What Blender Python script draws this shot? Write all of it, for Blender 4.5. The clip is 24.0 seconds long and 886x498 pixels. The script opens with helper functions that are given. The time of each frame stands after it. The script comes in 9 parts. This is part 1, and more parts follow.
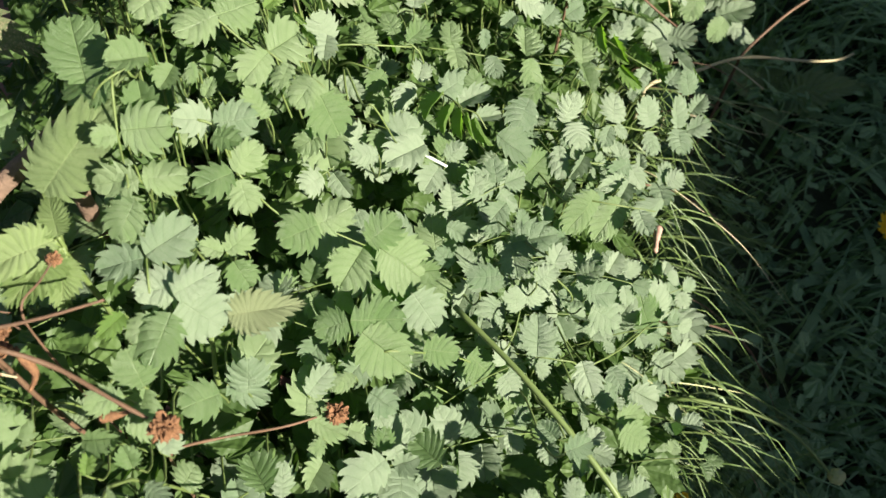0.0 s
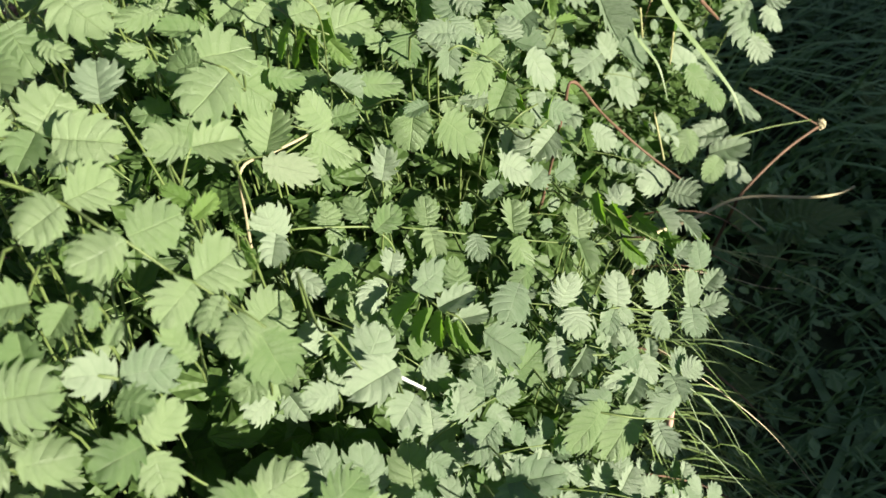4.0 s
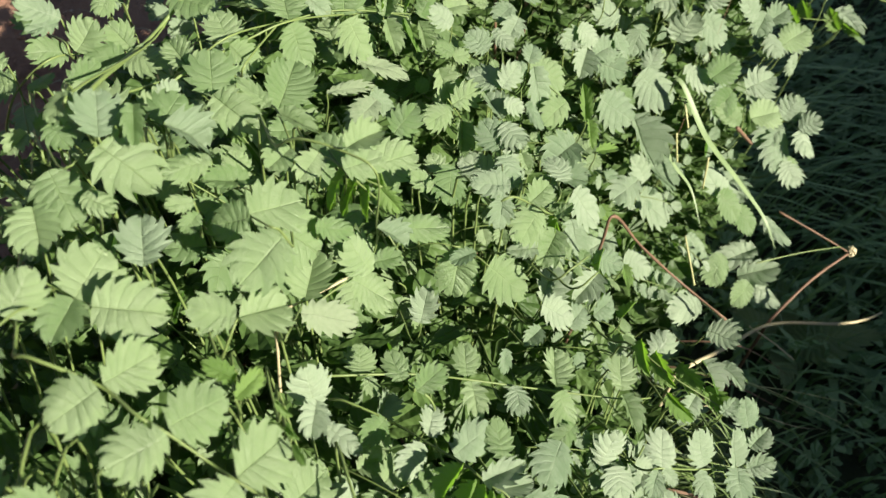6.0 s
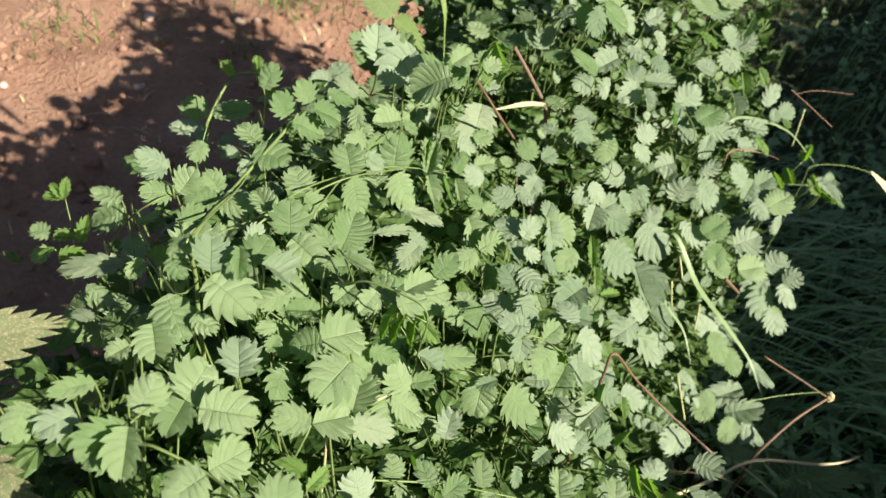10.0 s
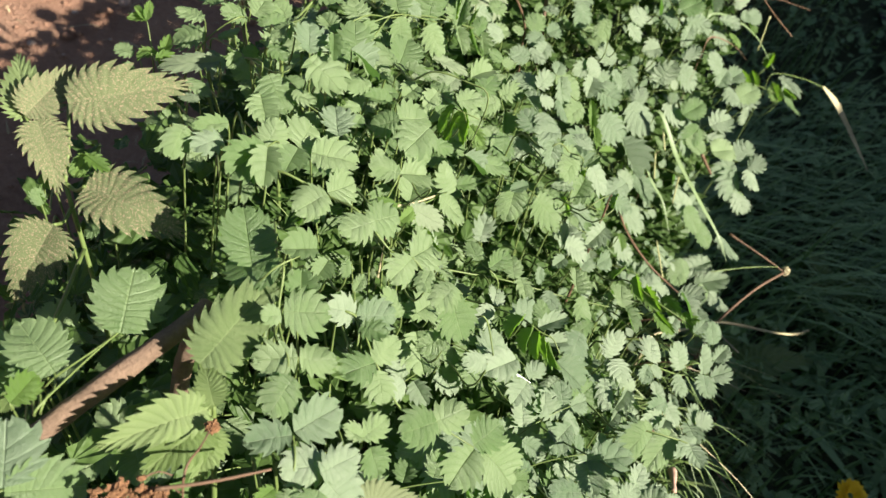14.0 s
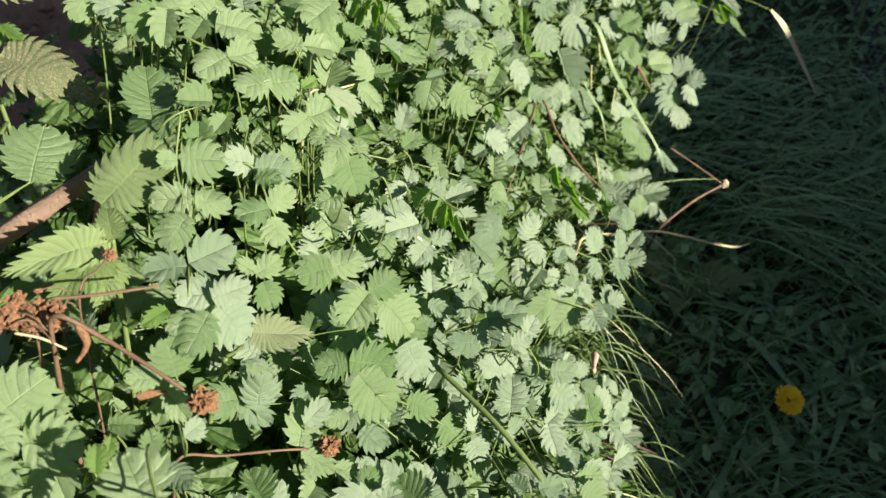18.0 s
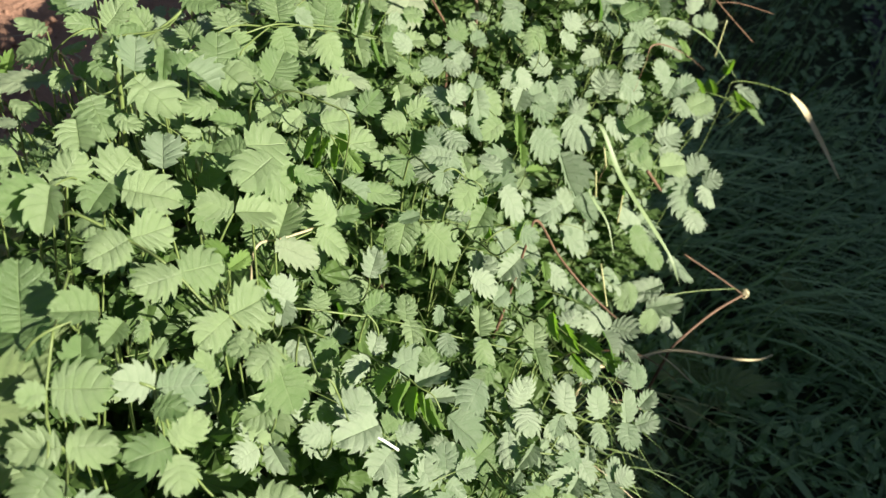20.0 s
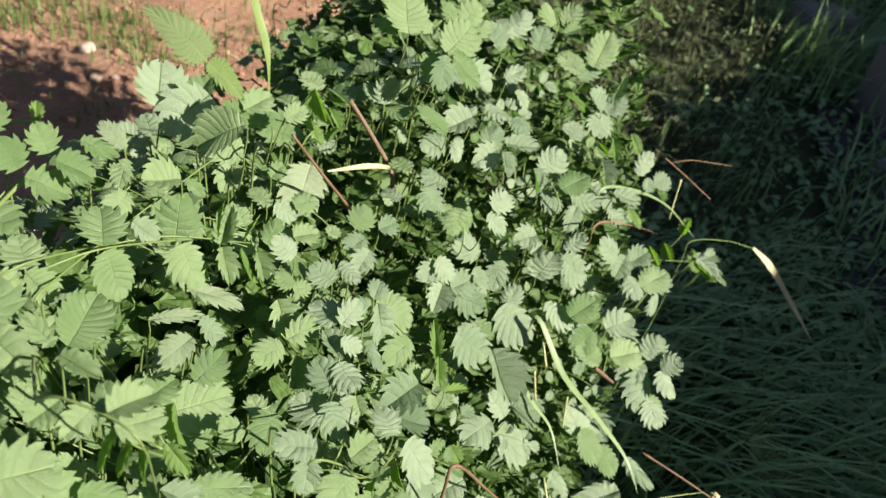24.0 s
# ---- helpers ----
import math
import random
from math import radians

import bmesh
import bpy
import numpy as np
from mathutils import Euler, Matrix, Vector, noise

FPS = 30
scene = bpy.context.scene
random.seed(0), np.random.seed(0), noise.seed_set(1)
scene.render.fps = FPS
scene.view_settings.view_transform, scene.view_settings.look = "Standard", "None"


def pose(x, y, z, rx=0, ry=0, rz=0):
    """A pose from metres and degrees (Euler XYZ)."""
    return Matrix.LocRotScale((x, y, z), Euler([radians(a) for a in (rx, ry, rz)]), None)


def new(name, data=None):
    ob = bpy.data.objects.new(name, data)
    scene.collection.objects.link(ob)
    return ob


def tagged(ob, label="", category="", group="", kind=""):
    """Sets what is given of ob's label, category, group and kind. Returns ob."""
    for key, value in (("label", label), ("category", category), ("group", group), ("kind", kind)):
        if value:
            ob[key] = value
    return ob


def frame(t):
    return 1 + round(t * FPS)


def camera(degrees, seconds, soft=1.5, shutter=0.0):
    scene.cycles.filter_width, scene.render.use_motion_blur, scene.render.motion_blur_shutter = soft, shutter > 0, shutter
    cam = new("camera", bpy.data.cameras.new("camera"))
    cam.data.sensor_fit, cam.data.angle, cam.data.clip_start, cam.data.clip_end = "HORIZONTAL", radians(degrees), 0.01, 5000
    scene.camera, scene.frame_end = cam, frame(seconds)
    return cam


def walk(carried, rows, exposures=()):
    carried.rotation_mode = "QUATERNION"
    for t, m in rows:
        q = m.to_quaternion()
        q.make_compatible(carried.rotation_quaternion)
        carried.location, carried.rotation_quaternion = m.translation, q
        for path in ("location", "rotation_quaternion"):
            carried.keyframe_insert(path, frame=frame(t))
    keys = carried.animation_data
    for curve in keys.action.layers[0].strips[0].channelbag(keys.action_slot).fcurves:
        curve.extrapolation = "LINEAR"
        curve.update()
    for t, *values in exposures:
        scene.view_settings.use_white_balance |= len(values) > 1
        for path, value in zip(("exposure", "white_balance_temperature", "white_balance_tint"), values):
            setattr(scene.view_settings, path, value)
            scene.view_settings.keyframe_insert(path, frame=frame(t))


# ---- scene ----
cam = camera(55.0, 24.0, 1.5)
METRES, EYE, TILT, LEAN, TURN = 0.65, 0.62, -62.0, 0.0, 0.0
ROWS = [
    (0.0, 0.0, 0.0, 0.0, -0.0, -0.0, -0.0),
    (0.5, 0.001, 0.0098, 0.0024, 0.21, 1.05, 0.07),
    (1.0, 0.0032, 0.0274, 0.01, 0.09, 1.9, -0.01),
    (1.5, 0.005, 0.04, 0.0207, -0.14, 2.78, 0.06),
    (3.5, 0.0081, 0.0828, 0.0593, -1.19, 5.57, 1.57),
    (4.0, 0.0011, 0.09, 0.0705, -1.42, 6.45, 1.37),
    (4.5, 0.0059, 0.0898, 0.0861, -1.36, 7.73, 1.27),
    (5.0, -0.0013, 0.0934, 0.0945, -1.27, 8.58, 0.81),
    (5.5, -0.0105, 0.1031, 0.1006, -1.86, 9.41, -0.18),
    (6.0, -0.0261, 0.1073, 0.1226, -2.21, 10.74, -1.29),
    (6.5, -0.034, 0.1029, 0.1372, -2.48, 12.2, -1.81),
    (7.0, -0.0417, 0.097, 0.1435, -2.87, 13.17, -2.2),
    (7.5, -0.0401, 0.0811, 0.1584, -3.18, 14.5, -2.86),
    (8.0, -0.038, 0.0621, 0.1632, -3.11, 15.98, -3.15),
    (8.5, -0.0421, 0.0469, 0.1562, -3.19, 17.31, -3.92),
    (9.0, -0.0456, 0.0363, 0.1431, -2.71, 17.69, -4.27),
    (9.5, -0.0467, 0.0268, 0.126, -2.79, 17.98, -4.68),
    (11.5, -0.0806, -0.0072, 0.0643, -6.11, 21.02, -4.8),
    (12.0, -0.0923, -0.0091, 0.039, -6.95, 21.33, -4.52),
    (12.5, -0.1039, -0.0107, 0.018, -7.16, 21.05, -4.7),
    (13.0, -0.1073, -0.0124, 0.0035, -7.49, 20.56, -4.55),
    (13.5, -0.1081, -0.02, -0.0139, -7.24, 19.14, -4.5),
    (14.0, -0.1156, -0.0252, -0.0329, -7.26, 17.13, -4.33),
    (14.5, -0.1201, -0.0342, -0.0443, -7.34, 16.81, -4.35),
    (15.0, -0.1149, -0.0349, -0.0594, -7.17, 15.98, -4.14),
    (15.5, -0.1088, -0.0456, -0.0848, -7.23, 15.19, -4.34),
    (16.0, -0.103, -0.0515, -0.107, -7.08, 14.32, -4.37),
    (16.5, -0.0954, -0.062, -0.1304, -6.99, 13.69, -4.03),
    (17.0, -0.0858, -0.0629, -0.1356, -7.18, 13.03, -3.9),
    (17.5, -0.0678, -0.0566, -0.1226, -7.53, 13.33, -3.35),
    (18.0, -0.0567, -0.049, -0.0974, -7.54, 14.62, -3.43),
    (18.5, -0.0553, -0.0279, -0.0598, -6.78, 14.97, -3.88),
    (19.0, -0.0443, -0.0055, -0.0285, -6.58, 15.47, -3.97),
    (19.5, -0.0352, 0.0124, -0.0039, -6.85, 16.52, -3.95),
    (21.5, -0.0222, 0.0685, 0.0652, -7.39, 19.73, -3.83),
    (22.0, -0.0175, 0.0805, 0.0826, -7.66, 20.84, -3.96),
    (22.5, -0.0106, 0.0916, 0.1053, -7.56, 21.5, -3.92),
    (23.0, -0.0013, 0.1011, 0.1216, -8.28, 22.44, -3.77),
    (23.5, 0.0041, 0.113, 0.1471, -8.98, 23.12, -3.21),
    (24.0, 0.0204, 0.124, 0.1655, -9.21, 23.77, -2.71),
]
walk(cam, [(t, pose(0, 0, EYE, TILT, LEAN, TURN) @ pose(METRES * x, METRES * y, METRES * z, 90 + pitch, roll, yaw)) for t, x, y, z, yaw, pitch, roll in ROWS], [(0.0, 1.39), (24.0, 1.39)])

cam.data.dof.use_dof, cam.data.dof.focus_distance, cam.data.dof.aperture_fstop = True, 0.36, 22.0

# ---- daylight: a low sun from the right and behind, clear sky ----
SUN_WAY = Vector((-0.66, 0.48, -0.52)).normalized()
world = bpy.data.worlds.new("sky")
scene.world = world
world.use_nodes = True
wn = world.node_tree.nodes
wl = world.node_tree.links
sky = wn.new("ShaderNodeTexSky")
sky.sky_type, sky.sun_disc = "NISHITA", False
sky.sun_elevation, sky.sun_rotation = math.asin(-SUN_WAY.z), math.atan2(-SUN_WAY.x, -SUN_WAY.y)
wl.new(sky.outputs["Color"], wn["Background"].inputs["Color"])
wn["Background"].inputs["Strength"].default_value = 0.035
sun_data = bpy.data.lights.new("sun", "SUN")
sun_data.energy, sun_data.angle, sun_data.color = 5.5, radians(0.53), (1.0, 0.93, 0.80)
sun = new("sun", sun_data)
sun.rotation_euler = SUN_WAY.to_track_quat("-Z", "Y").to_euler()


# ---- materials ----
def nodes_of(name):
    m = bpy.data.materials.new(name)
    m.use_nodes = True
    return m, m.node_tree.nodes, m.node_tree.links


def noise_of(n, l, coord, scale, detail=3.0, rough=0.6):
    t = n.new("ShaderNodeTexNoise")
    t.inputs["Scale"].default_value, t.inputs["Detail"].default_value, t.inputs["Roughness"].default_value = scale, detail, rough
    l.new(coord, t.inputs["Vector"])
    return t.outputs["Fac"]


def ramp_of(n, l, fac, stops):
    r = n.new("ShaderNodeValToRGB")
    e = r.color_ramp.elements
    while len(e) < len(stops):
        e.new(0.5)
    for k, (p, c) in enumerate(stops):
        e[k].position, e[k].color = p, (*c, 1)
    l.new(fac, r.inputs["Fac"])
    return r.outputs["Color"]


def mix_of(n, l, fac, a, b, blend="MIX"):
    m = n.new("ShaderNodeMix")
    m.data_type, m.blend_type = "RGBA", blend
    for s, v in ((0, fac), (6, a), (7, b)):
        if isinstance(v, (int, float)):
            m.inputs[s].default_value = v
        elif isinstance(v, tuple):
            m.inputs[s].default_value = (*v, 1)
        else:
            l.new(v, m.inputs[s])
    return m.outputs[2]


def calc(n, l, op, a, b=0.0, clamp=False):
    m = n.new("ShaderNodeMath")
    m.operation, m.use_clamp = op, clamp
    for s, v in ((0, a), (1, b)):
        if isinstance(v, (int, float)):
            m.inputs[s].default_value = v
        else:
            l.new(v, m.inputs[s])
    return m.outputs[0]


def surface(name, stops, scale, fine, rough=0.8, bump=0.3, depth=0.002, spec=0.3, where="Object", random=0.0):
    """A plain rough surface: colour by noise at two scales, bump, and a tint that differs from object to object."""
    m, n, l = nodes_of(name)
    p = n["Principled BSDF"]
    coord = n.new("ShaderNodeTexCoord").outputs[where]
    big, small = noise_of(n, l, coord, scale, 4.0), noise_of(n, l, coord, fine, 4.0, 0.7)
    fac = calc(n, l, "ADD", calc(n, l, "MULTIPLY", big, 0.6), calc(n, l, "MULTIPLY", small, 0.4))
    if random:
        info = n.new("ShaderNodeObjectInfo")
        fac = calc(n, l, "ADD", fac, calc(n, l, "MULTIPLY", calc(n, l, "SUBTRACT", info.outputs["Random"], 0.5), random))
    l.new(ramp_of(n, l, fac, stops), p.inputs["Base Color"])
    p.inputs["Roughness"].default_value, p.inputs["Specular IOR Level"].default_value = rough, spec
    b = n.new("ShaderNodeBump")
    b.inputs["Strength"].default_value, b.inputs["Distance"].default_value = bump, depth
    l.new(small, b.inputs["Height"])
    l.new(b.outputs["Normal"], p.inputs["Normal"])
    return m


def leaf_surface(name, dark, light, vein, glow, rough=0.48, through_it=0.28, spec=0.45, mottle=9.0, spots=None, spot_at=0.62, island=False, vein_mark=0.11, wrinkle=0.35, spot_size=1.1):
    """Thin living leaf: green that differs from leaf to leaf, mottled, paler midrib, and light that shines through."""
    m, n, l = nodes_of(name)
    p = n["Principled BSDF"]
    coord = n.new("ShaderNodeTexCoord").outputs["Object"]
    if island:
        chance = n.new("ShaderNodeNewGeometry").outputs["Random Per Island"]
    else:
        chance = n.new("ShaderNodeObjectInfo").outputs["Random"]
    offset = n.new("ShaderNodeVectorMath")
    offset.operation = "ADD"
    l.new(coord, offset.inputs[0])
    l.new(calc(n, l, "MULTIPLY", chance, 37.0), offset.inputs[1])
    big, fine = noise_of(n, l, offset.outputs[0], mottle * 0.35, 3.0), noise_of(n, l, offset.outputs[0], mottle * 3.2, 4.0, 0.7)
    fac = calc(n, l, "ADD", calc(n, l, "MULTIPLY", chance, 0.5), calc(n, l, "ADD", calc(n, l, "MULTIPLY", big, 0.4), calc(n, l, "MULTIPLY", fine, 0.25)))
    colour = ramp_of(n, l, fac, [(0.25, dark), (0.85, light)])
    if not island:
        split = n.new("ShaderNodeSeparateXYZ")
        l.new(coord, split.inputs[0])
        rib = calc(n, l, "SUBTRACT", 1.0, calc(n, l, "MULTIPLY", calc(n, l, "ABSOLUTE", split.outputs["X"]), 60.0), True)
        uv = n.new("ShaderNodeUVMap")
        uv.uv_map = "veins"
        lines = n.new("ShaderNodeSeparateXYZ")
        l.new(uv.outputs[0], lines.inputs[0])
        near = calc(n, l, "ABSOLUTE", calc(n, l, "SUBTRACT", calc(n, l, "FRACT", lines.outputs["Y"]), 0.5))
        groove = calc(n, l, "SUBTRACT", 1.0, calc(n, l, "MULTIPLY", near, 6.0), True)
        colour = mix_of(n, l, calc(n, l, "MULTIPLY", groove, vein_mark), colour, dark)
        colour = mix_of(n, l, calc(n, l, "MULTIPLY", rib, 0.4), colour, vein)
        relief = calc(n, l, "SUBTRACT", calc(n, l, "MULTIPLY", fine, wrinkle), calc(n, l, "ADD", calc(n, l, "MULTIPLY", groove, vein_mark * 0.9), calc(n, l, "MULTIPLY", rib, 0.3)))
    else:
        relief = fine
    if spots:
        speck = calc(n, l, "MULTIPLY", calc(n, l, "SUBTRACT", noise_of(n, l, offset.outputs[0], mottle * spot_size, 4.0, 0.75), spot_at), 9.0, True)
        colour = mix_of(n, l, speck, colour, spots)
    l.new(colour, p.inputs["Base Color"])
    p.inputs["Roughness"].default_value, p.inputs["Specular IOR Level"].default_value = rough, spec
    b = n.new("ShaderNodeBump")
    b.inputs["Strength"].default_value, b.inputs["Distance"].default_value = 0.4, 0.012 * (1 + wrinkle)
    l.new(relief, b.inputs["Height"])
    l.new(b.outputs["Normal"], p.inputs["Normal"])
    t = n.new("ShaderNodeBsdfTranslucent")
    l.new(mix_of(n, l, 0.7, colour, glow), t.inputs["Color"])
    s = n.new("ShaderNodeMixShader")
    s.inputs[0].default_value = through_it
    l.new(p.outputs[0], s.inputs[1])
    l.new(t.outputs[0], s.inputs[2])
    l.new(s.outputs[0], n["Material Output"].inputs["Surface"])
    return m


BURNET = leaf_surface("burnet_leaf", (0.080, 0.140, 0.045), (0.210, 0.280, 0.138), (0.25, 0.32, 0.16), (0.17, 0.46, 0.01), 0.48, 0.30, 0.5, 9.0, (0.42, 0.42, 0.34), 0.66, spot_size=5.0, vein_mark=0.2)
# paler copy of the burnet leaf: waxy bloom plus sun sheen in the colour
GLAUCOUS = leaf_surface("glaucous_leaf", (0.100, 0.155, 0.080), (0.246, 0.305, 0.200), (0.28, 0.34, 0.22), (0.17, 0.44, 0.02), 0.5, 0.26, 0.5, 9.0, (0.45, 0.45, 0.38), 0.66, spot_size=5.0, vein_mark=0.2)
YOUNG = leaf_surface("young_leaf", (0.085, 0.16, 0.030), (0.17, 0.27, 0.07), (0.24, 0.34, 0.12), (0.24, 0.50, 0.02), 0.5, 0.45)
DUSTY = leaf_surface("dusty_leaf", (0.11, 0.16, 0.085), (0.235, 0.28, 0.175), (0.25, 0.29, 0.19), (0.15, 0.32, 0.05), 0.65, 0.2, 0.25, 30.0, (0.40, 0.36, 0.28), 0.68)
NETTLE = leaf_surface("nettle_leaf", (0.095, 0.140, 0.052), (0.215, 0.27, 0.125), (0.23, 0.29, 0.13), (0.2, 0.4, 0.03), 0.6, 0.25, 0.3, 14.0, vein_mark=0.45, wrinkle=2.2)
NETTLE_DUSTY = leaf_surface("nettle_dusty_leaf", (0.065, 0.090, 0.035), (0.18, 0.205, 0.105), (0.21, 0.22, 0.12), (0.15, 0.25, 0.03), 0.75, 0.15, 0.2, 48.0, (0.36, 0.26, 0.18), 0.53, vein_mark=0.4, wrinkle=2.6)
NETTLE_YOUNG = leaf_surface("nettle_young_leaf", (0.115, 0.175, 0.05), (0.225, 0.295, 0.125), (0.31, 0.37, 0.17), (0.30, 0.45, 0.05), 0.6, 0.3, 0.3, 14.0, vein_mark=0.45, wrinkle=1.6)
NETTLE_PALE = leaf_surface("nettle_pale_leaf", (0.10, 0.13, 0.06), (0.185, 0.215, 0.115), (0.22, 0.24, 0.13), (0.2, 0.28, 0.05), 0.7, 0.2, 0.2, 14.0, vein_mark=0.4, wrinkle=2.0)
# leaf green darkened in the colour itself, to deepen shade in the mound's gaps
SHADE_LEAF = leaf_surface("under_leaf_shade_tone", (0.032, 0.065, 0.014), (0.085, 0.14, 0.038), (0.14, 0.22, 0.1), (0.12, 0.3, 0.02), 0.55, 0.25, 0.35, 9.0, None, 0.6, True)
LAWN_LEAF = leaf_surface("lawn_leaf", (0.09, 0.17, 0.06), (0.235, 0.35, 0.165), (0.1, 0.15, 0.08), (0.08, 0.2, 0.03), 0.55, 0.2, 0.5, 9.0, None, 0.6, True)
GRASS = leaf_surface("grass_blade", (0.075, 0.15, 0.048), (0.27, 0.39, 0.17), (0.1, 0.15, 0.08), (0.1, 0.22, 0.02), 0.5, 0.2, 0.5, 9.0, None, 0.6, True)
# olive-brown weed tint, lowered further to stand for weak, broken sunlight
OLIVE_DIM_LEAF = leaf_surface("olive_leaf_dimmed", (0.04, 0.052, 0.018), (0.105, 0.115, 0.052), (0.10, 0.10, 0.052), (0.09, 0.13, 0.025), 0.6, 0.2, 0.3, 9.0, None, 0.6, True)
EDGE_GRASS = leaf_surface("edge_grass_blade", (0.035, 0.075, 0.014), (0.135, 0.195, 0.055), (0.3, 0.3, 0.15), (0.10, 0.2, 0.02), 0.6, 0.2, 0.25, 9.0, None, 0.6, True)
STALK = surface("green_stalk", [(0.2, (0.075, 0.115, 0.03)), (0.8, (0.165, 0.215, 0.07))], 60, 900, 0.5, 0.2, 0.0004, 0.4)
STEM = surface("pale_stem", [(0.2, (0.22, 0.24, 0.09)), (0.8, (0.42, 0.40, 0.20))], 40, 700, 0.55, 0.2, 0.0004, 0.4)
BLADE = surface("grass_leaf", [(0.2, (0.085, 0.13, 0.05)), (0.8, (0.175, 0.23, 0.11))], 50, 700, 0.5, 0.2, 0.0004, 0.4)
STRAW = surface("dry_straw", [(0.2, (0.27, 0.225, 0.125)), (0.8, (0.49, 0.43, 0.27))], 50, 800, 0.6, 0.3, 0.0004, 0.3)
RUSSET = surface("russet_stalk", [(0.2, (0.055, 0.032, 0.02)), (0.8, (0.21, 0.125, 0.075))], 60, 900, 0.65, 0.3, 0.0005, 0.3)
DRIED = surface("dried_flower", [(0.25, (0.07, 0.032, 0.018)), (0.75, (0.34, 0.18, 0.09))], 420, 1500, 0.85, 0.7, 0.001, 0.2)
CANE = surface("weathered_cane", [(0.15, (0.06, 0.04, 0.03)), (0.85, (0.31, 0.205, 0.14))], 130, 900, 0.75, 0.8, 0.0016, 0.3)
SOIL = surface("red_soil", [(0.25, (0.155, 0.082, 0.054)), (0.5, (0.30, 0.172, 0.116)), (0.8, (0.44, 0.285, 0.195))], 7, 120, 0.95, 0.8, 0.012, 0.1)
CLOD = surface("soil_clod", [(0.25, (0.17, 0.09, 0.06)), (0.8, (0.40, 0.245, 0.17))], 40, 400, 0.95, 0.6, 0.003, 0.1)
PEBBLE = surface("pebble", [(0.2, (0.27, 0.18, 0.14)), (0.8, (0.46, 0.36, 0.30))], 60, 500, 0.8, 0.3, 0.001, 0.3, random=0.6)
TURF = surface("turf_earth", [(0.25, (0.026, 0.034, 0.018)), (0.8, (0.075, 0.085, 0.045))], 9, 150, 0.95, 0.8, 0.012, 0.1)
CONCRETE = surface("grey_block", [(0.2, (0.10, 0.085, 0.09)), (0.8, (0.20, 0.175, 0.18))], 12, 200, 0.9, 0.5, 0.003, 0.2)
GRAVEL = surface("dark_gravel", [(0.2, (0.035, 0.03, 0.034)), (0.8, (0.10, 0.085, 0.09))], 60, 400, 0.9, 0.4, 0.002, 0.2)
RENDERED = surface("wall_render", [(0.2, (0.42, 0.39, 0.34)), (0.8, (0.55, 0.52, 0.47))], 3, 90, 0.9, 0.4, 0.004, 0.2)
PINK = surface("pink_dry_leaf", [(0.2, (0.36, 0.20, 0.15)), (0.8, (0.55, 0.37, 0.29))], 200, 900, 0.7, 0.4, 0.0006, 0.3)
PETAL = surface("yellow_petal", [(0.2, (0.75, 0.42, 0.01)), (0.8, (0.9, 0.6, 0.02))], 80, 500, 0.6, 0.2, 0.0004, 0.3)
WHITE = surface("white_splinter", [(0.2, (0.75, 0.75, 0.72)), (0.8, (0.85, 0.85, 0.83))], 80, 500, 0.5, 0.2, 0.0004, 0.4)


# ---- building tools ----
def unit(v):
    return Vector(v).normalized()


def mesh_of(name, verts, faces, material, smooth=True):
    me = bpy.data.meshes.new(name)
    me.from_pydata([tuple(v) for v in verts], [], faces)
    me.materials.append(material)
    if smooth:
        me.polygons.foreach_set("use_smooth", [True] * len(me.polygons))
    me.update()
    return me


def part(name, me, parent, label="", m=None):
    """Links a mesh as one part under a thing or under a part."""
    ob = new(name, me)
    ob.parent = parent
    if m is not None:
        ob.matrix_basis = m
    return tagged(ob, label)


def thing(name, at, label, category, group="", kind=""):
    ob = new(name)
    ob.empty_display_size = 0.02
    ob.location = at
    return tagged(ob, label, category, group, kind)


def spline(pts, steps=6):
    """A smooth line through points."""
    p = [Vector(q) for q in pts]
    if len(p) == 2:
        return [p[0].lerp(p[1], k / steps) for k in range(steps + 1)]
    p = [2 * p[0] - p[1]] + p + [2 * p[-1] - p[-2]]
    out = []
    for a, b, c, d in zip(p, p[1:], p[2:], p[3:]):
        for k in range(steps):
            t = k / steps
            out.append(0.5 * (2 * b + (c - a) * t + (2 * a - 5 * b + 4 * c - d) * t * t + (3 * b - a - 3 * c + d) * t ** 3))
    return out + [p[-2]]


def tube_mesh(name, line, r0, r1, material, sides=6, bumps=0.0, origin=(0, 0, 0)):
    """A tapered stalk along a line, with closed ends."""
    verts, faces, o = [], [], Vector(origin)
    side = None
    for k, p in enumerate(line):
        ahead = (line[min(k + 1, len(line) - 1)] - line[max(k - 1, 0)]).normalized()
        side = (side - ahead * side.dot(ahead)) if side else ahead.orthogonal()
        side.normalize()
        other = ahead.cross(side)
        r = r0 + (r1 - r0) * k / (len(line) - 1)
        r *= 1 + bumps * noise.noise(p * 120)
        for s in range(sides):
            a = 2 * math.pi * s / sides
            verts.append(p - o + r * (side * math.cos(a) + other * math.sin(a)))
    for k in range(len(line) - 1):
        for s in range(sides):
            a, b = k * sides + s, k * sides + (s + 1) % sides
            faces.append((a, b, b + sides, a + sides))
    faces.append(tuple(range(sides))[::-1])
    faces.append(tuple(range(len(verts) - sides, len(verts))))
    return mesh_of(name, verts, faces, material)


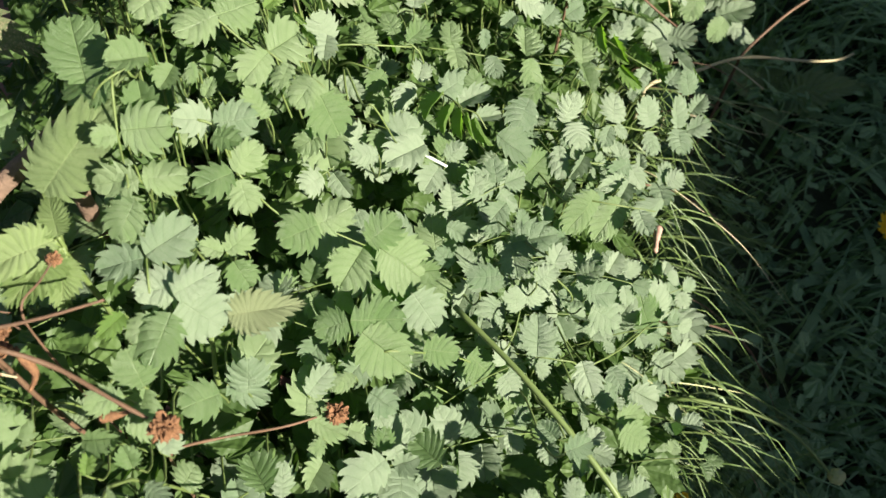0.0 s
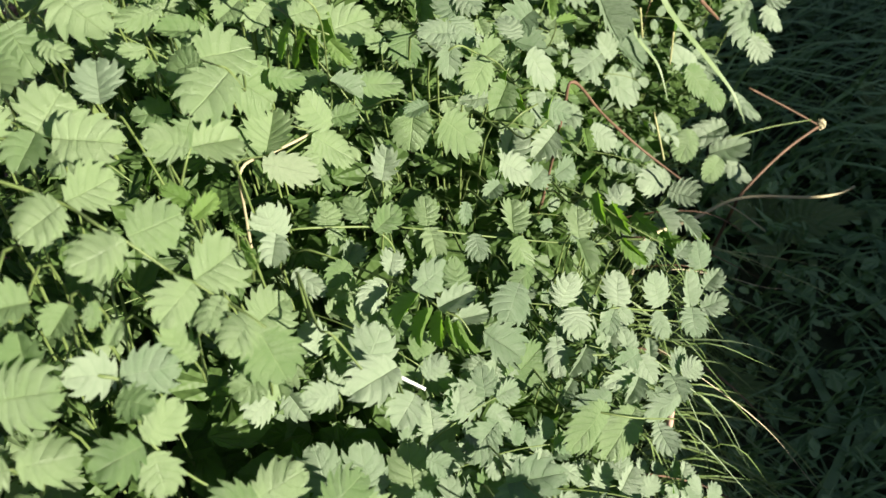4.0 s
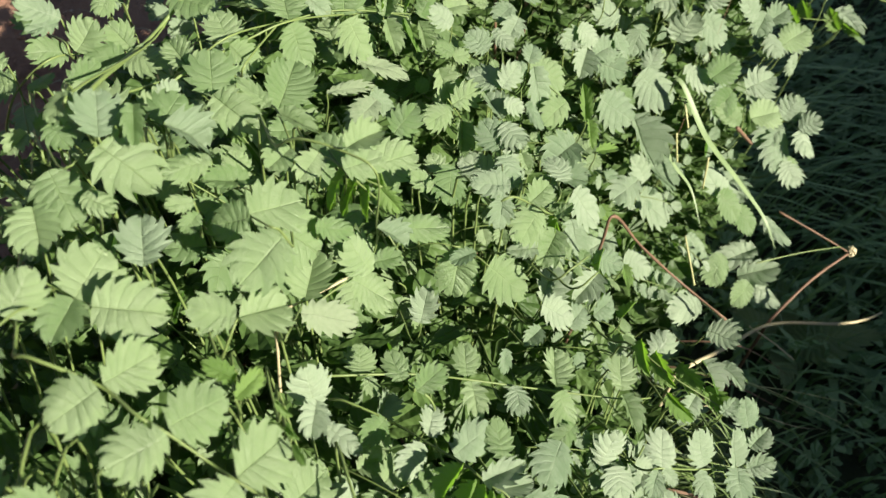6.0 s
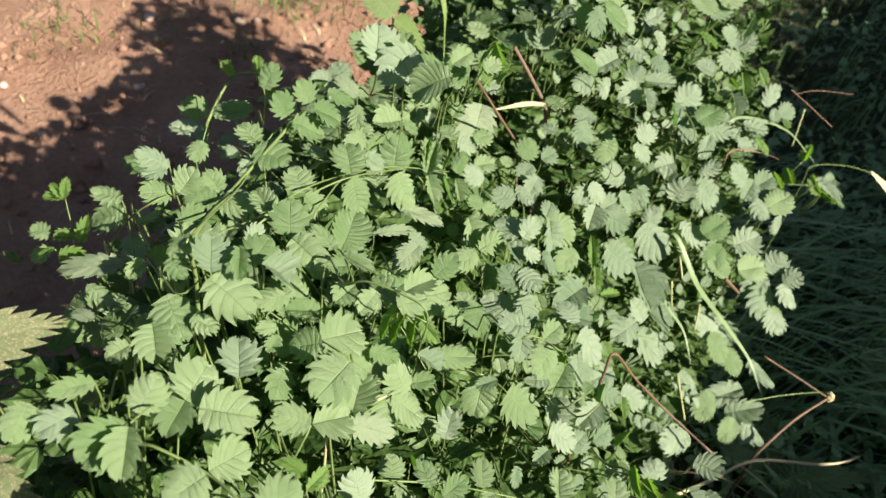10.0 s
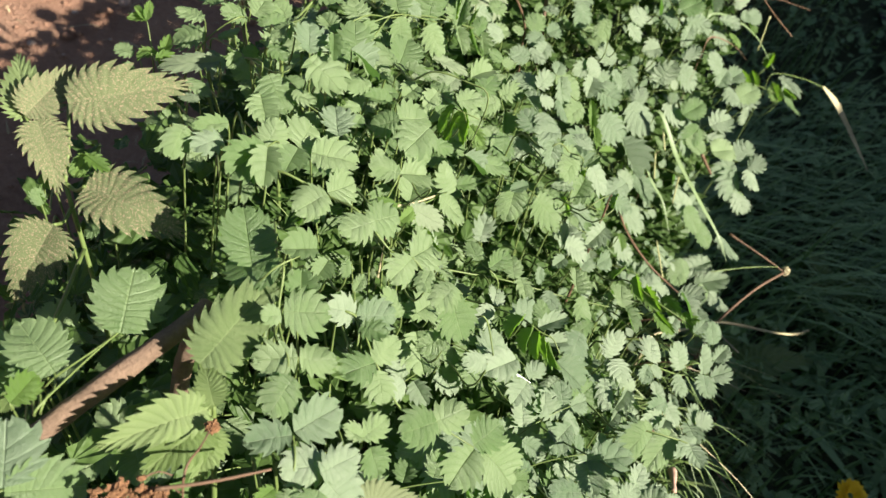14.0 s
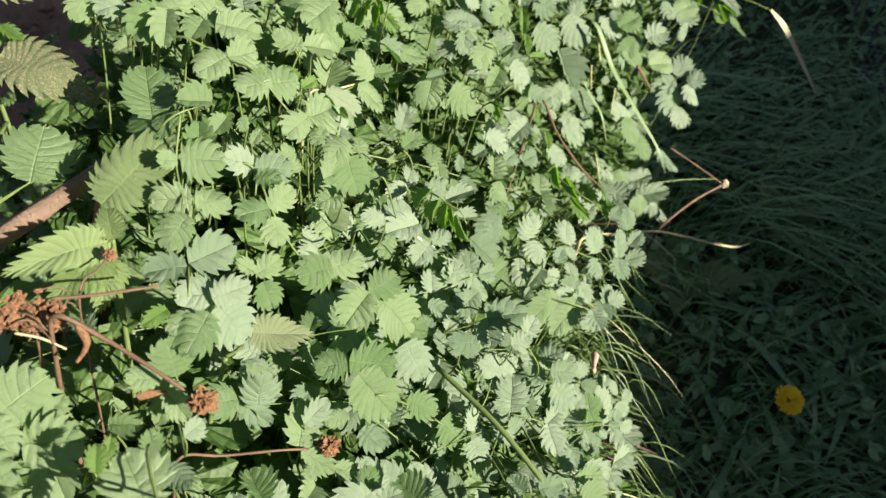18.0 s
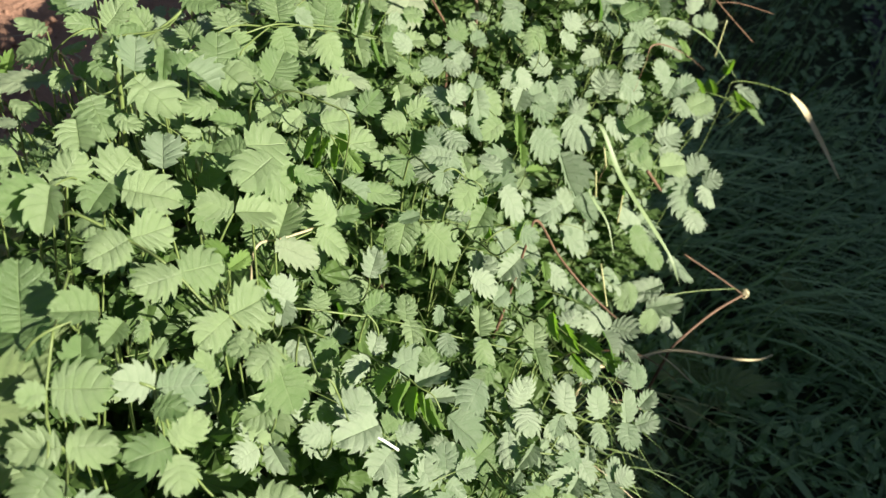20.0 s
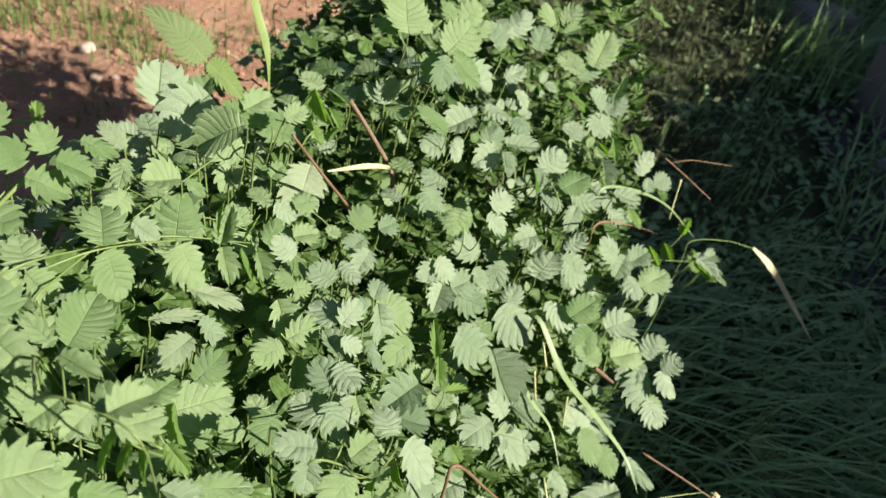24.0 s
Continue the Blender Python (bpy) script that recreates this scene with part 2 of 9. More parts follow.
def leaf_mesh(name, rng, material, teeth=6, width=0.9, tooth=0.1, full=0.7, peak=0.55, slant=0.5, fold=0.22, pleat=0.012, curl=0.12, point=0.0):
    """A toothed leaf, one unit long from the stalk at the origin along +y, with a round outline that carries small forward teeth. Side
    veins run forward from the midrib to the teeth; the halves fold up at the midrib. full: how square the outline is; point: how far the
    end is drawn out; slant: how steeply the veins run."""
    rows, verts, faces = 3 * teeth, [], []
    twist, wave, droop = rng.uniform(-0.3, 0.3), rng.uniform(0, 6), rng.uniform(0.1, 0.8)
    bend = math.log(peak) / math.log(0.5)
    lopsided = rng.uniform(-0.06, 0.06)

    def height(x, y):
        return fold * abs(x) - droop * x * x - curl * y * y + twist * x * y + 0.035 * math.sin(5 * y + wave) * abs(x) + 0.02 * math.sin(9 * x + 7 * y + wave)

    def edge(s):
        a = math.pi * s
        y = ((1 - math.cos(a)) / 2) ** bend
        return 0.5 * width * math.sin(a) ** full * (1 - point * y * y), y

    for j in range(rows + 1):
        nick, bulge, tip_ = (j % 3 == 0), (j % 3 == 1), (j % 3 == 2)
        s = (j // 3 + (0.0, 0.45, 0.80)[j % 3]) / teeth
        wx, wy = edge(0.02 + 0.965 * s)
        ax, ay = edge(min(1.0, 0.04 + 0.965 * s))
        tx, ty = ax - wx, ay - wy
        size = math.hypot(tx, ty) or 1.0
        tx, ty = tx / size, ty / size
        mid = 0.0 if j == 0 else s * (1 - slant * 0.5 * math.sin(math.pi * s))
        for side in (-1, -0.72, -0.38, 0, 0.38, 0.72, 1):
            far = abs(side)
            ex, ey = wx * (1 + math.copysign(lopsided, side)), wy
            if far == 1 and 0 < j < rows:
                d = tooth * rng.uniform(0.8, 1.2) * min(1.0, 0.35 + 2.4 * s)
                out = -0.5 * d if nick else 0.1 * d if bulge else 0.55 * d
                ahead = -0.15 * d if nick else 0.1 * d if bulge else 0.5 * d
                ex, ey = ex + ty * out + tx * ahead, ey - tx * out + ty * ahead
            x = math.copysign(far * ex, side) if far else 0.0
            y = mid + (ey - mid) * far ** 1.15
            verts.append((x, y, height(x, y) + pleat * far * (1 if nick else -1 if tip_ else 0)))
    verts[rows * 7 + 3] = (0.0, 1.0 + tooth * 0.38, height(0, 1))
    top = max(v[1] for v in verts)
    verts = [(x, y / top, z) for x, y, z in verts]
    for j in range(rows):
        for c in range(6):
            a = j * 7 + c
            faces.append((a, a + 1, a + 8, a + 7))
    me = mesh_of(name, verts, faces, material)
    for e in me.edges:
        if e.vertices[0] % 7 == 3 and e.vertices[1] % 7 == 3:
            e.use_edge_sharp = True
    layer = me.uv_layers.new(name="veins").data
    for loop in me.loops:
        row, col = divmod(loop.vertex_index, 7)
        layer[loop.index].uv = (abs(col - 3) / 3, row // 3 + (0.0, 0.3, 0.5)[row % 3])
    return me


rng = random.Random(7)
BURNET_LEAVES = [leaf_mesh("leaflet", rng, BURNET, rng.choice((5, 5, 6, 6)), rng.uniform(0.80, 0.98), rng.uniform(0.125, 0.165), rng.uniform(0.66, 0.88), rng.uniform(0.5, 0.6), rng.uniform(0.5, 0.8), rng.choice((0.05, 0.15, 0.25, 0.45, 0.8)) * rng.uniform(0.8, 1.2), rng.uniform(0.005, 0.016), rng.uniform(-0.08, 0.22)) for _ in range(28)]
GLAUCOUS_LEAVES = []
for me_ in BURNET_LEAVES:
    pale = me_.copy()
    pale.materials[0] = GLAUCOUS
    GLAUCOUS_LEAVES.append(pale)
LARGE_LEAVES = [leaf_mesh("leaflet", rng, BURNET, rng.choice((8, 9)), rng.uniform(0.80, 0.92), rng.uniform(0.075, 0.095), rng.uniform(0.68, 0.8), rng.uniform(0.48, 0.55), rng.uniform(0.5, 0.7), rng.choice((0.08, 0.2, 0.4)), rng.uniform(0.004, 0.01), rng.uniform(0.0, 0.2)) for _ in range(6)]
YOUNG_LEAVES = [leaf_mesh("leaflet", rng, YOUNG, 6, rng.uniform(0.6, 0.8), 0.13, 0.85, 0.52, 0.7, rng.uniform(0.4, 0.9), 0.01, 0.1) for _ in range(5)]
DUSTY_LEAVES = [leaf_mesh("leaflet", rng, DUSTY, 7, rng.uniform(0.66, 0.84), 0.12, 0.85, 0.5, 0.7, 0.25, 0.008, 0.15) for _ in range(4)]
NETTLE_LEAVES = {m: [leaf_mesh("leaf_blade", rng, m, 13, rng.uniform(0.62, 0.72), 0.08, 0.95, 0.40, 0.75, rng.uniform(0.25, 0.45), 0.009, rng.uniform(0.1, 0.3), 0.72) for _ in range(3)] for m in (NETTLE, NETTLE_DUSTY, NETTLE_YOUNG, NETTLE_PALE)}
FACING = Vector((0.25, -0.42, 0.87))
BACKLIT = Vector((-0.72, -0.3, 0.5))


def leaf_pose(base, tip, facing, scale_x=1.0):
    base, tip = Vector(base), Vector(tip)
    along = tip - base
    size = along.length
    y = along / size
    z = (Vector(facing) - y * y.dot(facing)).normalized()
    x = y.cross(z)
    return Matrix(((x.x * size * scale_x, y.x * size, z.x * size, base.x), (x.y * size * scale_x, y.y * size, z.y * size, base.y), (x.z * size * scale_x, y.z * size, z.z * size, base.z), (0, 0, 0, 1)))


# ---- the ground: turf that reaches the horizon, a bed of bare red soil beside the plants ----
def ground_height(x, y):
    """Turf lies low; the soil bed stands a little higher."""
    bed = 1 / (1 + math.exp((x + 0.02 + 0.05 * math.sin(3.1 * y + 0.4)) * 30))
    near = math.exp(-((x * x + (y - 0.8) ** 2) / 9))
    wave = 0.03 * noise.noise((x * 1.7, y * 1.7, 3.1)) + 0.012 * noise.noise((x * 7, y * 7, 1.2)) + 0.006 * noise.noise((x * 21, y * 21, 5.0))
    return -0.055 + near * (0.05 * bed + wave)


def grid_axis(lo, hi, fine_lo, fine_hi, step):
    out, v, s = [], fine_lo, step
    while v < fine_hi:
        out.append(v)
        v += step
    while v < hi:
        out.append(v)
        s *= 1.35
        v += s
    out.append(hi)
    v, s = fine_lo, step
    while v > lo:
        s *= 1.35
        v -= s
        out.insert(0, max(v, lo))
    return out


gx, gy = grid_axis(-1200, 1200, -2.8, 1.6, 0.02), grid_axis(-1200, 1200, -1.4, 2.6, 0.02)
ground_verts = [(x, y, ground_height(x, y) if abs(x) < 12 and abs(y) < 12 else -0.055) for y in gy for x in gx]
ground_faces = [(j * len(gx) + i, j * len(gx) + i + 1, (j + 1) * len(gx) + i + 1, (j + 1) * len(gx) + i) for j in range(len(gy) - 1) for i in range(len(gx) - 1)]
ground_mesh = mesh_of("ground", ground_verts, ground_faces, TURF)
ground_mesh.materials.append(SOIL)


def is_soil(x, y):
    edge = 0.02 + 0.05 * math.sin(3.1 * y + 0.4) + 0.06 * noise.noise((x * 4, y * 4, 9.0))
    bed = ((x + 1.1) / 1.45) ** 2 + ((y - 0.55) / 1.5) ** 2
    return x < edge and bed < 1 + 0.35 * noise.noise((x * 1.5, y * 1.5, 4.0)) + 0.2 * noise.noise((x * 7, y * 7, 4.0))


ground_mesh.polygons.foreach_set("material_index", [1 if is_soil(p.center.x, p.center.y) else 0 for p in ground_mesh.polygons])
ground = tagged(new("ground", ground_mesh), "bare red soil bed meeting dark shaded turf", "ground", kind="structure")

# unseen wall added on the sunny side, stepped down, to shade the turf
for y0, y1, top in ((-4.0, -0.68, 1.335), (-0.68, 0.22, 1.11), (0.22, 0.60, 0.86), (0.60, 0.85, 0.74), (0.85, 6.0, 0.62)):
    wall_mesh = mesh_of("shade_wall", [(x, y, z) for x in (1.62, 1.84) for y in (y0, y1) for z in (-0.2, top)],
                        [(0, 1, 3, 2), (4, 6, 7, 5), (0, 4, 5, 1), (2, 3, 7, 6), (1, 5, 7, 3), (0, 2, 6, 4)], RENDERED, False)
    tagged(new("shade_wall", wall_mesh), "plain rendered wall, unseen, added to shade the turf", "wall", kind="structure")


def blades_mesh(name, spots, rng, material, high, wide, bend, origin=(0, 0, 0)):
    """Grass: tapered, bent blades, joined. Each spot: x, y, z and a leaning way."""
    verts, faces, o = [], [], Vector(origin)
    for x, y, z, lx, ly in spots:
        a = rng.uniform(0, 2 * math.pi)
        h, w, b = high * rng.uniform(0.5, 1.3), wide * rng.uniform(0.6, 1.3), bend * rng.uniform(0.3, 1.5)
        out = Vector((lx + 0.5 * math.cos(a), ly + 0.5 * math.sin(a), 0))
        side = Vector((-out.y, out.x, 0)).normalized() * w / 2
        k0 = len(verts)
        root = Vector((x, y, z)) - o
        for s in range(5):
            t = s / 4
            p = root + out * b * h * t * t + Vector((0, 0, h * (t - 0.55 * min(b, 1.2) * t * t)))
            wide_here = side * (1 - t ** 1.6) + side * 0.04
            verts += [p - wide_here, p + wide_here]
        faces += [(k0 + 2 * s, k0 + 2 * s + 1, k0 + 2 * s + 3, k0 + 2 * s + 2) for s in range(4)]
    return mesh_of(name, verts, faces, material)


def patch_mesh(name, spots, rng, material, size, shape=5):
    """Low weeds: small leaves that lie about at all tilts, joined."""
    verts, faces = [], []
    for x, y, z in spots:
        a, tilt = rng.uniform(0, 2 * math.pi), rng.uniform(-0.7, 0.7)
        s = size * rng.uniform(0.5, 1.4)
        m = Matrix.Rotation(a, 3, "Z") @ Matrix.Rotation(tilt, 3, "X") @ Matrix.Rotation(rng.uniform(-0.5, 0.5), 3, "Y")
        k0, slim = len(verts), rng.uniform(0.35, 0.75)
        verts.append(Vector((x, y, z)))
        for k in range(2 * shape + 1):
            b = math.pi * (k / (2 * shape) - 0.5) * 1.5
            r = s * (0.62 + 0.38 * math.cos(b)) * (1.0 if k % 2 else 0.86)
            verts.append(Vector((x, y, z)) + m @ Vector((r * slim * math.sin(b), r * math.cos(b) + s * 0.2, 0.12 * s * (k % 2))))
        faces += [(k0, k0 + k + 1, k0 + k + 2) for k in range(2 * shape)]
    return mesh_of(name, verts, faces, material, False)


# ragged leaves added unseen on the low wall break light at the turf's end
dapple_rng, hedge = random.Random(5), []
for _ in range(460):
    y = dapple_rng.uniform(0.24, 2.2)
    top = 0.86 if y < 0.60 else 0.74 if y < 0.85 else 0.62
    hedge.append((dapple_rng.uniform(1.60, 1.86), y, top + 0.012 + 0.20 * dapple_rng.random() ** 1.4))
tagged(new("hedge", patch_mesh("hedge", hedge, dapple_rng, OLIVE_DIM_LEAF, 0.034)), "ragged green leaves, unseen, added along the wall top to break the light", "hedge", kind="stuff")

# turf: weeds, short grass and long arching grass on the shaded side
spots, weeds, tall, olive = [], [], [], []
for _ in range(38000):
    y = -0.3 + 3.4 * rng.random() ** 1.3
    x = 0.06 + (0.85 + 0.5 * y) * rng.random()
    d = noise.noise((x * 5, y * 5, 0.5))
    flow = (0.5 + 0.6 * noise.noise((x * 3, y * 3, 7)), -0.25 + 0.6 * noise.noise((x * 3, y * 3, 17)))
    if y > 1.12 + 1.2 * (x - 0.43) + 0.25 * noise.noise((x * 6, y * 6, 3.3)) and x < 0.9 and rng.random() < 0.85:
        olive.append((x, y, ground_height(x, y) + rng.uniform(0.004, 0.08)))
    elif noise.noise((x * 3.2, y * 3.2, 2.5)) > 0.02 and rng.random() < 0.34:
        tall.append((x, y, ground_height(x, y), *flow))
    elif rng.random() < 0.42 + 0.9 * d:
        spots.append((x, y, ground_height(x, y), *flow))
    elif rng.random() < 0.8:
        weeds.append((x, y, ground_height(x, y) + rng.uniform(0.004, 0.05)))
tagged(new("lawn_grass", blades_mesh("lawn_grass", spots, rng, GRASS, 0.075, 0.0034, 0.8)), "dark fine grass growing through shaded turf", "grass", kind="stuff")
tagged(new("long_grass", blades_mesh("long_grass", tall, rng, GRASS, 0.15, 0.0042, 1.05)), "long dark arching grass in the shade", "grass", kind="stuff")
straps = [(x, y, ground_height(x, y), rng.uniform(-1, 1), rng.uniform(-1, 1)) for x, y in ((0.10 + 0.62 * rng.random(), -0.2 + 1.15 * rng.random()) for _ in range(2600)) if noise.noise((x * 6, y * 6, 8.8)) > -0.12]
tagged(new("strap_weeds", blades_mesh("strap_weeds", straps, rng, LAWN_LEAF, 0.052, 0.0125, 1.25)), "broad dark strap leaves crowding the shaded turf", "weeds", kind="stuff")
tagged(new("lawn_weeds", patch_mesh("lawn_weeds", weeds, rng, LAWN_LEAF, 0.0115)), "low dark green clover and weeds in the turf", "weeds", kind="stuff")
tagged(new("olive_weeds", patch_mesh("olive_weeds", olive, rng, OLIVE_DIM_LEAF, 0.0095)), "low olive-brown weeds, toned down for dim light, at the end of the turf", "weeds", kind="stuff")
spikes = [(x, y, ground_height(x, y), rng.uniform(-0.6, 0.6), rng.uniform(-0.6, 0.6)) for x, y, z in olive[::3]]
tagged(new("olive_grass", blades_mesh("olive_grass", spikes, rng, OLIVE_DIM_LEAF, 0.11, 0.0032, 0.7)), "thin olive and brownish blades, toned down for dim light, standing among low weeds", "grass", kind="stuff")


# ---- salad burnet: a mound of plants, each a root with many feathered leaves ----
def mound(x, y):
    """The height of the top of the foliage."""
    return (0.393 - 0.159 * x - 0.246 * y - 1.124 * x * x - 4.394 * x * y + 0.577 * y * y
            + 6.686 * x ** 3 - 3.089 * x * x * y + 7.601 * x * y * y - 0.309 * y ** 3)


def right_edge(y):
    return 0.11 + 0.02 * math.sin(9 * y) + max(0, y - 0.28) * 0.55 - max(0, y - 0.58) * 0.7


def left_edge(y):
    return -0.25 + max(0, y - 0.30) * 0.42


ROOTS = [(-0.06, 0.10), (-0.03, 0.22), (0.05, 0.20), (-0.08, 0.33), (0.03, 0.37), (-0.02, 0.48), (0.10, 0.45), (0.06, 0.60), (0.17, 0.56), (-0.15, 0.16), (0.02, 0.02)]
BURNETS = [thing("salad_burnet", (x, y, ground_height(x, y)), "salad burnet plant with glaucous toothed leaflets in sunlight", "plant", "salad burnet plants in the mound") for x, y in ROOTS]
leaf_rng = random.Random(21)


def plant_near(p):
    return min(BURNETS, key=lambda b: (b.location.x - p[0]) ** 2 + (b.location.y - p[1]) ** 2)


def frond(stalk, leaves, sort=None, thick=0.00055, facing=FACING, stalk_look=None, wide=0.88, loose=0.2):
    """One feathered leaf: its stalk (points from the low end to the tip) and its leaflets (base, tip). The stalk goes on down to the root."""
    stalk = [Vector(p) for p in stalk]
    plant = plant_near(stalk[0])
    o = plant.location
    low, step = stalk[0], (stalk[0] - stalk[1]) if len(stalk) > 1 else Vector((0, 0, -0.02))
    step = step.normalized()
    first = low + step * 0.006 - FACING * 0.012
    deep = low + step * 0.010 - FACING * 0.050 + Vector((0, 0.016, 0))
    line = spline([o, deep.lerp(o, 0.5), deep, first] + stalk, 5)
    rib = part("leaf_stalk", tube_mesh("leaf_stalk", line, thick * 1.2, thick * 0.55, stalk_look or STALK, 5, 0.0, o), plant)
    # the glaucous copy, with sheen in its colour, is likelier towards +x
    pale_frond = leaf_rng.random() < 0.15 + 0.7 * min(1.0, max(0.0, (low.x + 0.05 - 0.15 * (low.y - 0.3)) / 0.09))
    for base, tip, *own in leaves:
        turn = Vector((leaf_rng.uniform(-loose, loose), leaf_rng.uniform(-loose, loose), leaf_rng.uniform(-loose, loose)))
        large = (Vector(tip) - Vector(base)).length > 0.0205
        me = leaf_rng.choice(sort or (LARGE_LEAVES if large else GLAUCOUS_LEAVES if pale_frond else BURNET_LEAVES))
        part("leaflet", me, rib, "", leaf_pose(Vector(base) - o, Vector(tip) - o, Vector(facing) + turn, own[0] if own else wide))
    return rib


def feather(tip, way, length, pairs, size, rise=0.25, facing=FACING, sort=None, loose=0.45):
    """A whole feathered leaf drawn by rule: an arching stalk with leaflets in pairs and one at its end."""
    tip, way = Vector(tip), unit(way)
    side = way.cross(Vector(facing)).normalized()
    stalk, leaves = [], []
    for k in range(5):
        t = 1 - k / 4
        stalk.append(tip - way * length * t - Vector((0, 0, rise * length * t * t)))
    line = spline(stalk, 6)
    for k in range(pairs):
        t = 0.25 + 0.68 * k / max(1, pairs - 1)
        p = line[int(t * (len(line) - 1))]
        s = size * (0.72 + 0.45 * math.sin(math.pi * min(1, 0.25 + 0.6 * k / pairs))) * leaf_rng.uniform(0.85, 1.15)
        for sign in (-1, 1):
            a = (side * sign + way * leaf_rng.uniform(0.15, 0.5) + Vector(facing) * leaf_rng.uniform(-0.1, 0.35)).normalized()
            leaves.append((p + a * 0.002, p + a * s))
    leaves.append((line[-1], line[-1] + way * size * 0.95))
    return frond(stalk, leaves, sort, 0.00042, facing, None, 1.0, loose)


# leaves that stand out, each where it grows
frond([(-0.1535, 0.3336, 0.3914), (-0.1171, 0.2694, 0.4208), (-0.1060, 0.2725, 0.4266)], [((-0.1176, 0.2974, 0.4076), (-0.1205, 0.3126, 0.4157), 1.20), ((-0.1034, 0.2693, 0.4295), (-0.0868, 0.2610, 0.4208), 0.99), ((-0.1189, 0.2672, 0.4207), (-0.1089, 0.2526, 0.4135), 0.93)])
frond([(-0.1202, 0.2562, 0.4111), (-0.1202, 0.2552, 0.4191)], [((-0.1202, 0.2552, 0.4191), (-0.1154, 0.2423, 0.4143), 1.05)])
frond([(-0.0976, 0.3326, 0.4019), (-0.0863, 0.3220, 0.4021)], [((-0.0863, 0.3223, 0.4020), (-0.0886, 0.3378, 0.4099), 1.16), ((-0.0842, 0.3169, 0.4058), (-0.0693, 0.3071, 0.4018), 0.87)])
frond([(-0.0568, 0.2979, 0.4024), (-0.0632, 0.3145, 0.4016), (-0.0668, 0.3212, 0.3990)], [((-0.0659, 0.3277, 0.3918), (-0.0605, 0.3465, 0.3998), 0.93), ((-0.0668, 0.3192, 0.4001), (-0.0785, 0.3279, 0.4042), 0.58), ((-0.0629, 0.3133, 0.4026), (-0.0497, 0.3084, 0.4005), 0.58), ((-0.0566, 0.2937, 0.4062), (-0.0629, 0.2847, 0.4055), 1.05)])
frond([(-0.0867, 0.2773, 0.4237), (-0.0867, 0.2763, 0.4317)], [((-0.0867, 0.2763, 0.4317), (-0.0749, 0.2811, 0.4187), 0.81)])
frond([(-0.0943, 0.2929, 0.4082), (-0.0943, 0.2919, 0.4162)], [((-0.0943, 0.2919, 0.4162), (-0.0895, 0.3041, 0.4196), 1.05)])
frond([(-0.0944, 0.2790, 0.4284), (-0.0944, 0.2780, 0.4364)], [((-0.0944, 0.2780, 0.4364), (-0.0927, 0.2670, 0.4315), 0.58)])
frond([(-0.1103, 0.2811, 0.4298), (-0.1103, 0.2801, 0.4378)], [((-0.1103, 0.2801, 0.4378), (-0.1201, 0.2766, 0.4306), 0.70)])
frond([(-0.1193, 0.2782, 0.4210), (-0.1193, 0.2772, 0.4290)], [((-0.1193, 0.2772, 0.4290), (-0.1122, 0.2713, 0.4256), 0.93)])
frond([(-0.1267, 0.3107, 0.4062), (-0.1267, 0.3097, 0.4142)], [((-0.1267, 0.3097, 0.4142), (-0.1201, 0.3216, 0.4151), 0.81)])
frond([(-0.0546, 0.2555, 0.4121), (-0.0574, 0.2552, 0.4142), (-0.0651, 0.2637, 0.4090)], [((-0.0647, 0.2627, 0.4100), (-0.0494, 0.2744, 0.4049), 1.05), ((-0.0616, 0.2734, 0.3951), (-0.0457, 0.2736, 0.3791), 0.93), ((-0.0638, 0.2617, 0.4099), (-0.0767, 0.2614, 0.4061), 0.93), ((-0.0525, 0.2475, 0.4184), (-0.0619, 0.2312, 0.4182), 1.05)])
frond([(-0.0677, 0.2814, 0.3972), (-0.0677, 0.2804, 0.4052)], [((-0.0677, 0.2804, 0.4052), (-0.0800, 0.2738, 0.4117), 0.58)])
frond([(-0.0779, 0.2816, 0.4066), (-0.0779, 0.2806, 0.4146)], [((-0.0779, 0.2806, 0.4146), (-0.0889, 0.2682, 0.4184), 0.58)])
frond([(-0.0476, 0.2941, 0.3974), (-0.0476, 0.2931, 0.4054)], [((-0.0476, 0.2931, 0.4054), (-0.0532, 0.2824, 0.4032), 0.81)])
frond([(-0.0806, 0.2673, 0.4028), (-0.0806, 0.2663, 0.4108)], [((-0.0806, 0.2663, 0.4108), (-0.0875, 0.2602, 0.4147), 0.58), ((-0.0794, 0.2646, 0.4077), (-0.0831, 0.2568, 0.4075), 0.81)])
frond([(-0.0876, 0.2397, 0.4077), (-0.0876, 0.2387, 0.4157)], [((-0.0876, 0.2387, 0.4157), (-0.0905, 0.2528, 0.4212), 0.93)])
frond([(-0.1148, 0.2336, 0.4174), (-0.1028, 0.2285, 0.4156), (-0.0987, 0.2270, 0.4143)], [((-0.1016, 0.2268, 0.4177), (-0.0976, 0.2432, 0.4189), 1.16), ((-0.1018, 0.2264, 0.4176), (-0.1047, 0.2141, 0.4179), 1.16), ((-0.0964, 0.2237, 0.4185), (-0.0777, 0.2234, 0.4174), 0.87)])
frond([(-0.0641, 0.2237, 0.4067), (-0.0624, 0.2271, 0.4099)], [((-0.0623, 0.2261, 0.4117), (-0.0747, 0.2268, 0.4155), 0.93), ((-0.0621, 0.2275, 0.4098), (-0.0497, 0.2364, 0.4043), 0.93)])
frond([(-0.0496, 0.2276, 0.4039), (-0.0547, 0.2734, 0.3527)], [((-0.0537, 0.2701, 0.3569), (-0.0514, 0.2881, 0.3612), 0.93)])
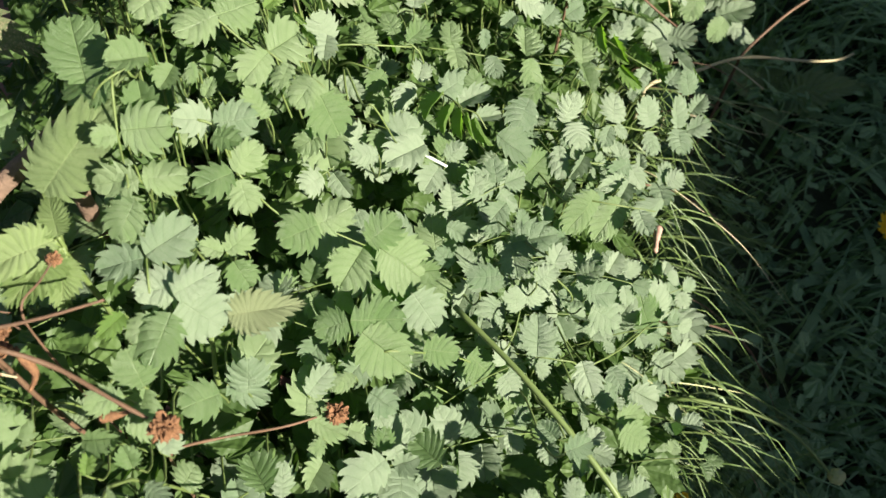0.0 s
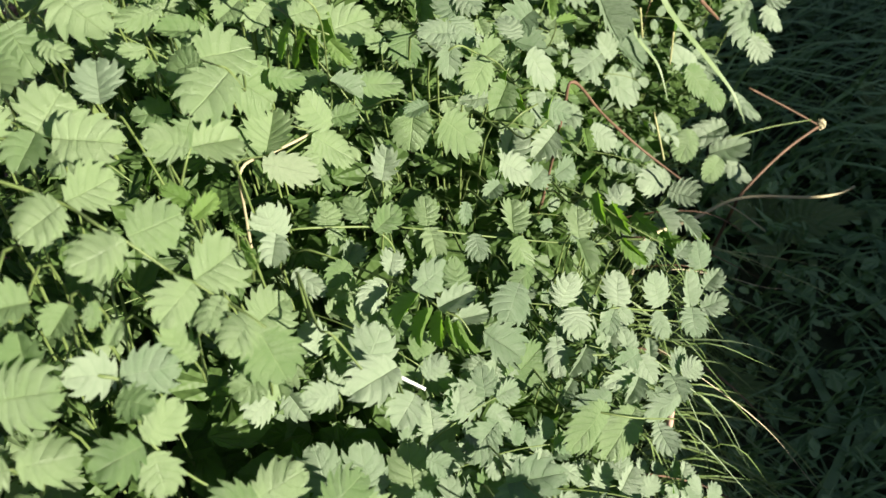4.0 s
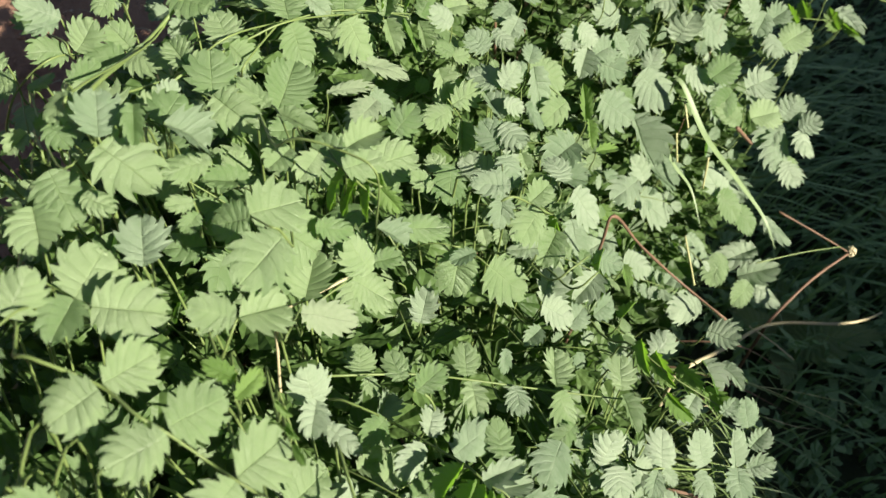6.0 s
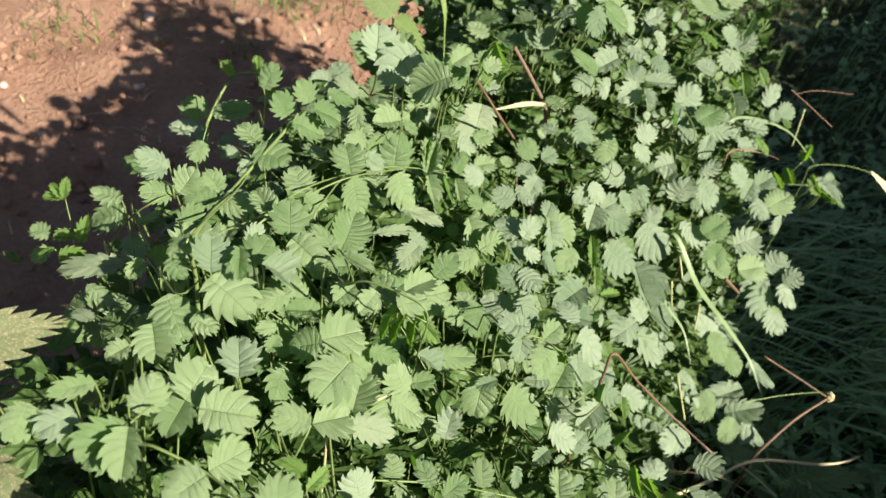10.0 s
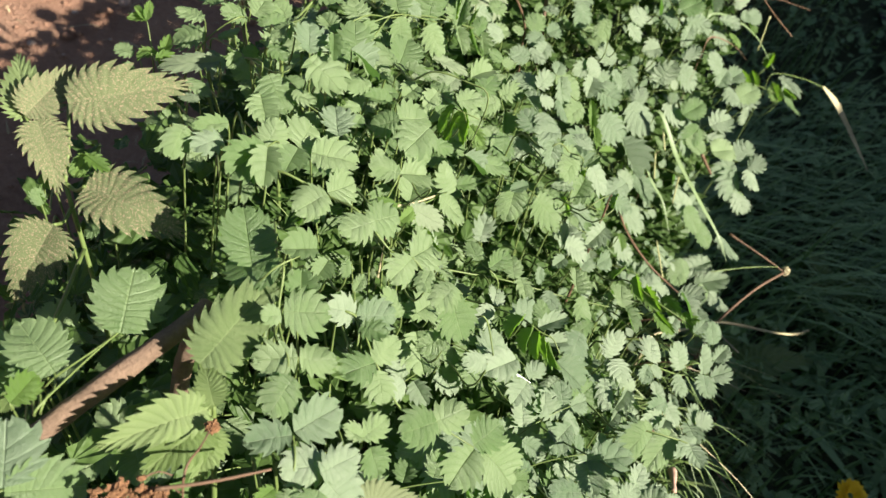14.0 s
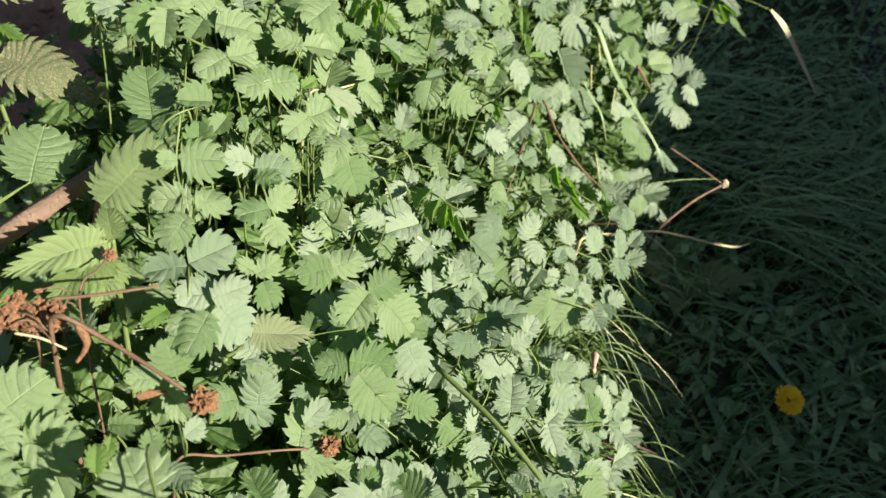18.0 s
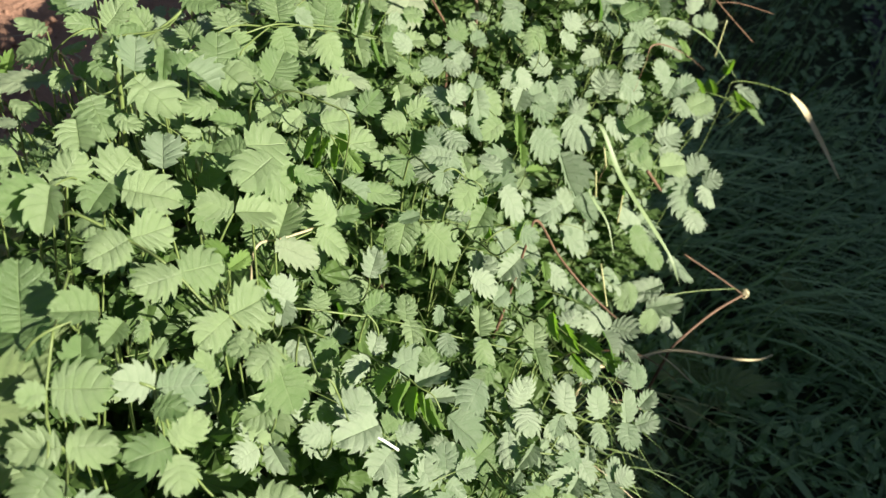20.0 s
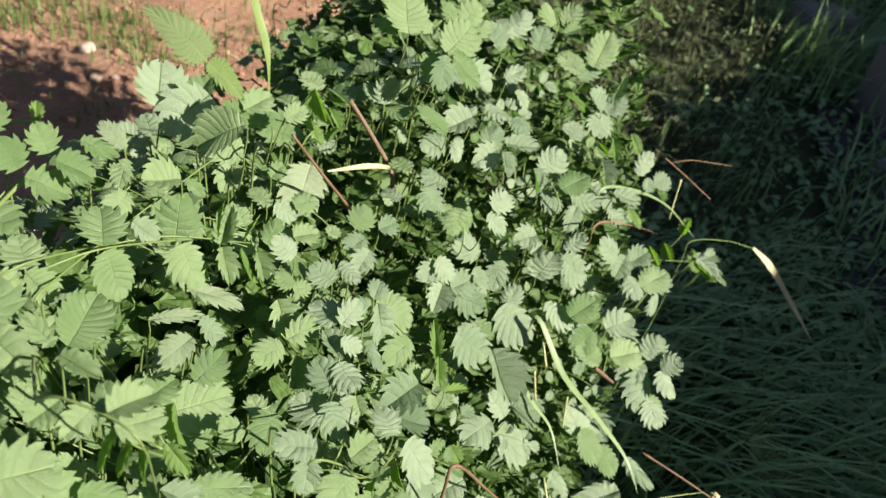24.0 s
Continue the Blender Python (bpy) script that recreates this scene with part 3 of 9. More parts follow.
frond([(-0.0541, 0.2640, 0.3523), (-0.0541, 0.2630, 0.3603)], [((-0.0541, 0.2630, 0.3603), (-0.0331, 0.2682, 0.3481), 0.58)], DUSTY_LEAVES)
frond([(-0.0449, 0.4037, 0.3455), (-0.0449, 0.4027, 0.3535)], [((-0.0449, 0.4027, 0.3535), (-0.0198, 0.4028, 0.3471), 0.47)], DUSTY_LEAVES)
frond([(-0.0331, 0.3550, 0.3660), (-0.0331, 0.3540, 0.3740)], [((-0.0331, 0.3540, 0.3740), (-0.0435, 0.3397, 0.3720), 0.81)], DUSTY_LEAVES)
frond([(-0.0380, 0.3988, 0.3335), (-0.0380, 0.3978, 0.3415)], [((-0.0380, 0.3978, 0.3415), (-0.0260, 0.3969, 0.3256), 0.47)])
frond([(-0.0501, 0.3095, 0.3983), (-0.0411, 0.2936, 0.3987), (-0.0276, 0.2859, 0.3983)], [((-0.0399, 0.3298, 0.3589), (-0.0157, 0.3443, 0.3574), 0.76), ((-0.0413, 0.2948, 0.3976), (-0.0492, 0.3061, 0.4025), 0.81), ((-0.0436, 0.3247, 0.3712), (-0.0340, 0.3360, 0.3737), 0.81)])
frond([(-0.0394, 0.2903, 0.3939), (-0.0394, 0.2893, 0.4019)], [((-0.0394, 0.2893, 0.4019), (-0.0458, 0.2821, 0.3906), 0.71), ((-0.0357, 0.2915, 0.3956), (-0.0424, 0.2865, 0.3832), 0.71), ((-0.0317, 0.2884, 0.3960), (-0.0335, 0.2834, 0.3836), 0.71), ((-0.0294, 0.2983, 0.3850), (-0.0217, 0.2914, 0.3793), 0.78)], YOUNG_LEAVES, facing=BACKLIT)
frond([(-0.0063, 0.3466, 0.3339), (-0.0063, 0.3456, 0.3419)], [((-0.0063, 0.3456, 0.3419), (-0.0116, 0.3551, 0.3460), 0.93)])
frond([(-0.0032, 0.3476, 0.3394), (-0.0032, 0.3466, 0.3474)], [((-0.0032, 0.3466, 0.3474), (-0.0033, 0.3292, 0.3417), 0.93)])
frond([(-0.0083, 0.4130, 0.3351), (-0.0083, 0.4120, 0.3431)], [((-0.0083, 0.4120, 0.3431), (-0.0005, 0.4022, 0.3295), 0.81)])
frond([(0.0217, 0.4263, 0.3419), (0.0201, 0.3986, 0.3438), (0.0209, 0.3869, 0.3355), (0.0197, 0.3687, 0.3339), (0.0133, 0.3041, 0.3816)], [((0.0191, 0.4003, 0.3431), (0.0063, 0.4114, 0.3451), 0.93), ((0.0202, 0.3980, 0.3449), (0.0275, 0.4090, 0.3500), 0.93), ((0.0209, 0.3866, 0.3364), (0.0126, 0.3977, 0.3413), 0.93), ((0.0207, 0.3895, 0.3447), (0.0306, 0.3883, 0.3408), 0.93), ((0.0196, 0.3707, 0.3331), (0.0110, 0.3846, 0.3376), 0.93), ((0.0206, 0.3811, 0.3389), (0.0298, 0.3691, 0.3361), 0.93), ((0.0182, 0.3478, 0.3529), (0.0234, 0.3341, 0.3488), 0.81), ((0.0151, 0.3009, 0.3848), (0.0011, 0.3001, 0.3869), 0.70), ((0.0132, 0.3015, 0.3800), (0.0123, 0.2936, 0.3689), 0.81)])
frond([(0.0034, 0.3945, 0.3203), (0.0034, 0.3935, 0.3283)], [((0.0034, 0.3935, 0.3283), (0.0045, 0.3777, 0.3216), 0.70)])
frond([(0.0163, 0.3009, 0.3792), (0.0235, 0.3060, 0.3706), (0.0318, 0.3057, 0.3655), (0.0535, 0.3894, 0.2708)], [((0.0275, 0.3249, 0.3496), (0.0370, 0.3340, 0.3526), 1.05), ((0.0271, 0.3037, 0.3697), (0.0196, 0.2918, 0.3638), 0.93), ((0.0342, 0.3066, 0.3630), (0.0400, 0.3074, 0.3696), 0.58), ((0.0362, 0.3084, 0.3533), (0.0304, 0.2961, 0.3459), 0.93)])
frond([(0.0529, 0.3870, 0.2663), (0.0529, 0.3860, 0.2743)], [((0.0529, 0.3860, 0.2743), (0.0565, 0.3711, 0.2692), 0.63), ((0.0360, 0.3105, 0.3574), (0.0343, 0.3069, 0.3479), 0.55)], YOUNG_LEAVES, facing=BACKLIT)
frond([(0.0580, 0.3959, 0.3082), (0.0580, 0.3949, 0.3162)], [((0.0580, 0.3949, 0.3162), (0.0423, 0.3811, 0.3127), 0.93)], GLAUCOUS_LEAVES)
frond([(0.0318, 0.3944, 0.3335), (0.0318, 0.3934, 0.3415)], [((0.0318, 0.3934, 0.3415), (0.0397, 0.3848, 0.3322), 0.47)], GLAUCOUS_LEAVES)
frond([(0.0465, 0.3814, 0.3017), (0.0465, 0.3804, 0.3097)], [((0.0465, 0.3804, 0.3097), (0.0642, 0.3811, 0.3032), 0.81)], GLAUCOUS_LEAVES)
frond([(0.0498, 0.3507, 0.3226), (0.0498, 0.3497, 0.3306)], [((0.0498, 0.3497, 0.3306), (0.0638, 0.3428, 0.3162), 0.93)], GLAUCOUS_LEAVES)
frond([(0.0624, 0.3881, 0.2608), (0.0624, 0.3871, 0.2688)], [((0.0624, 0.3871, 0.2688), (0.0687, 0.3668, 0.2607), 0.81)], GLAUCOUS_LEAVES)
frond([(0.0356, 0.4160, 0.3358), (0.0356, 0.4150, 0.3438)], [((0.0356, 0.4150, 0.3438), (0.0431, 0.4050, 0.3234), 0.58)], GLAUCOUS_LEAVES)
frond([(-0.0228, 0.2980, 0.3567), (-0.0228, 0.2970, 0.3647)], [((-0.0228, 0.2970, 0.3647), (-0.0032, 0.3043, 0.3582), 0.58)])
frond([(0.0052, 0.2958, 0.3479), (0.0052, 0.2948, 0.3559)], [((0.0052, 0.2948, 0.3559), (-0.0043, 0.2913, 0.3536), 0.58)])
frond([(-0.0108, 0.3019, 0.3514), (-0.0000, 0.2995, 0.3524)], [((-0.0000, 0.2979, 0.3541), (-0.0024, 0.2865, 0.3368), 0.87)])
frond([(0.0042, 0.2968, 0.3521), (0.0105, 0.2912, 0.3520)], [((0.0102, 0.2936, 0.3492), (0.0258, 0.2898, 0.3365), 0.93)])
frond([(-0.0517, 0.2736, 0.3497), (-0.0403, 0.2855, 0.3487), (-0.0317, 0.2898, 0.3525)], [((-0.0319, 0.2867, 0.3530), (-0.0416, 0.2902, 0.3678), 1.05), ((-0.0315, 0.2895, 0.3545), (-0.0207, 0.2925, 0.3557), 0.81), ((-0.0389, 0.2846, 0.3507), (-0.0230, 0.2841, 0.3375), 0.87)])
frond([(-0.0299, 0.2906, 0.3662), (-0.0299, 0.2896, 0.3742)], [((-0.0299, 0.2896, 0.3742), (-0.0174, 0.2900, 0.3647), 0.70)])
frond([(-0.0138, 0.2866, 0.3146), (-0.0138, 0.2856, 0.3226)], [((-0.0138, 0.2856, 0.3226), (-0.0112, 0.2929, 0.3367), 0.81)])
frond([(0.0396, 0.3204, 0.2832), (0.0396, 0.3194, 0.2912)], [((0.0396, 0.3194, 0.2912), (0.0469, 0.3365, 0.2966), 0.93)])
frond([(0.0354, 0.3027, 0.3059), (0.0354, 0.3017, 0.3139)], [((0.0354, 0.3017, 0.3139), (0.0503, 0.2996, 0.3058), 0.81)])
frond([(-0.0482, 0.2772, 0.3821), (-0.0482, 0.2762, 0.3901)], [((-0.0482, 0.2762, 0.3901), (-0.0362, 0.2799, 0.3833), 0.58)])
frond([(0.0275, 0.2974, 0.3490), (0.0275, 0.2964, 0.3570)], [((0.0275, 0.2964, 0.3570), (0.0167, 0.2929, 0.3595), 0.70)])
frond([(0.1124, 0.4981, 0.2674), (0.1124, 0.4971, 0.2754)], [((0.1124, 0.4971, 0.2754), (0.1342, 0.4868, 0.2596), 0.93)], GLAUCOUS_LEAVES)
frond([(0.1428, 0.5120, 0.2628), (0.1428, 0.5110, 0.2708)], [((0.1428, 0.5110, 0.2708), (0.1616, 0.4995, 0.2628), 0.81)], GLAUCOUS_LEAVES)
frond([(0.0831, 0.4616, 0.2784), (0.0831, 0.4606, 0.2864)], [((0.0831, 0.4606, 0.2864), (0.1040, 0.4574, 0.2728), 1.05)], GLAUCOUS_LEAVES)
frond([(0.1099, 0.4820, 0.2488), (0.1099, 0.4810, 0.2568)], [((0.1099, 0.4810, 0.2568), (0.1224, 0.4527, 0.2398), 0.81)], GLAUCOUS_LEAVES)
frond([(0.1277, 0.4848, 0.2093), (0.1277, 0.4838, 0.2173)], [((0.1277, 0.4838, 0.2173), (0.1482, 0.4757, 0.1999), 0.81)], GLAUCOUS_LEAVES)
frond([(0.1220, 0.4672, 0.1966), (0.1220, 0.4662, 0.2046)], [((0.1220, 0.4662, 0.2046), (0.1479, 0.4577, 0.1870), 0.93)], GLAUCOUS_LEAVES)
frond([(0.1053, 0.4273, 0.2507), (0.1053, 0.4263, 0.2587)], [((0.1053, 0.4263, 0.2587), (0.0883, 0.4127, 0.2548), 0.93)], GLAUCOUS_LEAVES)
frond([(0.1658, 0.5262, 0.2433), (0.1658, 0.5252, 0.2513)], [((0.1658, 0.5252, 0.2513), (0.1840, 0.5141, 0.2211), 0.70)], GLAUCOUS_LEAVES)
frond([(0.2039, 0.5313, 0.2036), (0.2104, 0.5613, 0.2109)], [((0.1812, 0.5018, 0.2630), (0.1999, 0.5097, 0.2674), 1.05), ((0.2097, 0.5599, 0.2121), (0.2240, 0.5405, 0.2066), 1.05)], GLAUCOUS_LEAVES)
frond([(0.2281, 0.5324, 0.2025), (0.2329, 0.5350, 0.2078), (0.2418, 0.5278, 0.2074)], [((0.2300, 0.5347, 0.2105), (0.2398, 0.5392, 0.2261), 1.05), ((0.2402, 0.5272, 0.2095), (0.2533, 0.5266, 0.2182), 1.16), ((0.2404, 0.5260, 0.2079), (0.2486, 0.5089, 0.1990), 0.93)], GLAUCOUS_LEAVES)
frond([(0.2266, 0.5529, 0.2103), (0.2297, 0.5317, 0.2031), (0.2326, 0.5129, 0.1917)], [((0.2306, 0.5327, 0.2072), (0.2120, 0.5227, 0.1959), 0.81), ((0.2286, 0.5297, 0.2049), (0.2252, 0.5026, 0.1884), 0.81), ((0.2316, 0.5111, 0.1934), (0.2401, 0.4939, 0.1861), 1.05)], GLAUCOUS_LEAVES)
frond([(0.1849, 0.5097, 0.1749), (0.1849, 0.5087, 0.1829)], [((0.1849, 0.5087, 0.1829), (0.2061, 0.4884, 0.1757), 0.93)], GLAUCOUS_LEAVES)
frond([(0.1827, 0.4704, 0.1901), (0.1827, 0.4694, 0.1981)], [((0.1827, 0.4694, 0.1981), (0.1649, 0.4780, 0.2176), 0.81)], GLAUCOUS_LEAVES)
frond([(0.2169, 0.4800, 0.1635), (0.2169, 0.4790, 0.1715)], [((0.2169, 0.4790, 0.1715), (0.2354, 0.4618, 0.1635), 0.52)], GLAUCOUS_LEAVES)
frond([(0.2159, 0.4685, 0.1445), (0.2159, 0.4675, 0.1525)], [((0.2159, 0.4675, 0.1525), (0.1869, 0.4598, 0.1439), 0.58)], GLAUCOUS_LEAVES)
frond([(0.2062, 0.4572, 0.1276), (0.2062, 0.4562, 0.1356)], [((0.2062, 0.4562, 0.1356), (0.2319, 0.4553, 0.1486), 0.70)], GLAUCOUS_LEAVES)
frond([(0.2144, 0.4575, 0.1272), (0.2144, 0.4565, 0.1352)], [((0.2144, 0.4565, 0.1352), (0.2067, 0.4420, 0.1228), 0.81), ((0.2156, 0.4536, 0.1355), (0.2321, 0.4336, 0.1308), 0.81)], GLAUCOUS_LEAVES)
frond([(0.1542, 0.3952, 0.1799), (0.1542, 0.3942, 0.1879)], [((0.1542, 0.3942, 0.1879), (0.1320, 0.3854, 0.1886), 0.81)], GLAUCOUS_LEAVES)
frond([(0.0933, 0.4056, 0.2278), (0.0933, 0.4046, 0.2358)], [((0.0933, 0.4046, 0.2358), (0.0762, 0.3934, 0.2344), 0.93)], GLAUCOUS_LEAVES)
frond([(0.0986, 0.3946, 0.2258), (0.0986, 0.3936, 0.2338)], [((0.0986, 0.3936, 0.2338), (0.1156, 0.3889, 0.2243), 0.81)], GLAUCOUS_LEAVES)
frond([(0.1690, 0.4759, 0.1486), (0.1690, 0.4749, 0.1566)], [((0.1690, 0.4749, 0.1566), (0.1825, 0.4619, 0.1476), 0.70)], GLAUCOUS_LEAVES)
frond([(0.0740, 0.4136, 0.2846), (0.0740, 0.4126, 0.2926)], [((0.0740, 0.4126, 0.2926), (0.0860, 0.4158, 0.2935), 0.70)], YOUNG_LEAVES)
frond([(0.0842, 0.4152, 0.2431), (0.0842, 0.4142, 0.2511)], [((0.0842, 0.4142, 0.2511), (0.0914, 0.4098, 0.2419), 0.70)], YOUNG_LEAVES)
frond([(0.0828, 0.3518, 0.2713), (0.0828, 0.3508, 0.2793)], [((0.0828, 0.3508, 0.2793), (0.0843, 0.3385, 0.2770), 0.70)], YOUNG_LEAVES)
frond([(0.0749, 0.3648, 0.2584), (0.0749, 0.3638, 0.2664)], [((0.0749, 0.3638, 0.2664), (0.0751, 0.3484, 0.2626), 0.47)], YOUNG_LEAVES)
frond([(-0.1050, 0.2064, 0.4225), (-0.0892, 0.2020, 0.4181), (-0.0777, 0.1929, 0.4211), (-0.0719, 0.1914, 0.4158), (-0.0631, 0.1886, 0.4064), (-0.0556, 0.1829, 0.4098), (-0.0478, 0.1813, 0.4002)], [((-0.0884, 0.2020, 0.4188), (-0.0794, 0.2141, 0.4137), 0.99), ((-0.0883, 0.1998, 0.4203), (-0.0988, 0.1908, 0.4187), 1.05), ((-0.0723, 0.1932, 0.4153), (-0.0611, 0.2051, 0.4095), 0.99), ((-0.0704, 0.1886, 0.4203), (-0.0826, 0.1791, 0.4215), 0.99), ((-0.0564, 0.1848, 0.4074), (-0.0463, 0.1981, 0.4038), 1.05), ((-0.0557, 0.1826, 0.4101), (-0.0640, 0.1719, 0.4077), 1.05)])
frond([(-0.0500, 0.1819, 0.4037), (-0.0409, 0.1739, 0.4074), (-0.0374, 0.1713, 0.4065)], [((-0.0493, 0.1932, 0.3685), (-0.0391, 0.2058, 0.3662), 1.05), ((-0.0406, 0.1729, 0.4088), (-0.0472, 0.1651, 0.4040), 1.05), ((-0.0400, 0.1737, 0.3998), (-0.0339, 0.1653, 0.3879), 0.99)])
frond([(-0.0849, 0.1778, 0.4024), (-0.0849, 0.1768, 0.4104)], [((-0.0849, 0.1768, 0.4104), (-0.0887, 0.1683, 0.4087), 1.05)])
frond([(-0.0921, 0.1609, 0.3996), (-0.0921, 0.1599, 0.4076)], [((-0.0921, 0.1599, 0.4076), (-0.0927, 0.1661, 0.4168), 1.16)])
frond([(-0.0718, 0.1569, 0.3979), (-0.0739, 0.1632, 0.3996)], [((-0.0736, 0.1630, 0.4006), (-0.0840, 0.1584, 0.4076), 0.93), ((-0.0731, 0.1626, 0.3999), (-0.0590, 0.1656, 0.3990), 0.93)])
frond([(-0.0459, 0.2287, 0.3535), (-0.0459, 0.2277, 0.3615)], [((-0.0459, 0.2277, 0.3615), (-0.0483, 0.2342, 0.3745), 0.93)])
frond([(-0.0444, 0.2258, 0.3631), (-0.0444, 0.2248, 0.3711)], [((-0.0444, 0.2248, 0.3711), (-0.0450, 0.2120, 0.3708), 0.81)])
frond([(-0.0779, 0.1772, 0.4049), (-0.0779, 0.1762, 0.4129)], [((-0.0779, 0.1762, 0.4129), (-0.0787, 0.1697, 0.4100), 0.70)])
frond([(-0.0747, 0.1685, 0.3987), (-0.0747, 0.1675, 0.4067)], [((-0.0747, 0.1675, 0.4067), (-0.0717, 0.1719, 0.4110), 0.70)])
frond([(-0.0403, 0.1697, 0.3773), (-0.0403, 0.1687, 0.3853)], [((-0.0403, 0.1687, 0.3853), (-0.0506, 0.1643, 0.3816), 0.81)])
frond([(-0.0491, 0.1811, 0.3993), (-0.0491, 0.1801, 0.4073)], [((-0.0491, 0.1801, 0.4073), (-0.0522, 0.1693, 0.4084), 0.70)])
frond([(-0.0618, 0.2141, 0.3949), (-0.0618, 0.2131, 0.4029)], [((-0.0618, 0.2131, 0.4029), (-0.0701, 0.2155, 0.4077), 0.70)], YOUNG_LEAVES)
frond([(-0.0607, 0.2080, 0.3959), (-0.0607, 0.2070, 0.4039)], [((-0.0607, 0.2070, 0.4039), (-0.0547, 0.2169, 0.4026), 0.58)], YOUNG_LEAVES)
frond([(-0.0509, 0.2097, 0.3931), (-0.0509, 0.2087, 0.4011)], [((-0.0509, 0.2087, 0.4011), (-0.0469, 0.2049, 0.3984), 0.63)], YOUNG_LEAVES, facing=BACKLIT)
frond([(-0.0474, 0.2040, 0.3921), (-0.0474, 0.2030, 0.4001)], [((-0.0474, 0.2030, 0.4001), (-0.0443, 0.1981, 0.3994), 0.63)], YOUNG_LEAVES, facing=BACKLIT)
frond([(-0.0440, 0.1944, 0.3995), (-0.0440, 0.1934, 0.4075)], [((-0.0440, 0.1934, 0.4075), (-0.0412, 0.1880, 0.4069), 0.63)], YOUNG_LEAVES, facing=BACKLIT)
frond([(-0.0448, 0.2581, 0.3283), (-0.0159, 0.2651, 0.3189), (0.0017, 0.2645, 0.3175), (0.0332, 0.2655, 0.3091), (0.0654, 0.2645, 0.3049), (0.0784, 0.2683, 0.2994)], [((-0.0351, 0.2623, 0.3224), (-0.0366, 0.2747, 0.3247), 1.05), ((-0.0327, 0.2586, 0.3272), (-0.0295, 0.2513, 0.3262), 0.93), ((0.0039, 0.2646, 0.3193), (0.0030, 0.2780, 0.3231), 0.87), ((0.0047, 0.2565, 0.3297), (0.0075, 0.2415, 0.3282), 0.70), ((0.0384, 0.2641, 0.3132), (0.0383, 0.2806, 0.3161), 0.87), ((0.0392, 0.2620, 0.3144), (0.0448, 0.2507, 0.3044), 0.81), ((0.0673, 0.2718, 0.2985), (0.0689, 0.2883, 0.3014), 0.87), ((0.0652, 0.2652, 0.3068), (0.0706, 0.2507, 0.3037), 0.70)])
frond([(-0.0278, 0.2449, 0.3150), (-0.0278, 0.2439, 0.3230)], [((-0.0278, 0.2439, 0.3230), (-0.0229, 0.2557, 0.3237), 0.81)])
frond([(-0.0250, 0.2411, 0.3233), (-0.0250, 0.2401, 0.3313)], [((-0.0250, 0.2401, 0.3313), (-0.0332, 0.2311, 0.3292), 0.81)])
frond([(-0.0403, 0.2494, 0.3263), (-0.0233, 0.2416, 0.3267), (-0.0105, 0.2289, 0.3365), (0.0011, 0.2194, 0.3414), (0.0084, 0.2128, 0.3418), (0.0139, 0.2099, 0.3413), (0.0177, 0.2059, 0.3369)], [((-0.0106, 0.2321, 0.3348), (-0.0077, 0.2440, 0.3360), 0.81), ((-0.0018, 0.2262, 0.3330), (0.0118, 0.2391, 0.3320), 0.70), ((-0.0124, 0.2273, 0.3394), (-0.0188, 0.2149, 0.3387), 0.70), ((0.0065, 0.2120, 0.3455), (0.0197, 0.2164, 0.3504), 0.58), ((0.0116, 0.2149, 0.3314), (0.0247, 0.2195, 0.3283), 0.58)])
frond([(0.0001, 0.2180, 0.3380), (0.0001, 0.2170, 0.3460)], [((0.0001, 0.2170, 0.3460), (-0.0082, 0.2045, 0.3468), 0.94), ((0.0047, 0.2126, 0.3443), (-0.0010, 0.1989, 0.3439), 0.78), ((0.0075, 0.2122, 0.3430), (0.0064, 0.2017, 0.3354), 0.78), ((0.0102, 0.2107, 0.3419), (0.0121, 0.2025, 0.3334), 0.63), ((0.0133, 0.2124, 0.3363), (0.0200, 0.2039, 0.3258), 0.63)], YOUNG_LEAVES, facing=BACKLIT)
frond([(0.0151, 0.2280, 0.3210), (0.0151, 0.2270, 0.3290)], [((0.0151, 0.2270, 0.3290), (0.0126, 0.2423, 0.3306), 0.81)])
frond([(-0.0449, 0.2378, 0.3234), (-0.0449, 0.2368, 0.3314)], [((-0.0449, 0.2368, 0.3314), (-0.0325, 0.2280, 0.3299), 0.58)])
frond([(-0.0240, 0.1829, 0.3811), (-0.0168, 0.1827, 0.3584)], [((-0.0174, 0.1865, 0.3494), (-0.0117, 0.2051, 0.3489), 0.93)])
frond([(-0.0070, 0.1867, 0.3469), (-0.0070, 0.1857, 0.3549)], [((-0.0070, 0.1857, 0.3549), (-0.0213, 0.1739, 0.3602), 0.81)])
frond([(-0.0225, 0.1698, 0.3644), (-0.0225, 0.1688, 0.3724)], [((-0.0225, 0.1688, 0.3724), (-0.0316, 0.1656, 0.3773), 0.81)])
frond([(0.0218, 0.1939, 0.3100), (0.0218, 0.1929, 0.3180)], [((0.0218, 0.1929, 0.3180), (0.0062, 0.1853, 0.3233), 0.81)])
frond([(0.0144, 0.1976, 0.3063), (0.0144, 0.1966, 0.3143)], [((0.0144, 0.1966, 0.3143), (0.0066, 0.1995, 0.3200), 0.70)])
frond([(0.0237, 0.2220, 0.3040), (0.0237, 0.2210, 0.3120)], [((0.0237, 0.2210, 0.3120), (0.0397, 0.2144, 0.3016), 0.81)])
frond([(0.0305, 0.2230, 0.2823), (0.0305, 0.2220, 0.2903)], [((0.0305, 0.2220, 0.2903), (0.0276, 0.2056, 0.2860), 0.93)])
frond([(0.0228, 0.2093, 0.3078), (0.0228, 0.2083, 0.3158)], [((0.0228, 0.2083, 0.3158), (0.0149, 0.2035, 0.3075), 0.70)])
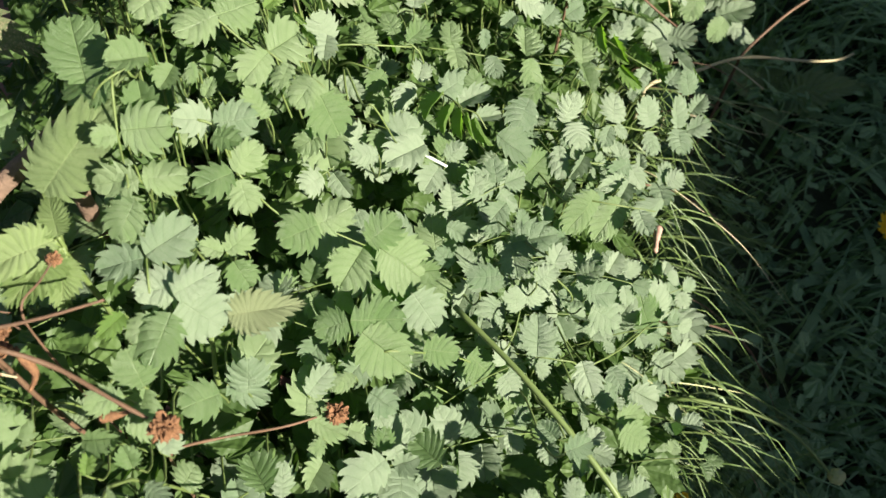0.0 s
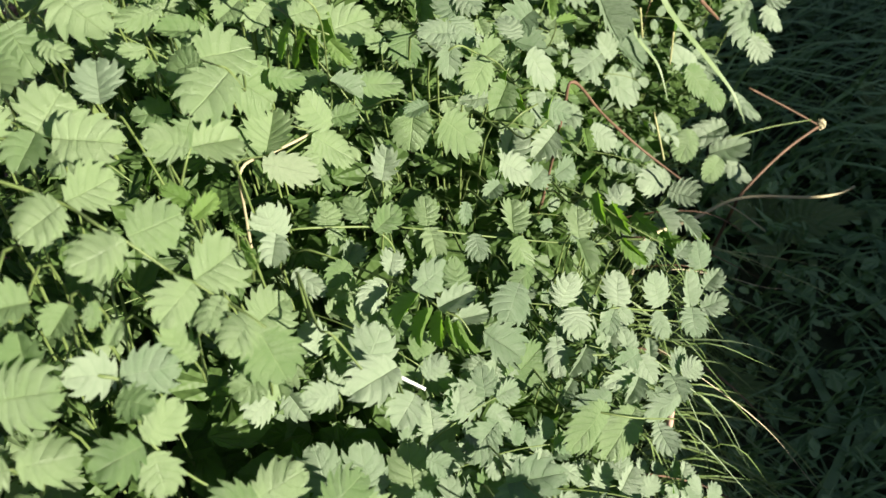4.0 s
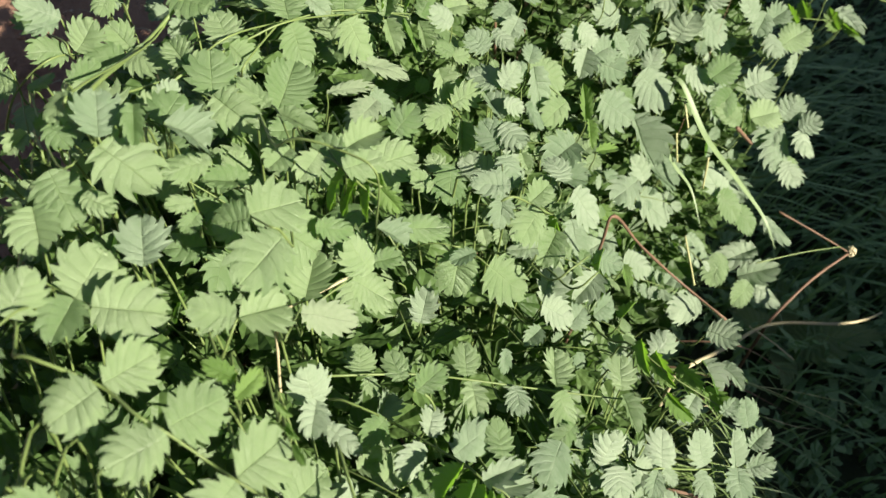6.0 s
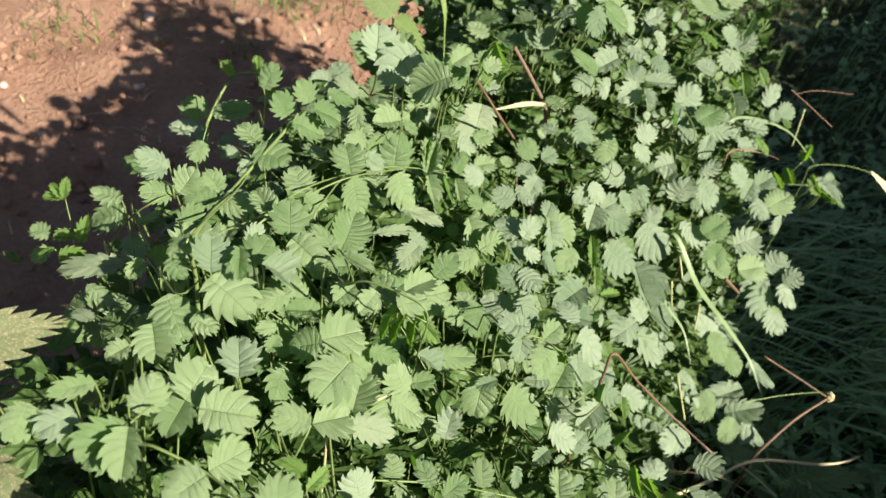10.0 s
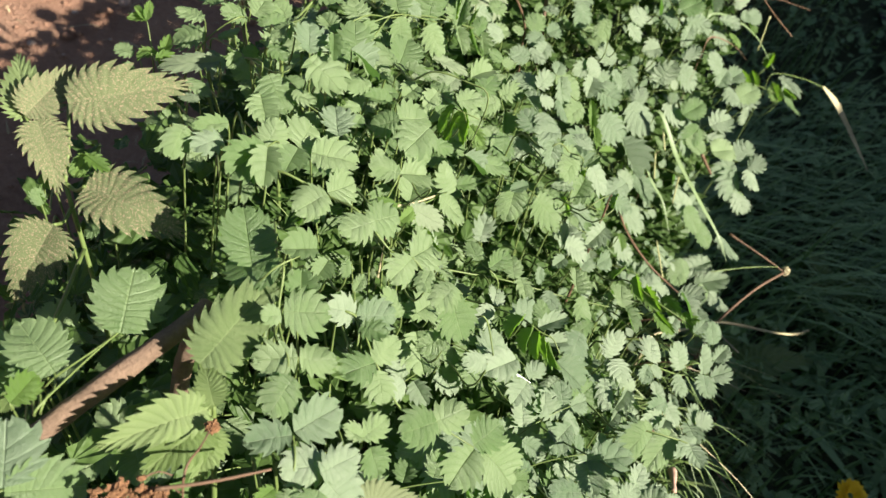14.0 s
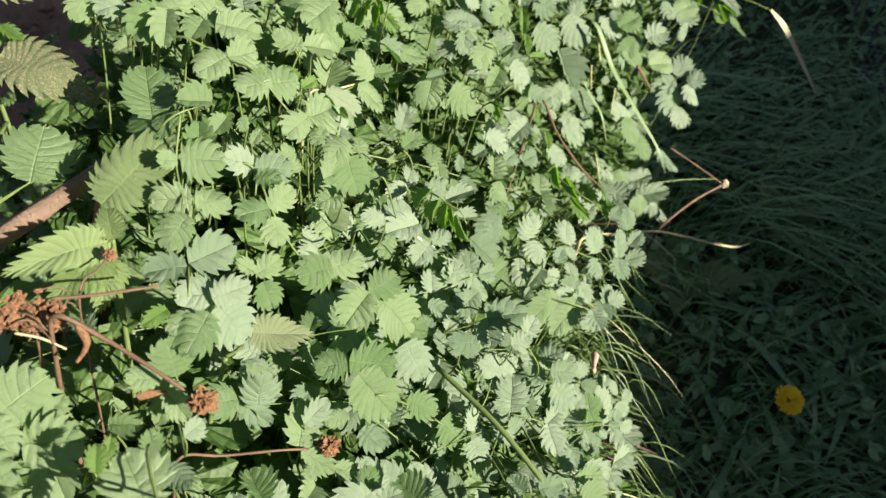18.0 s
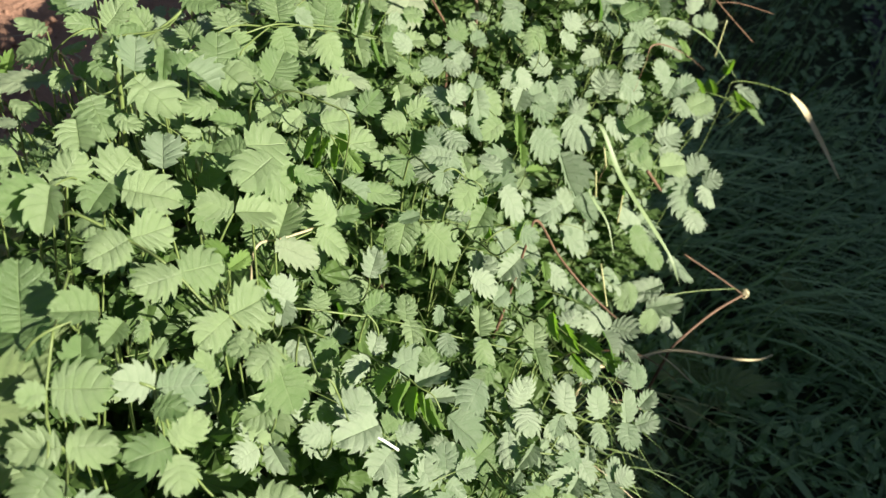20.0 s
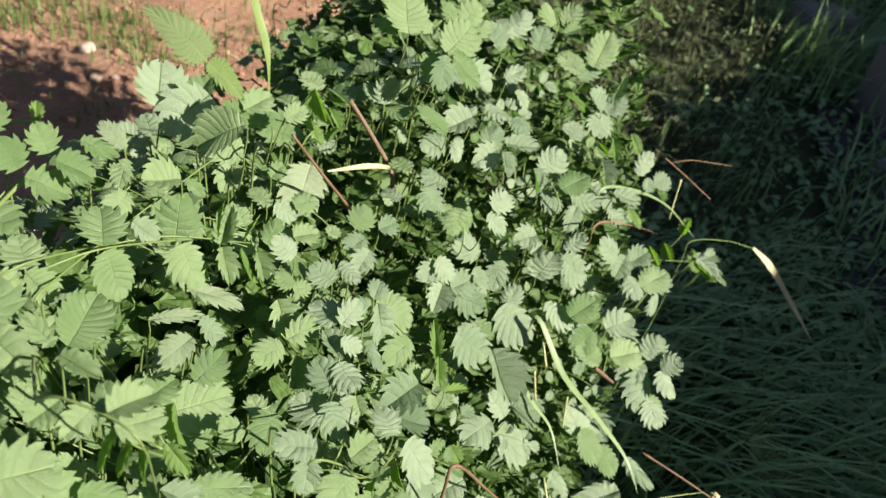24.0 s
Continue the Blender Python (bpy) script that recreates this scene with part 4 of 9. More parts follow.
frond([(0.0398, 0.2466, 0.2975), (0.0398, 0.2456, 0.3055)], [((0.0398, 0.2456, 0.3055), (0.0331, 0.2281, 0.3044), 0.87)])
frond([(0.0455, 0.2521, 0.3010), (0.0455, 0.2511, 0.3090)], [((0.0455, 0.2511, 0.3090), (0.0364, 0.2451, 0.3019), 0.81)])
frond([(0.0202, 0.2814, 0.3056), (0.0202, 0.2804, 0.3136)], [((0.0202, 0.2804, 0.3136), (0.0187, 0.2701, 0.3118), 0.70)])
frond([(0.0351, 0.2939, 0.3019), (0.0351, 0.2929, 0.3099)], [((0.0351, 0.2929, 0.3099), (0.0271, 0.2849, 0.3091), 0.81)])
frond([(0.0817, 0.2442, 0.2873), (0.1018, 0.2499, 0.2744), (0.1175, 0.2526, 0.2715), (0.1243, 0.2537, 0.2742)], [((0.0806, 0.2426, 0.2914), (0.0834, 0.2583, 0.2958), 0.87), ((0.0799, 0.2426, 0.2890), (0.0755, 0.2317, 0.2860), 0.81), ((0.0829, 0.2444, 0.2870), (0.0884, 0.2387, 0.2839), 0.70), ((0.1017, 0.2492, 0.2792), (0.0986, 0.2596, 0.2908), 0.93), ((0.1013, 0.2491, 0.2759), (0.1050, 0.2373, 0.2708), 0.81), ((0.1162, 0.2511, 0.2753), (0.1140, 0.2623, 0.2882), 0.81), ((0.1170, 0.2508, 0.2748), (0.1173, 0.2367, 0.2732), 0.93), ((0.1215, 0.2509, 0.2735), (0.1320, 0.2520, 0.2797), 0.93)])
frond([(0.1206, 0.2642, 0.2785), (0.1206, 0.2632, 0.2865)], [((0.1206, 0.2632, 0.2865), (0.1182, 0.2707, 0.2968), 0.93)])
frond([(0.1227, 0.2588, 0.2711), (0.1227, 0.2578, 0.2791)], [((0.1227, 0.2578, 0.2791), (0.1291, 0.2626, 0.2872), 0.93)])
frond([(0.0570, 0.2446, 0.2823), (0.0570, 0.2436, 0.2903)], [((0.0570, 0.2436, 0.2903), (0.0632, 0.2533, 0.3026), 0.93), ((0.0624, 0.2426, 0.2919), (0.0654, 0.2292, 0.2904), 1.05)])
frond([(0.0759, 0.2963, 0.2942), (0.0904, 0.2804, 0.2956), (0.1066, 0.2714, 0.2915), (0.1155, 0.2675, 0.2864)], [((0.0786, 0.2955, 0.2995), (0.0792, 0.2795, 0.2971), 0.55), ((0.0851, 0.2925, 0.2951), (0.0899, 0.2755, 0.2944), 0.63), ((0.1036, 0.2772, 0.2936), (0.1151, 0.2687, 0.2889), 0.78)], YOUNG_LEAVES, facing=BACKLIT)
frond([(0.0937, 0.2870, 0.2878), (0.0937, 0.2860, 0.2958)], [((0.0937, 0.2860, 0.2958), (0.1013, 0.2734, 0.2951), 0.78)], YOUNG_LEAVES, facing=BACKLIT)
frond([(0.0859, 0.2722, 0.2910), (0.0859, 0.2712, 0.2990)], [((0.0859, 0.2712, 0.2990), (0.0960, 0.2609, 0.2933), 0.63)], YOUNG_LEAVES, facing=BACKLIT)
frond([(0.1095, 0.2675, 0.2824), (0.1095, 0.2665, 0.2904)], [((0.1095, 0.2665, 0.2904), (0.1145, 0.2705, 0.2973), 0.81)], GLAUCOUS_LEAVES)
frond([(0.0996, 0.2748, 0.2844), (0.0996, 0.2738, 0.2924)], [((0.0996, 0.2738, 0.2924), (0.0925, 0.2624, 0.2886), 0.70)], GLAUCOUS_LEAVES)
frond([(0.0858, 0.2932, 0.2832), (0.0858, 0.2922, 0.2912)], [((0.0858, 0.2922, 0.2912), (0.0944, 0.3036, 0.2943), 0.93)], GLAUCOUS_LEAVES)
frond([(0.1280, 0.3347, 0.2426), (0.1280, 0.3337, 0.2506)], [((0.1280, 0.3337, 0.2506), (0.1422, 0.3249, 0.2528), 0.93)], GLAUCOUS_LEAVES)
frond([(0.1026, 0.2872, 0.2915), (0.1026, 0.2862, 0.2995)], [((0.1026, 0.2862, 0.2995), (0.1092, 0.2725, 0.2964), 0.70)], GLAUCOUS_LEAVES)
frond([(0.1233, 0.3048, 0.2611), (0.1233, 0.3038, 0.2691)], [((0.1233, 0.3038, 0.2691), (0.1307, 0.2906, 0.2724), 0.58)], GLAUCOUS_LEAVES)
frond([(0.0544, 0.2309, 0.2823), (0.0544, 0.2299, 0.2903)], [((0.0544, 0.2299, 0.2903), (0.0549, 0.2121, 0.2883), 0.58)])
frond([(0.0665, 0.2270, 0.2800), (0.0665, 0.2260, 0.2880)], [((0.0665, 0.2260, 0.2880), (0.0594, 0.2133, 0.2878), 0.58)])
frond([(0.0653, 0.2232, 0.2864), (0.0902, 0.2272, 0.2767), (0.1036, 0.2242, 0.2665)], [((0.0858, 0.2256, 0.2804), (0.0833, 0.2368, 0.2849), 0.93), ((0.0889, 0.2260, 0.2821), (0.0763, 0.2177, 0.2824), 0.70), ((0.0892, 0.2256, 0.2803), (0.0955, 0.2149, 0.2761), 0.93), ((0.0954, 0.2261, 0.2735), (0.0970, 0.2378, 0.2753), 0.58), ((0.1059, 0.2207, 0.2687), (0.1114, 0.2343, 0.2715), 0.70), ((0.1039, 0.2230, 0.2691), (0.1062, 0.2083, 0.2716), 0.93)])
frond([(0.0854, 0.2188, 0.2738), (0.0854, 0.2178, 0.2818)], [((0.0854, 0.2178, 0.2818), (0.0719, 0.2107, 0.2828), 0.58), ((0.0879, 0.2166, 0.2791), (0.0816, 0.2051, 0.2791), 0.70)])
frond([(0.1080, 0.2232, 0.2628), (0.1080, 0.2222, 0.2708)], [((0.1080, 0.2222, 0.2708), (0.1175, 0.2246, 0.2733), 1.05)])
frond([(0.1049, 0.2114, 0.2655), (0.1049, 0.2104, 0.2735)], [((0.1049, 0.2104, 0.2735), (0.0884, 0.2001, 0.2742), 0.58)])
frond([(0.0747, 0.2090, 0.2755), (0.0747, 0.2080, 0.2835)], [((0.0747, 0.2080, 0.2835), (0.0583, 0.1975, 0.2826), 0.70)])
frond([(0.0596, 0.2138, 0.2784), (0.0596, 0.2128, 0.2864)], [((0.0596, 0.2128, 0.2864), (0.0534, 0.2027, 0.2838), 0.58)])
frond([(-0.1802, 0.3257, 0.3740), (-0.1871, 0.3412, 0.3741), (-0.1905, 0.3489, 0.3863)], [((-0.1905, 0.3470, 0.3880), (-0.1964, 0.3507, 0.3936), 0.70), ((-0.1900, 0.3472, 0.3886), (-0.1889, 0.3516, 0.3968), 0.58), ((-0.1898, 0.3478, 0.3874), (-0.2001, 0.3475, 0.3881), 0.70), ((-0.1834, 0.3360, 0.3765), (-0.1934, 0.3346, 0.3767), 0.81), ((-0.1807, 0.3342, 0.3752), (-0.1775, 0.3395, 0.3869), 0.70)], YOUNG_LEAVES)
frond([(-0.1656, 0.3332, 0.3781), (-0.1574, 0.3341, 0.3914), (-0.1442, 0.3349, 0.4032), (-0.1393, 0.3477, 0.3964), (-0.1232, 0.3496, 0.3942)], [((-0.1595, 0.3376, 0.3903), (-0.1771, 0.3371, 0.3871), 0.81), ((-0.1409, 0.3446, 0.3993), (-0.1505, 0.3375, 0.4062), 0.93), ((-0.1377, 0.3443, 0.4000), (-0.1309, 0.3530, 0.4079), 1.16), ((-0.1220, 0.3466, 0.3981), (-0.1356, 0.3418, 0.3987), 0.81), ((-0.1219, 0.3539, 0.3946), (-0.1300, 0.3576, 0.4030), 0.93), ((-0.1219, 0.3456, 0.3974), (-0.1048, 0.3430, 0.4002), 0.87), ((-0.1519, 0.3295, 0.3950), (-0.1416, 0.3318, 0.4002), 0.47)])
frond([(-0.1030, 0.2709, 0.4236), (-0.1030, 0.2699, 0.4316)], [((-0.1030, 0.2699, 0.4316), (-0.1045, 0.2814, 0.4396), 1.05)])
frond([(-0.1080, 0.2608, 0.4111), (-0.1080, 0.2598, 0.4191)], [((-0.1080, 0.2598, 0.4191), (-0.0980, 0.2558, 0.4190), 0.70)])
frond([(-0.1576, 0.2897, 0.3905), (-0.1576, 0.2887, 0.3985)], [((-0.1576, 0.2887, 0.3985), (-0.1455, 0.2814, 0.3962), 0.58)])
frond([(-0.1481, 0.2705, 0.3933), (-0.1481, 0.2695, 0.4013)], [((-0.1481, 0.2695, 0.4013), (-0.1577, 0.2727, 0.4022), 0.70)], DUSTY_LEAVES)
frond([(-0.1444, 0.2967, 0.3967), (-0.1444, 0.2957, 0.4047)], [((-0.1444, 0.2957, 0.4047), (-0.1730, 0.2933, 0.4007), 0.41)], DUSTY_LEAVES)
frond([(-0.1455, 0.4206, 0.3780), (-0.1378, 0.4228, 0.4006)], [((-0.1460, 0.4170, 0.3773), (-0.1655, 0.4189, 0.3788), 0.70), ((-0.1472, 0.4132, 0.3818), (-0.1435, 0.4010, 0.3757), 0.47), ((-0.1386, 0.4085, 0.3979), (-0.1181, 0.4065, 0.4033), 0.58)])
frond([(-0.1526, 0.4276, 0.3699), (-0.1526, 0.4266, 0.3779)], [((-0.1526, 0.4266, 0.3779), (-0.1574, 0.4348, 0.3885), 1.16)])
frond([(-0.1095, 0.3934, 0.4170), (-0.1095, 0.3924, 0.4250)], [((-0.1095, 0.3924, 0.4250), (-0.1052, 0.3991, 0.4353), 0.81)])
frond([(-0.1422, 0.3516, 0.4012), (-0.1422, 0.3506, 0.4092)], [((-0.1422, 0.3506, 0.4092), (-0.1559, 0.3485, 0.4169), 0.81), ((-0.1428, 0.3488, 0.4091), (-0.1517, 0.3413, 0.4096), 0.70)])
frond([(-0.1122, 0.2841, 0.4354), (-0.1149, 0.3600, 0.3948), (-0.1067, 0.3933, 0.4001), (-0.0907, 0.3927, 0.4148)], [((-0.1132, 0.3873, 0.3977), (-0.1225, 0.3951, 0.4034), 1.05), ((-0.0985, 0.3881, 0.4143), (-0.1040, 0.3893, 0.4263), 1.05), ((-0.0895, 0.3940, 0.4186), (-0.0946, 0.3979, 0.4286), 1.05), ((-0.0959, 0.3868, 0.4126), (-0.0814, 0.3897, 0.4041), 0.93), ((-0.1124, 0.3816, 0.3991), (-0.0953, 0.3748, 0.3987), 0.93), ((-0.0867, 0.3919, 0.4174), (-0.0733, 0.3958, 0.4098), 0.93)])
frond([(-0.0981, 0.3287, 0.4038), (-0.0811, 0.3592, 0.3962), (-0.0660, 0.3734, 0.3951), (-0.0461, 0.4123, 0.3710), (-0.0323, 0.4162, 0.3692), (-0.0223, 0.4161, 0.3675)], [((-0.0857, 0.3524, 0.4001), (-0.0922, 0.3643, 0.4057), 0.93), ((-0.0853, 0.3500, 0.4009), (-0.0762, 0.3497, 0.3902), 0.93), ((-0.0673, 0.3737, 0.3953), (-0.0719, 0.3900, 0.4034), 0.93), ((-0.0677, 0.3765, 0.3912), (-0.0607, 0.3712, 0.3721), 0.93), ((-0.0498, 0.4063, 0.3749), (-0.0482, 0.4113, 0.3942), 0.93), ((-0.0485, 0.4085, 0.3710), (-0.0389, 0.3995, 0.3564), 0.93), ((-0.0327, 0.4131, 0.3700), (-0.0294, 0.4194, 0.3866), 0.58), ((-0.0320, 0.4125, 0.3687), (-0.0265, 0.3999, 0.3593), 0.58), ((-0.0175, 0.4415, 0.3495), (-0.0123, 0.4537, 0.3558), 0.70), ((-0.0180, 0.4131, 0.3680), (-0.0125, 0.4084, 0.3558), 0.70)])
frond([(-0.0336, 0.4145, 0.3634), (-0.0336, 0.4135, 0.3714)], [((-0.0336, 0.4135, 0.3714), (-0.0336, 0.4184, 0.3886), 0.39), ((-0.0238, 0.4203, 0.3667), (-0.0203, 0.4332, 0.3731), 0.47), ((-0.0237, 0.4116, 0.3705), (-0.0173, 0.4048, 0.3566), 0.47)], YOUNG_LEAVES, facing=BACKLIT)
frond([(-0.0703, 0.4190, 0.4001), (-0.0703, 0.4180, 0.4081)], [((-0.0703, 0.4180, 0.4081), (-0.0803, 0.4244, 0.4168), 0.81)], DUSTY_LEAVES)
frond([(-0.0832, 0.4102, 0.4080), (-0.0832, 0.4092, 0.4160)], [((-0.0832, 0.4092, 0.4160), (-0.0710, 0.4127, 0.4071), 0.58)])
frond([(-0.0685, 0.4145, 0.3987), (-0.0685, 0.4135, 0.4067)], [((-0.0685, 0.4135, 0.4067), (-0.0691, 0.4014, 0.4005), 0.70)])
frond([(-0.0635, 0.4460, 0.4043), (-0.0635, 0.4450, 0.4123)], [((-0.0635, 0.4450, 0.4123), (-0.0642, 0.4566, 0.4283), 1.20)], GLAUCOUS_LEAVES)
frond([(-0.0442, 0.4520, 0.4095), (-0.0442, 0.4510, 0.4175)], [((-0.0442, 0.4510, 0.4175), (-0.0602, 0.4351, 0.4076), 1.05)], GLAUCOUS_LEAVES)
frond([(-0.0299, 0.4552, 0.3805), (-0.0299, 0.4542, 0.3885)], [((-0.0299, 0.4542, 0.3885), (-0.0479, 0.4487, 0.3973), 0.93)])
frond([(-0.0145, 0.5173, 0.3533), (-0.0145, 0.5163, 0.3613)], [((-0.0145, 0.5163, 0.3613), (-0.0308, 0.5137, 0.3722), 1.16)])
frond([(-0.0311, 0.4736, 0.3837), (-0.0311, 0.4726, 0.3917)], [((-0.0311, 0.4726, 0.3917), (-0.0421, 0.4715, 0.4033), 0.70)])
frond([(-0.0479, 0.4125, 0.3934), (-0.0479, 0.4115, 0.4014)], [((-0.0479, 0.4115, 0.4014), (-0.0616, 0.4038, 0.4035), 1.05), ((-0.0474, 0.4161, 0.3980), (-0.0390, 0.4165, 0.3905), 0.58)])
frond([(-0.0190, 0.4554, 0.3541), (-0.0190, 0.4544, 0.3621)], [((-0.0190, 0.4544, 0.3621), (-0.0273, 0.4638, 0.3655), 0.93)])
frond([(-0.0170, 0.4692, 0.3436), (-0.0170, 0.4682, 0.3516)], [((-0.0170, 0.4682, 0.3516), (-0.0054, 0.4694, 0.3452), 1.05)])
frond([(-0.0211, 0.4912, 0.3444), (-0.0211, 0.4902, 0.3524)], [((-0.0211, 0.4902, 0.3524), (-0.0153, 0.4993, 0.3572), 0.93)])
frond([(0.0047, 0.5838, 0.3613), (0.0047, 0.5828, 0.3693)], [((0.0047, 0.5828, 0.3693), (-0.0114, 0.5902, 0.3655), 0.81)])
frond([(0.0141, 0.5545, 0.3555), (0.0141, 0.5535, 0.3635)], [((0.0141, 0.5535, 0.3635), (0.0029, 0.5662, 0.3687), 1.05)])
frond([(0.0027, 0.5414, 0.3485), (0.0027, 0.5404, 0.3565)], [((0.0027, 0.5404, 0.3565), (-0.0052, 0.5531, 0.3637), 0.93)])
frond([(0.0124, 0.5519, 0.3550), (0.0124, 0.5509, 0.3630)], [((0.0124, 0.5509, 0.3630), (0.0033, 0.5554, 0.3653), 0.58)], YOUNG_LEAVES)
frond([(0.0036, 0.5497, 0.3554), (0.0036, 0.5487, 0.3634)], [((0.0036, 0.5487, 0.3634), (0.0115, 0.5390, 0.3555), 0.70)], YOUNG_LEAVES)
frond([(-0.0060, 0.5393, 0.3489), (-0.0060, 0.5383, 0.3569)], [((-0.0060, 0.5383, 0.3569), (0.0017, 0.5306, 0.3499), 0.81)], YOUNG_LEAVES)
frond([(0.0276, 0.5642, 0.3611), (0.0276, 0.5632, 0.3691)], [((0.0276, 0.5632, 0.3691), (0.0138, 0.5622, 0.3662), 0.93)])
frond([(0.0282, 0.5669, 0.3693), (0.0282, 0.5659, 0.3773)], [((0.0282, 0.5659, 0.3773), (0.0129, 0.5743, 0.3742), 0.70)])
frond([(0.0327, 0.5545, 0.3594), (0.0327, 0.5535, 0.3674)], [((0.0327, 0.5535, 0.3674), (0.0351, 0.5543, 0.3848), 1.05), ((0.0312, 0.5554, 0.3675), (0.0193, 0.5568, 0.3756), 0.93)])
frond([(0.0338, 0.5597, 0.3544), (0.0338, 0.5587, 0.3624)], [((0.0338, 0.5587, 0.3624), (0.0480, 0.5519, 0.3640), 1.05), ((0.0331, 0.5571, 0.3596), (0.0259, 0.5531, 0.3590), 0.93)])
frond([(0.0436, 0.5541, 0.3467), (0.0436, 0.5531, 0.3547)], [((0.0436, 0.5531, 0.3547), (0.0473, 0.5484, 0.3465), 0.81)])
frond([(0.0481, 0.5468, 0.3866), (0.0481, 0.5458, 0.3946)], [((0.0481, 0.5458, 0.3946), (0.0373, 0.5523, 0.3917), 0.70)])
frond([(0.0691, 0.5473, 0.3497), (0.0691, 0.5463, 0.3577)], [((0.0691, 0.5463, 0.3577), (0.0522, 0.5475, 0.3732), 0.70)])
frond([(0.0716, 0.5547, 0.3409), (0.0716, 0.5537, 0.3489)], [((0.0716, 0.5537, 0.3489), (0.0557, 0.5467, 0.3447), 1.05)])
frond([(0.0519, 0.5420, 0.3261), (0.0519, 0.5410, 0.3341)], [((0.0519, 0.5410, 0.3341), (0.0414, 0.5511, 0.3355), 0.93)])
frond([(0.0723, 0.5295, 0.3265), (0.0723, 0.5285, 0.3345)], [((0.0723, 0.5285, 0.3345), (0.0580, 0.5361, 0.3382), 0.93)])
frond([(-0.0030, 0.5142, 0.3399), (-0.0030, 0.5132, 0.3479)], [((-0.0030, 0.5132, 0.3479), (-0.0078, 0.4870, 0.3338), 1.05)], DUSTY_LEAVES)
frond([(0.0233, 0.4795, 0.3277), (0.0233, 0.4785, 0.3357)], [((0.0233, 0.4785, 0.3357), (0.0292, 0.4909, 0.3424), 1.05)])
frond([(0.0357, 0.4861, 0.3237), (0.0357, 0.4851, 0.3317)], [((0.0357, 0.4851, 0.3317), (0.0456, 0.4915, 0.3340), 1.05)])
frond([(0.0160, 0.4659, 0.3317), (0.0160, 0.4649, 0.3397)], [((0.0160, 0.4649, 0.3397), (0.0086, 0.4674, 0.3430), 0.93)])
frond([(0.0283, 0.4642, 0.3346), (0.0283, 0.4632, 0.3426)], [((0.0283, 0.4632, 0.3426), (0.0191, 0.4549, 0.3395), 0.93)])
frond([(0.0146, 0.4236, 0.3379), (0.0146, 0.4226, 0.3459)], [((0.0146, 0.4226, 0.3459), (0.0044, 0.4290, 0.3518), 1.05)])
frond([(0.0310, 0.4539, 0.3353), (0.0310, 0.4529, 0.3433)], [((0.0310, 0.4529, 0.3433), (0.0252, 0.4411, 0.3378), 0.93)])
frond([(0.0177, 0.4386, 0.3389), (0.0177, 0.4376, 0.3469)], [((0.0177, 0.4376, 0.3469), (0.0267, 0.4266, 0.3450), 0.58)])
frond([(0.0339, 0.4210, 0.3337), (0.0339, 0.4200, 0.3417)], [((0.0339, 0.4200, 0.3417), (0.0372, 0.4296, 0.3462), 0.93), ((0.0325, 0.4165, 0.3437), (0.0237, 0.4100, 0.3419), 0.93)])
frond([(0.0356, 0.4259, 0.3281), (0.0356, 0.4249, 0.3361)], [((0.0356, 0.4249, 0.3361), (0.0560, 0.4246, 0.3274), 1.05)])
frond([(-0.0030, 0.4258, 0.3497), (-0.0030, 0.4248, 0.3577)], [((-0.0030, 0.4248, 0.3577), (-0.0126, 0.4260, 0.3669), 0.93)])
frond([(-0.0021, 0.4138, 0.3430), (-0.0021, 0.4128, 0.3510)], [((-0.0021, 0.4128, 0.3510), (-0.0100, 0.4135, 0.3573), 0.93), ((-0.0019, 0.4125, 0.3493), (0.0062, 0.4167, 0.3492), 0.93)])
frond([(-0.0569, 0.3877, 0.3400), (-0.0569, 0.3867, 0.3480)], [((-0.0569, 0.3867, 0.3480), (-0.0353, 0.3937, 0.3496), 0.35)], DUSTY_LEAVES)
frond([(0.0526, 0.5513, 0.3728), (0.0627, 0.5466, 0.4048), (0.0740, 0.5710, 0.3869)], [((0.0605, 0.5434, 0.4063), (0.0608, 0.5336, 0.3893), 0.81), ((0.0775, 0.5870, 0.3783), (0.0976, 0.5866, 0.3652), 1.10)], GLAUCOUS_LEAVES)
frond([(0.0977, 0.5987, 0.3435), (0.0977, 0.5977, 0.3515)], [((0.0977, 0.5977, 0.3515), (0.1108, 0.5860, 0.3493), 0.93)], GLAUCOUS_LEAVES)
frond([(0.0844, 0.5643, 0.3527), (0.0844, 0.5633, 0.3607)], [((0.0844, 0.5633, 0.3607), (0.0683, 0.5544, 0.3564), 1.05)], GLAUCOUS_LEAVES)
frond([(0.0934, 0.5644, 0.3368), (0.0934, 0.5634, 0.3448)], [((0.0934, 0.5634, 0.3448), (0.1060, 0.5725, 0.3509), 0.93)], GLAUCOUS_LEAVES)
frond([(0.1037, 0.5653, 0.3329), (0.1037, 0.5643, 0.3409)], [((0.1037, 0.5643, 0.3409), (0.0892, 0.5540, 0.3347), 0.93), ((0.1065, 0.5598, 0.3421), (0.1110, 0.5481, 0.3323), 0.81)], GLAUCOUS_LEAVES)
frond([(0.0776, 0.5520, 0.3454), (0.0776, 0.5510, 0.3534)], [((0.0776, 0.5510, 0.3534), (0.0779, 0.5440, 0.3404), 0.70)], GLAUCOUS_LEAVES)
frond([(0.1078, 0.5710, 0.3339), (0.1078, 0.5700, 0.3419)], [((0.1078, 0.5700, 0.3419), (0.1302, 0.5702, 0.3419), 0.58)], GLAUCOUS_LEAVES)
frond([(0.1329, 0.5651, 0.3207), (0.1329, 0.5641, 0.3287)], [((0.1329, 0.5641, 0.3287), (0.1482, 0.5768, 0.3381), 0.93)], GLAUCOUS_LEAVES)
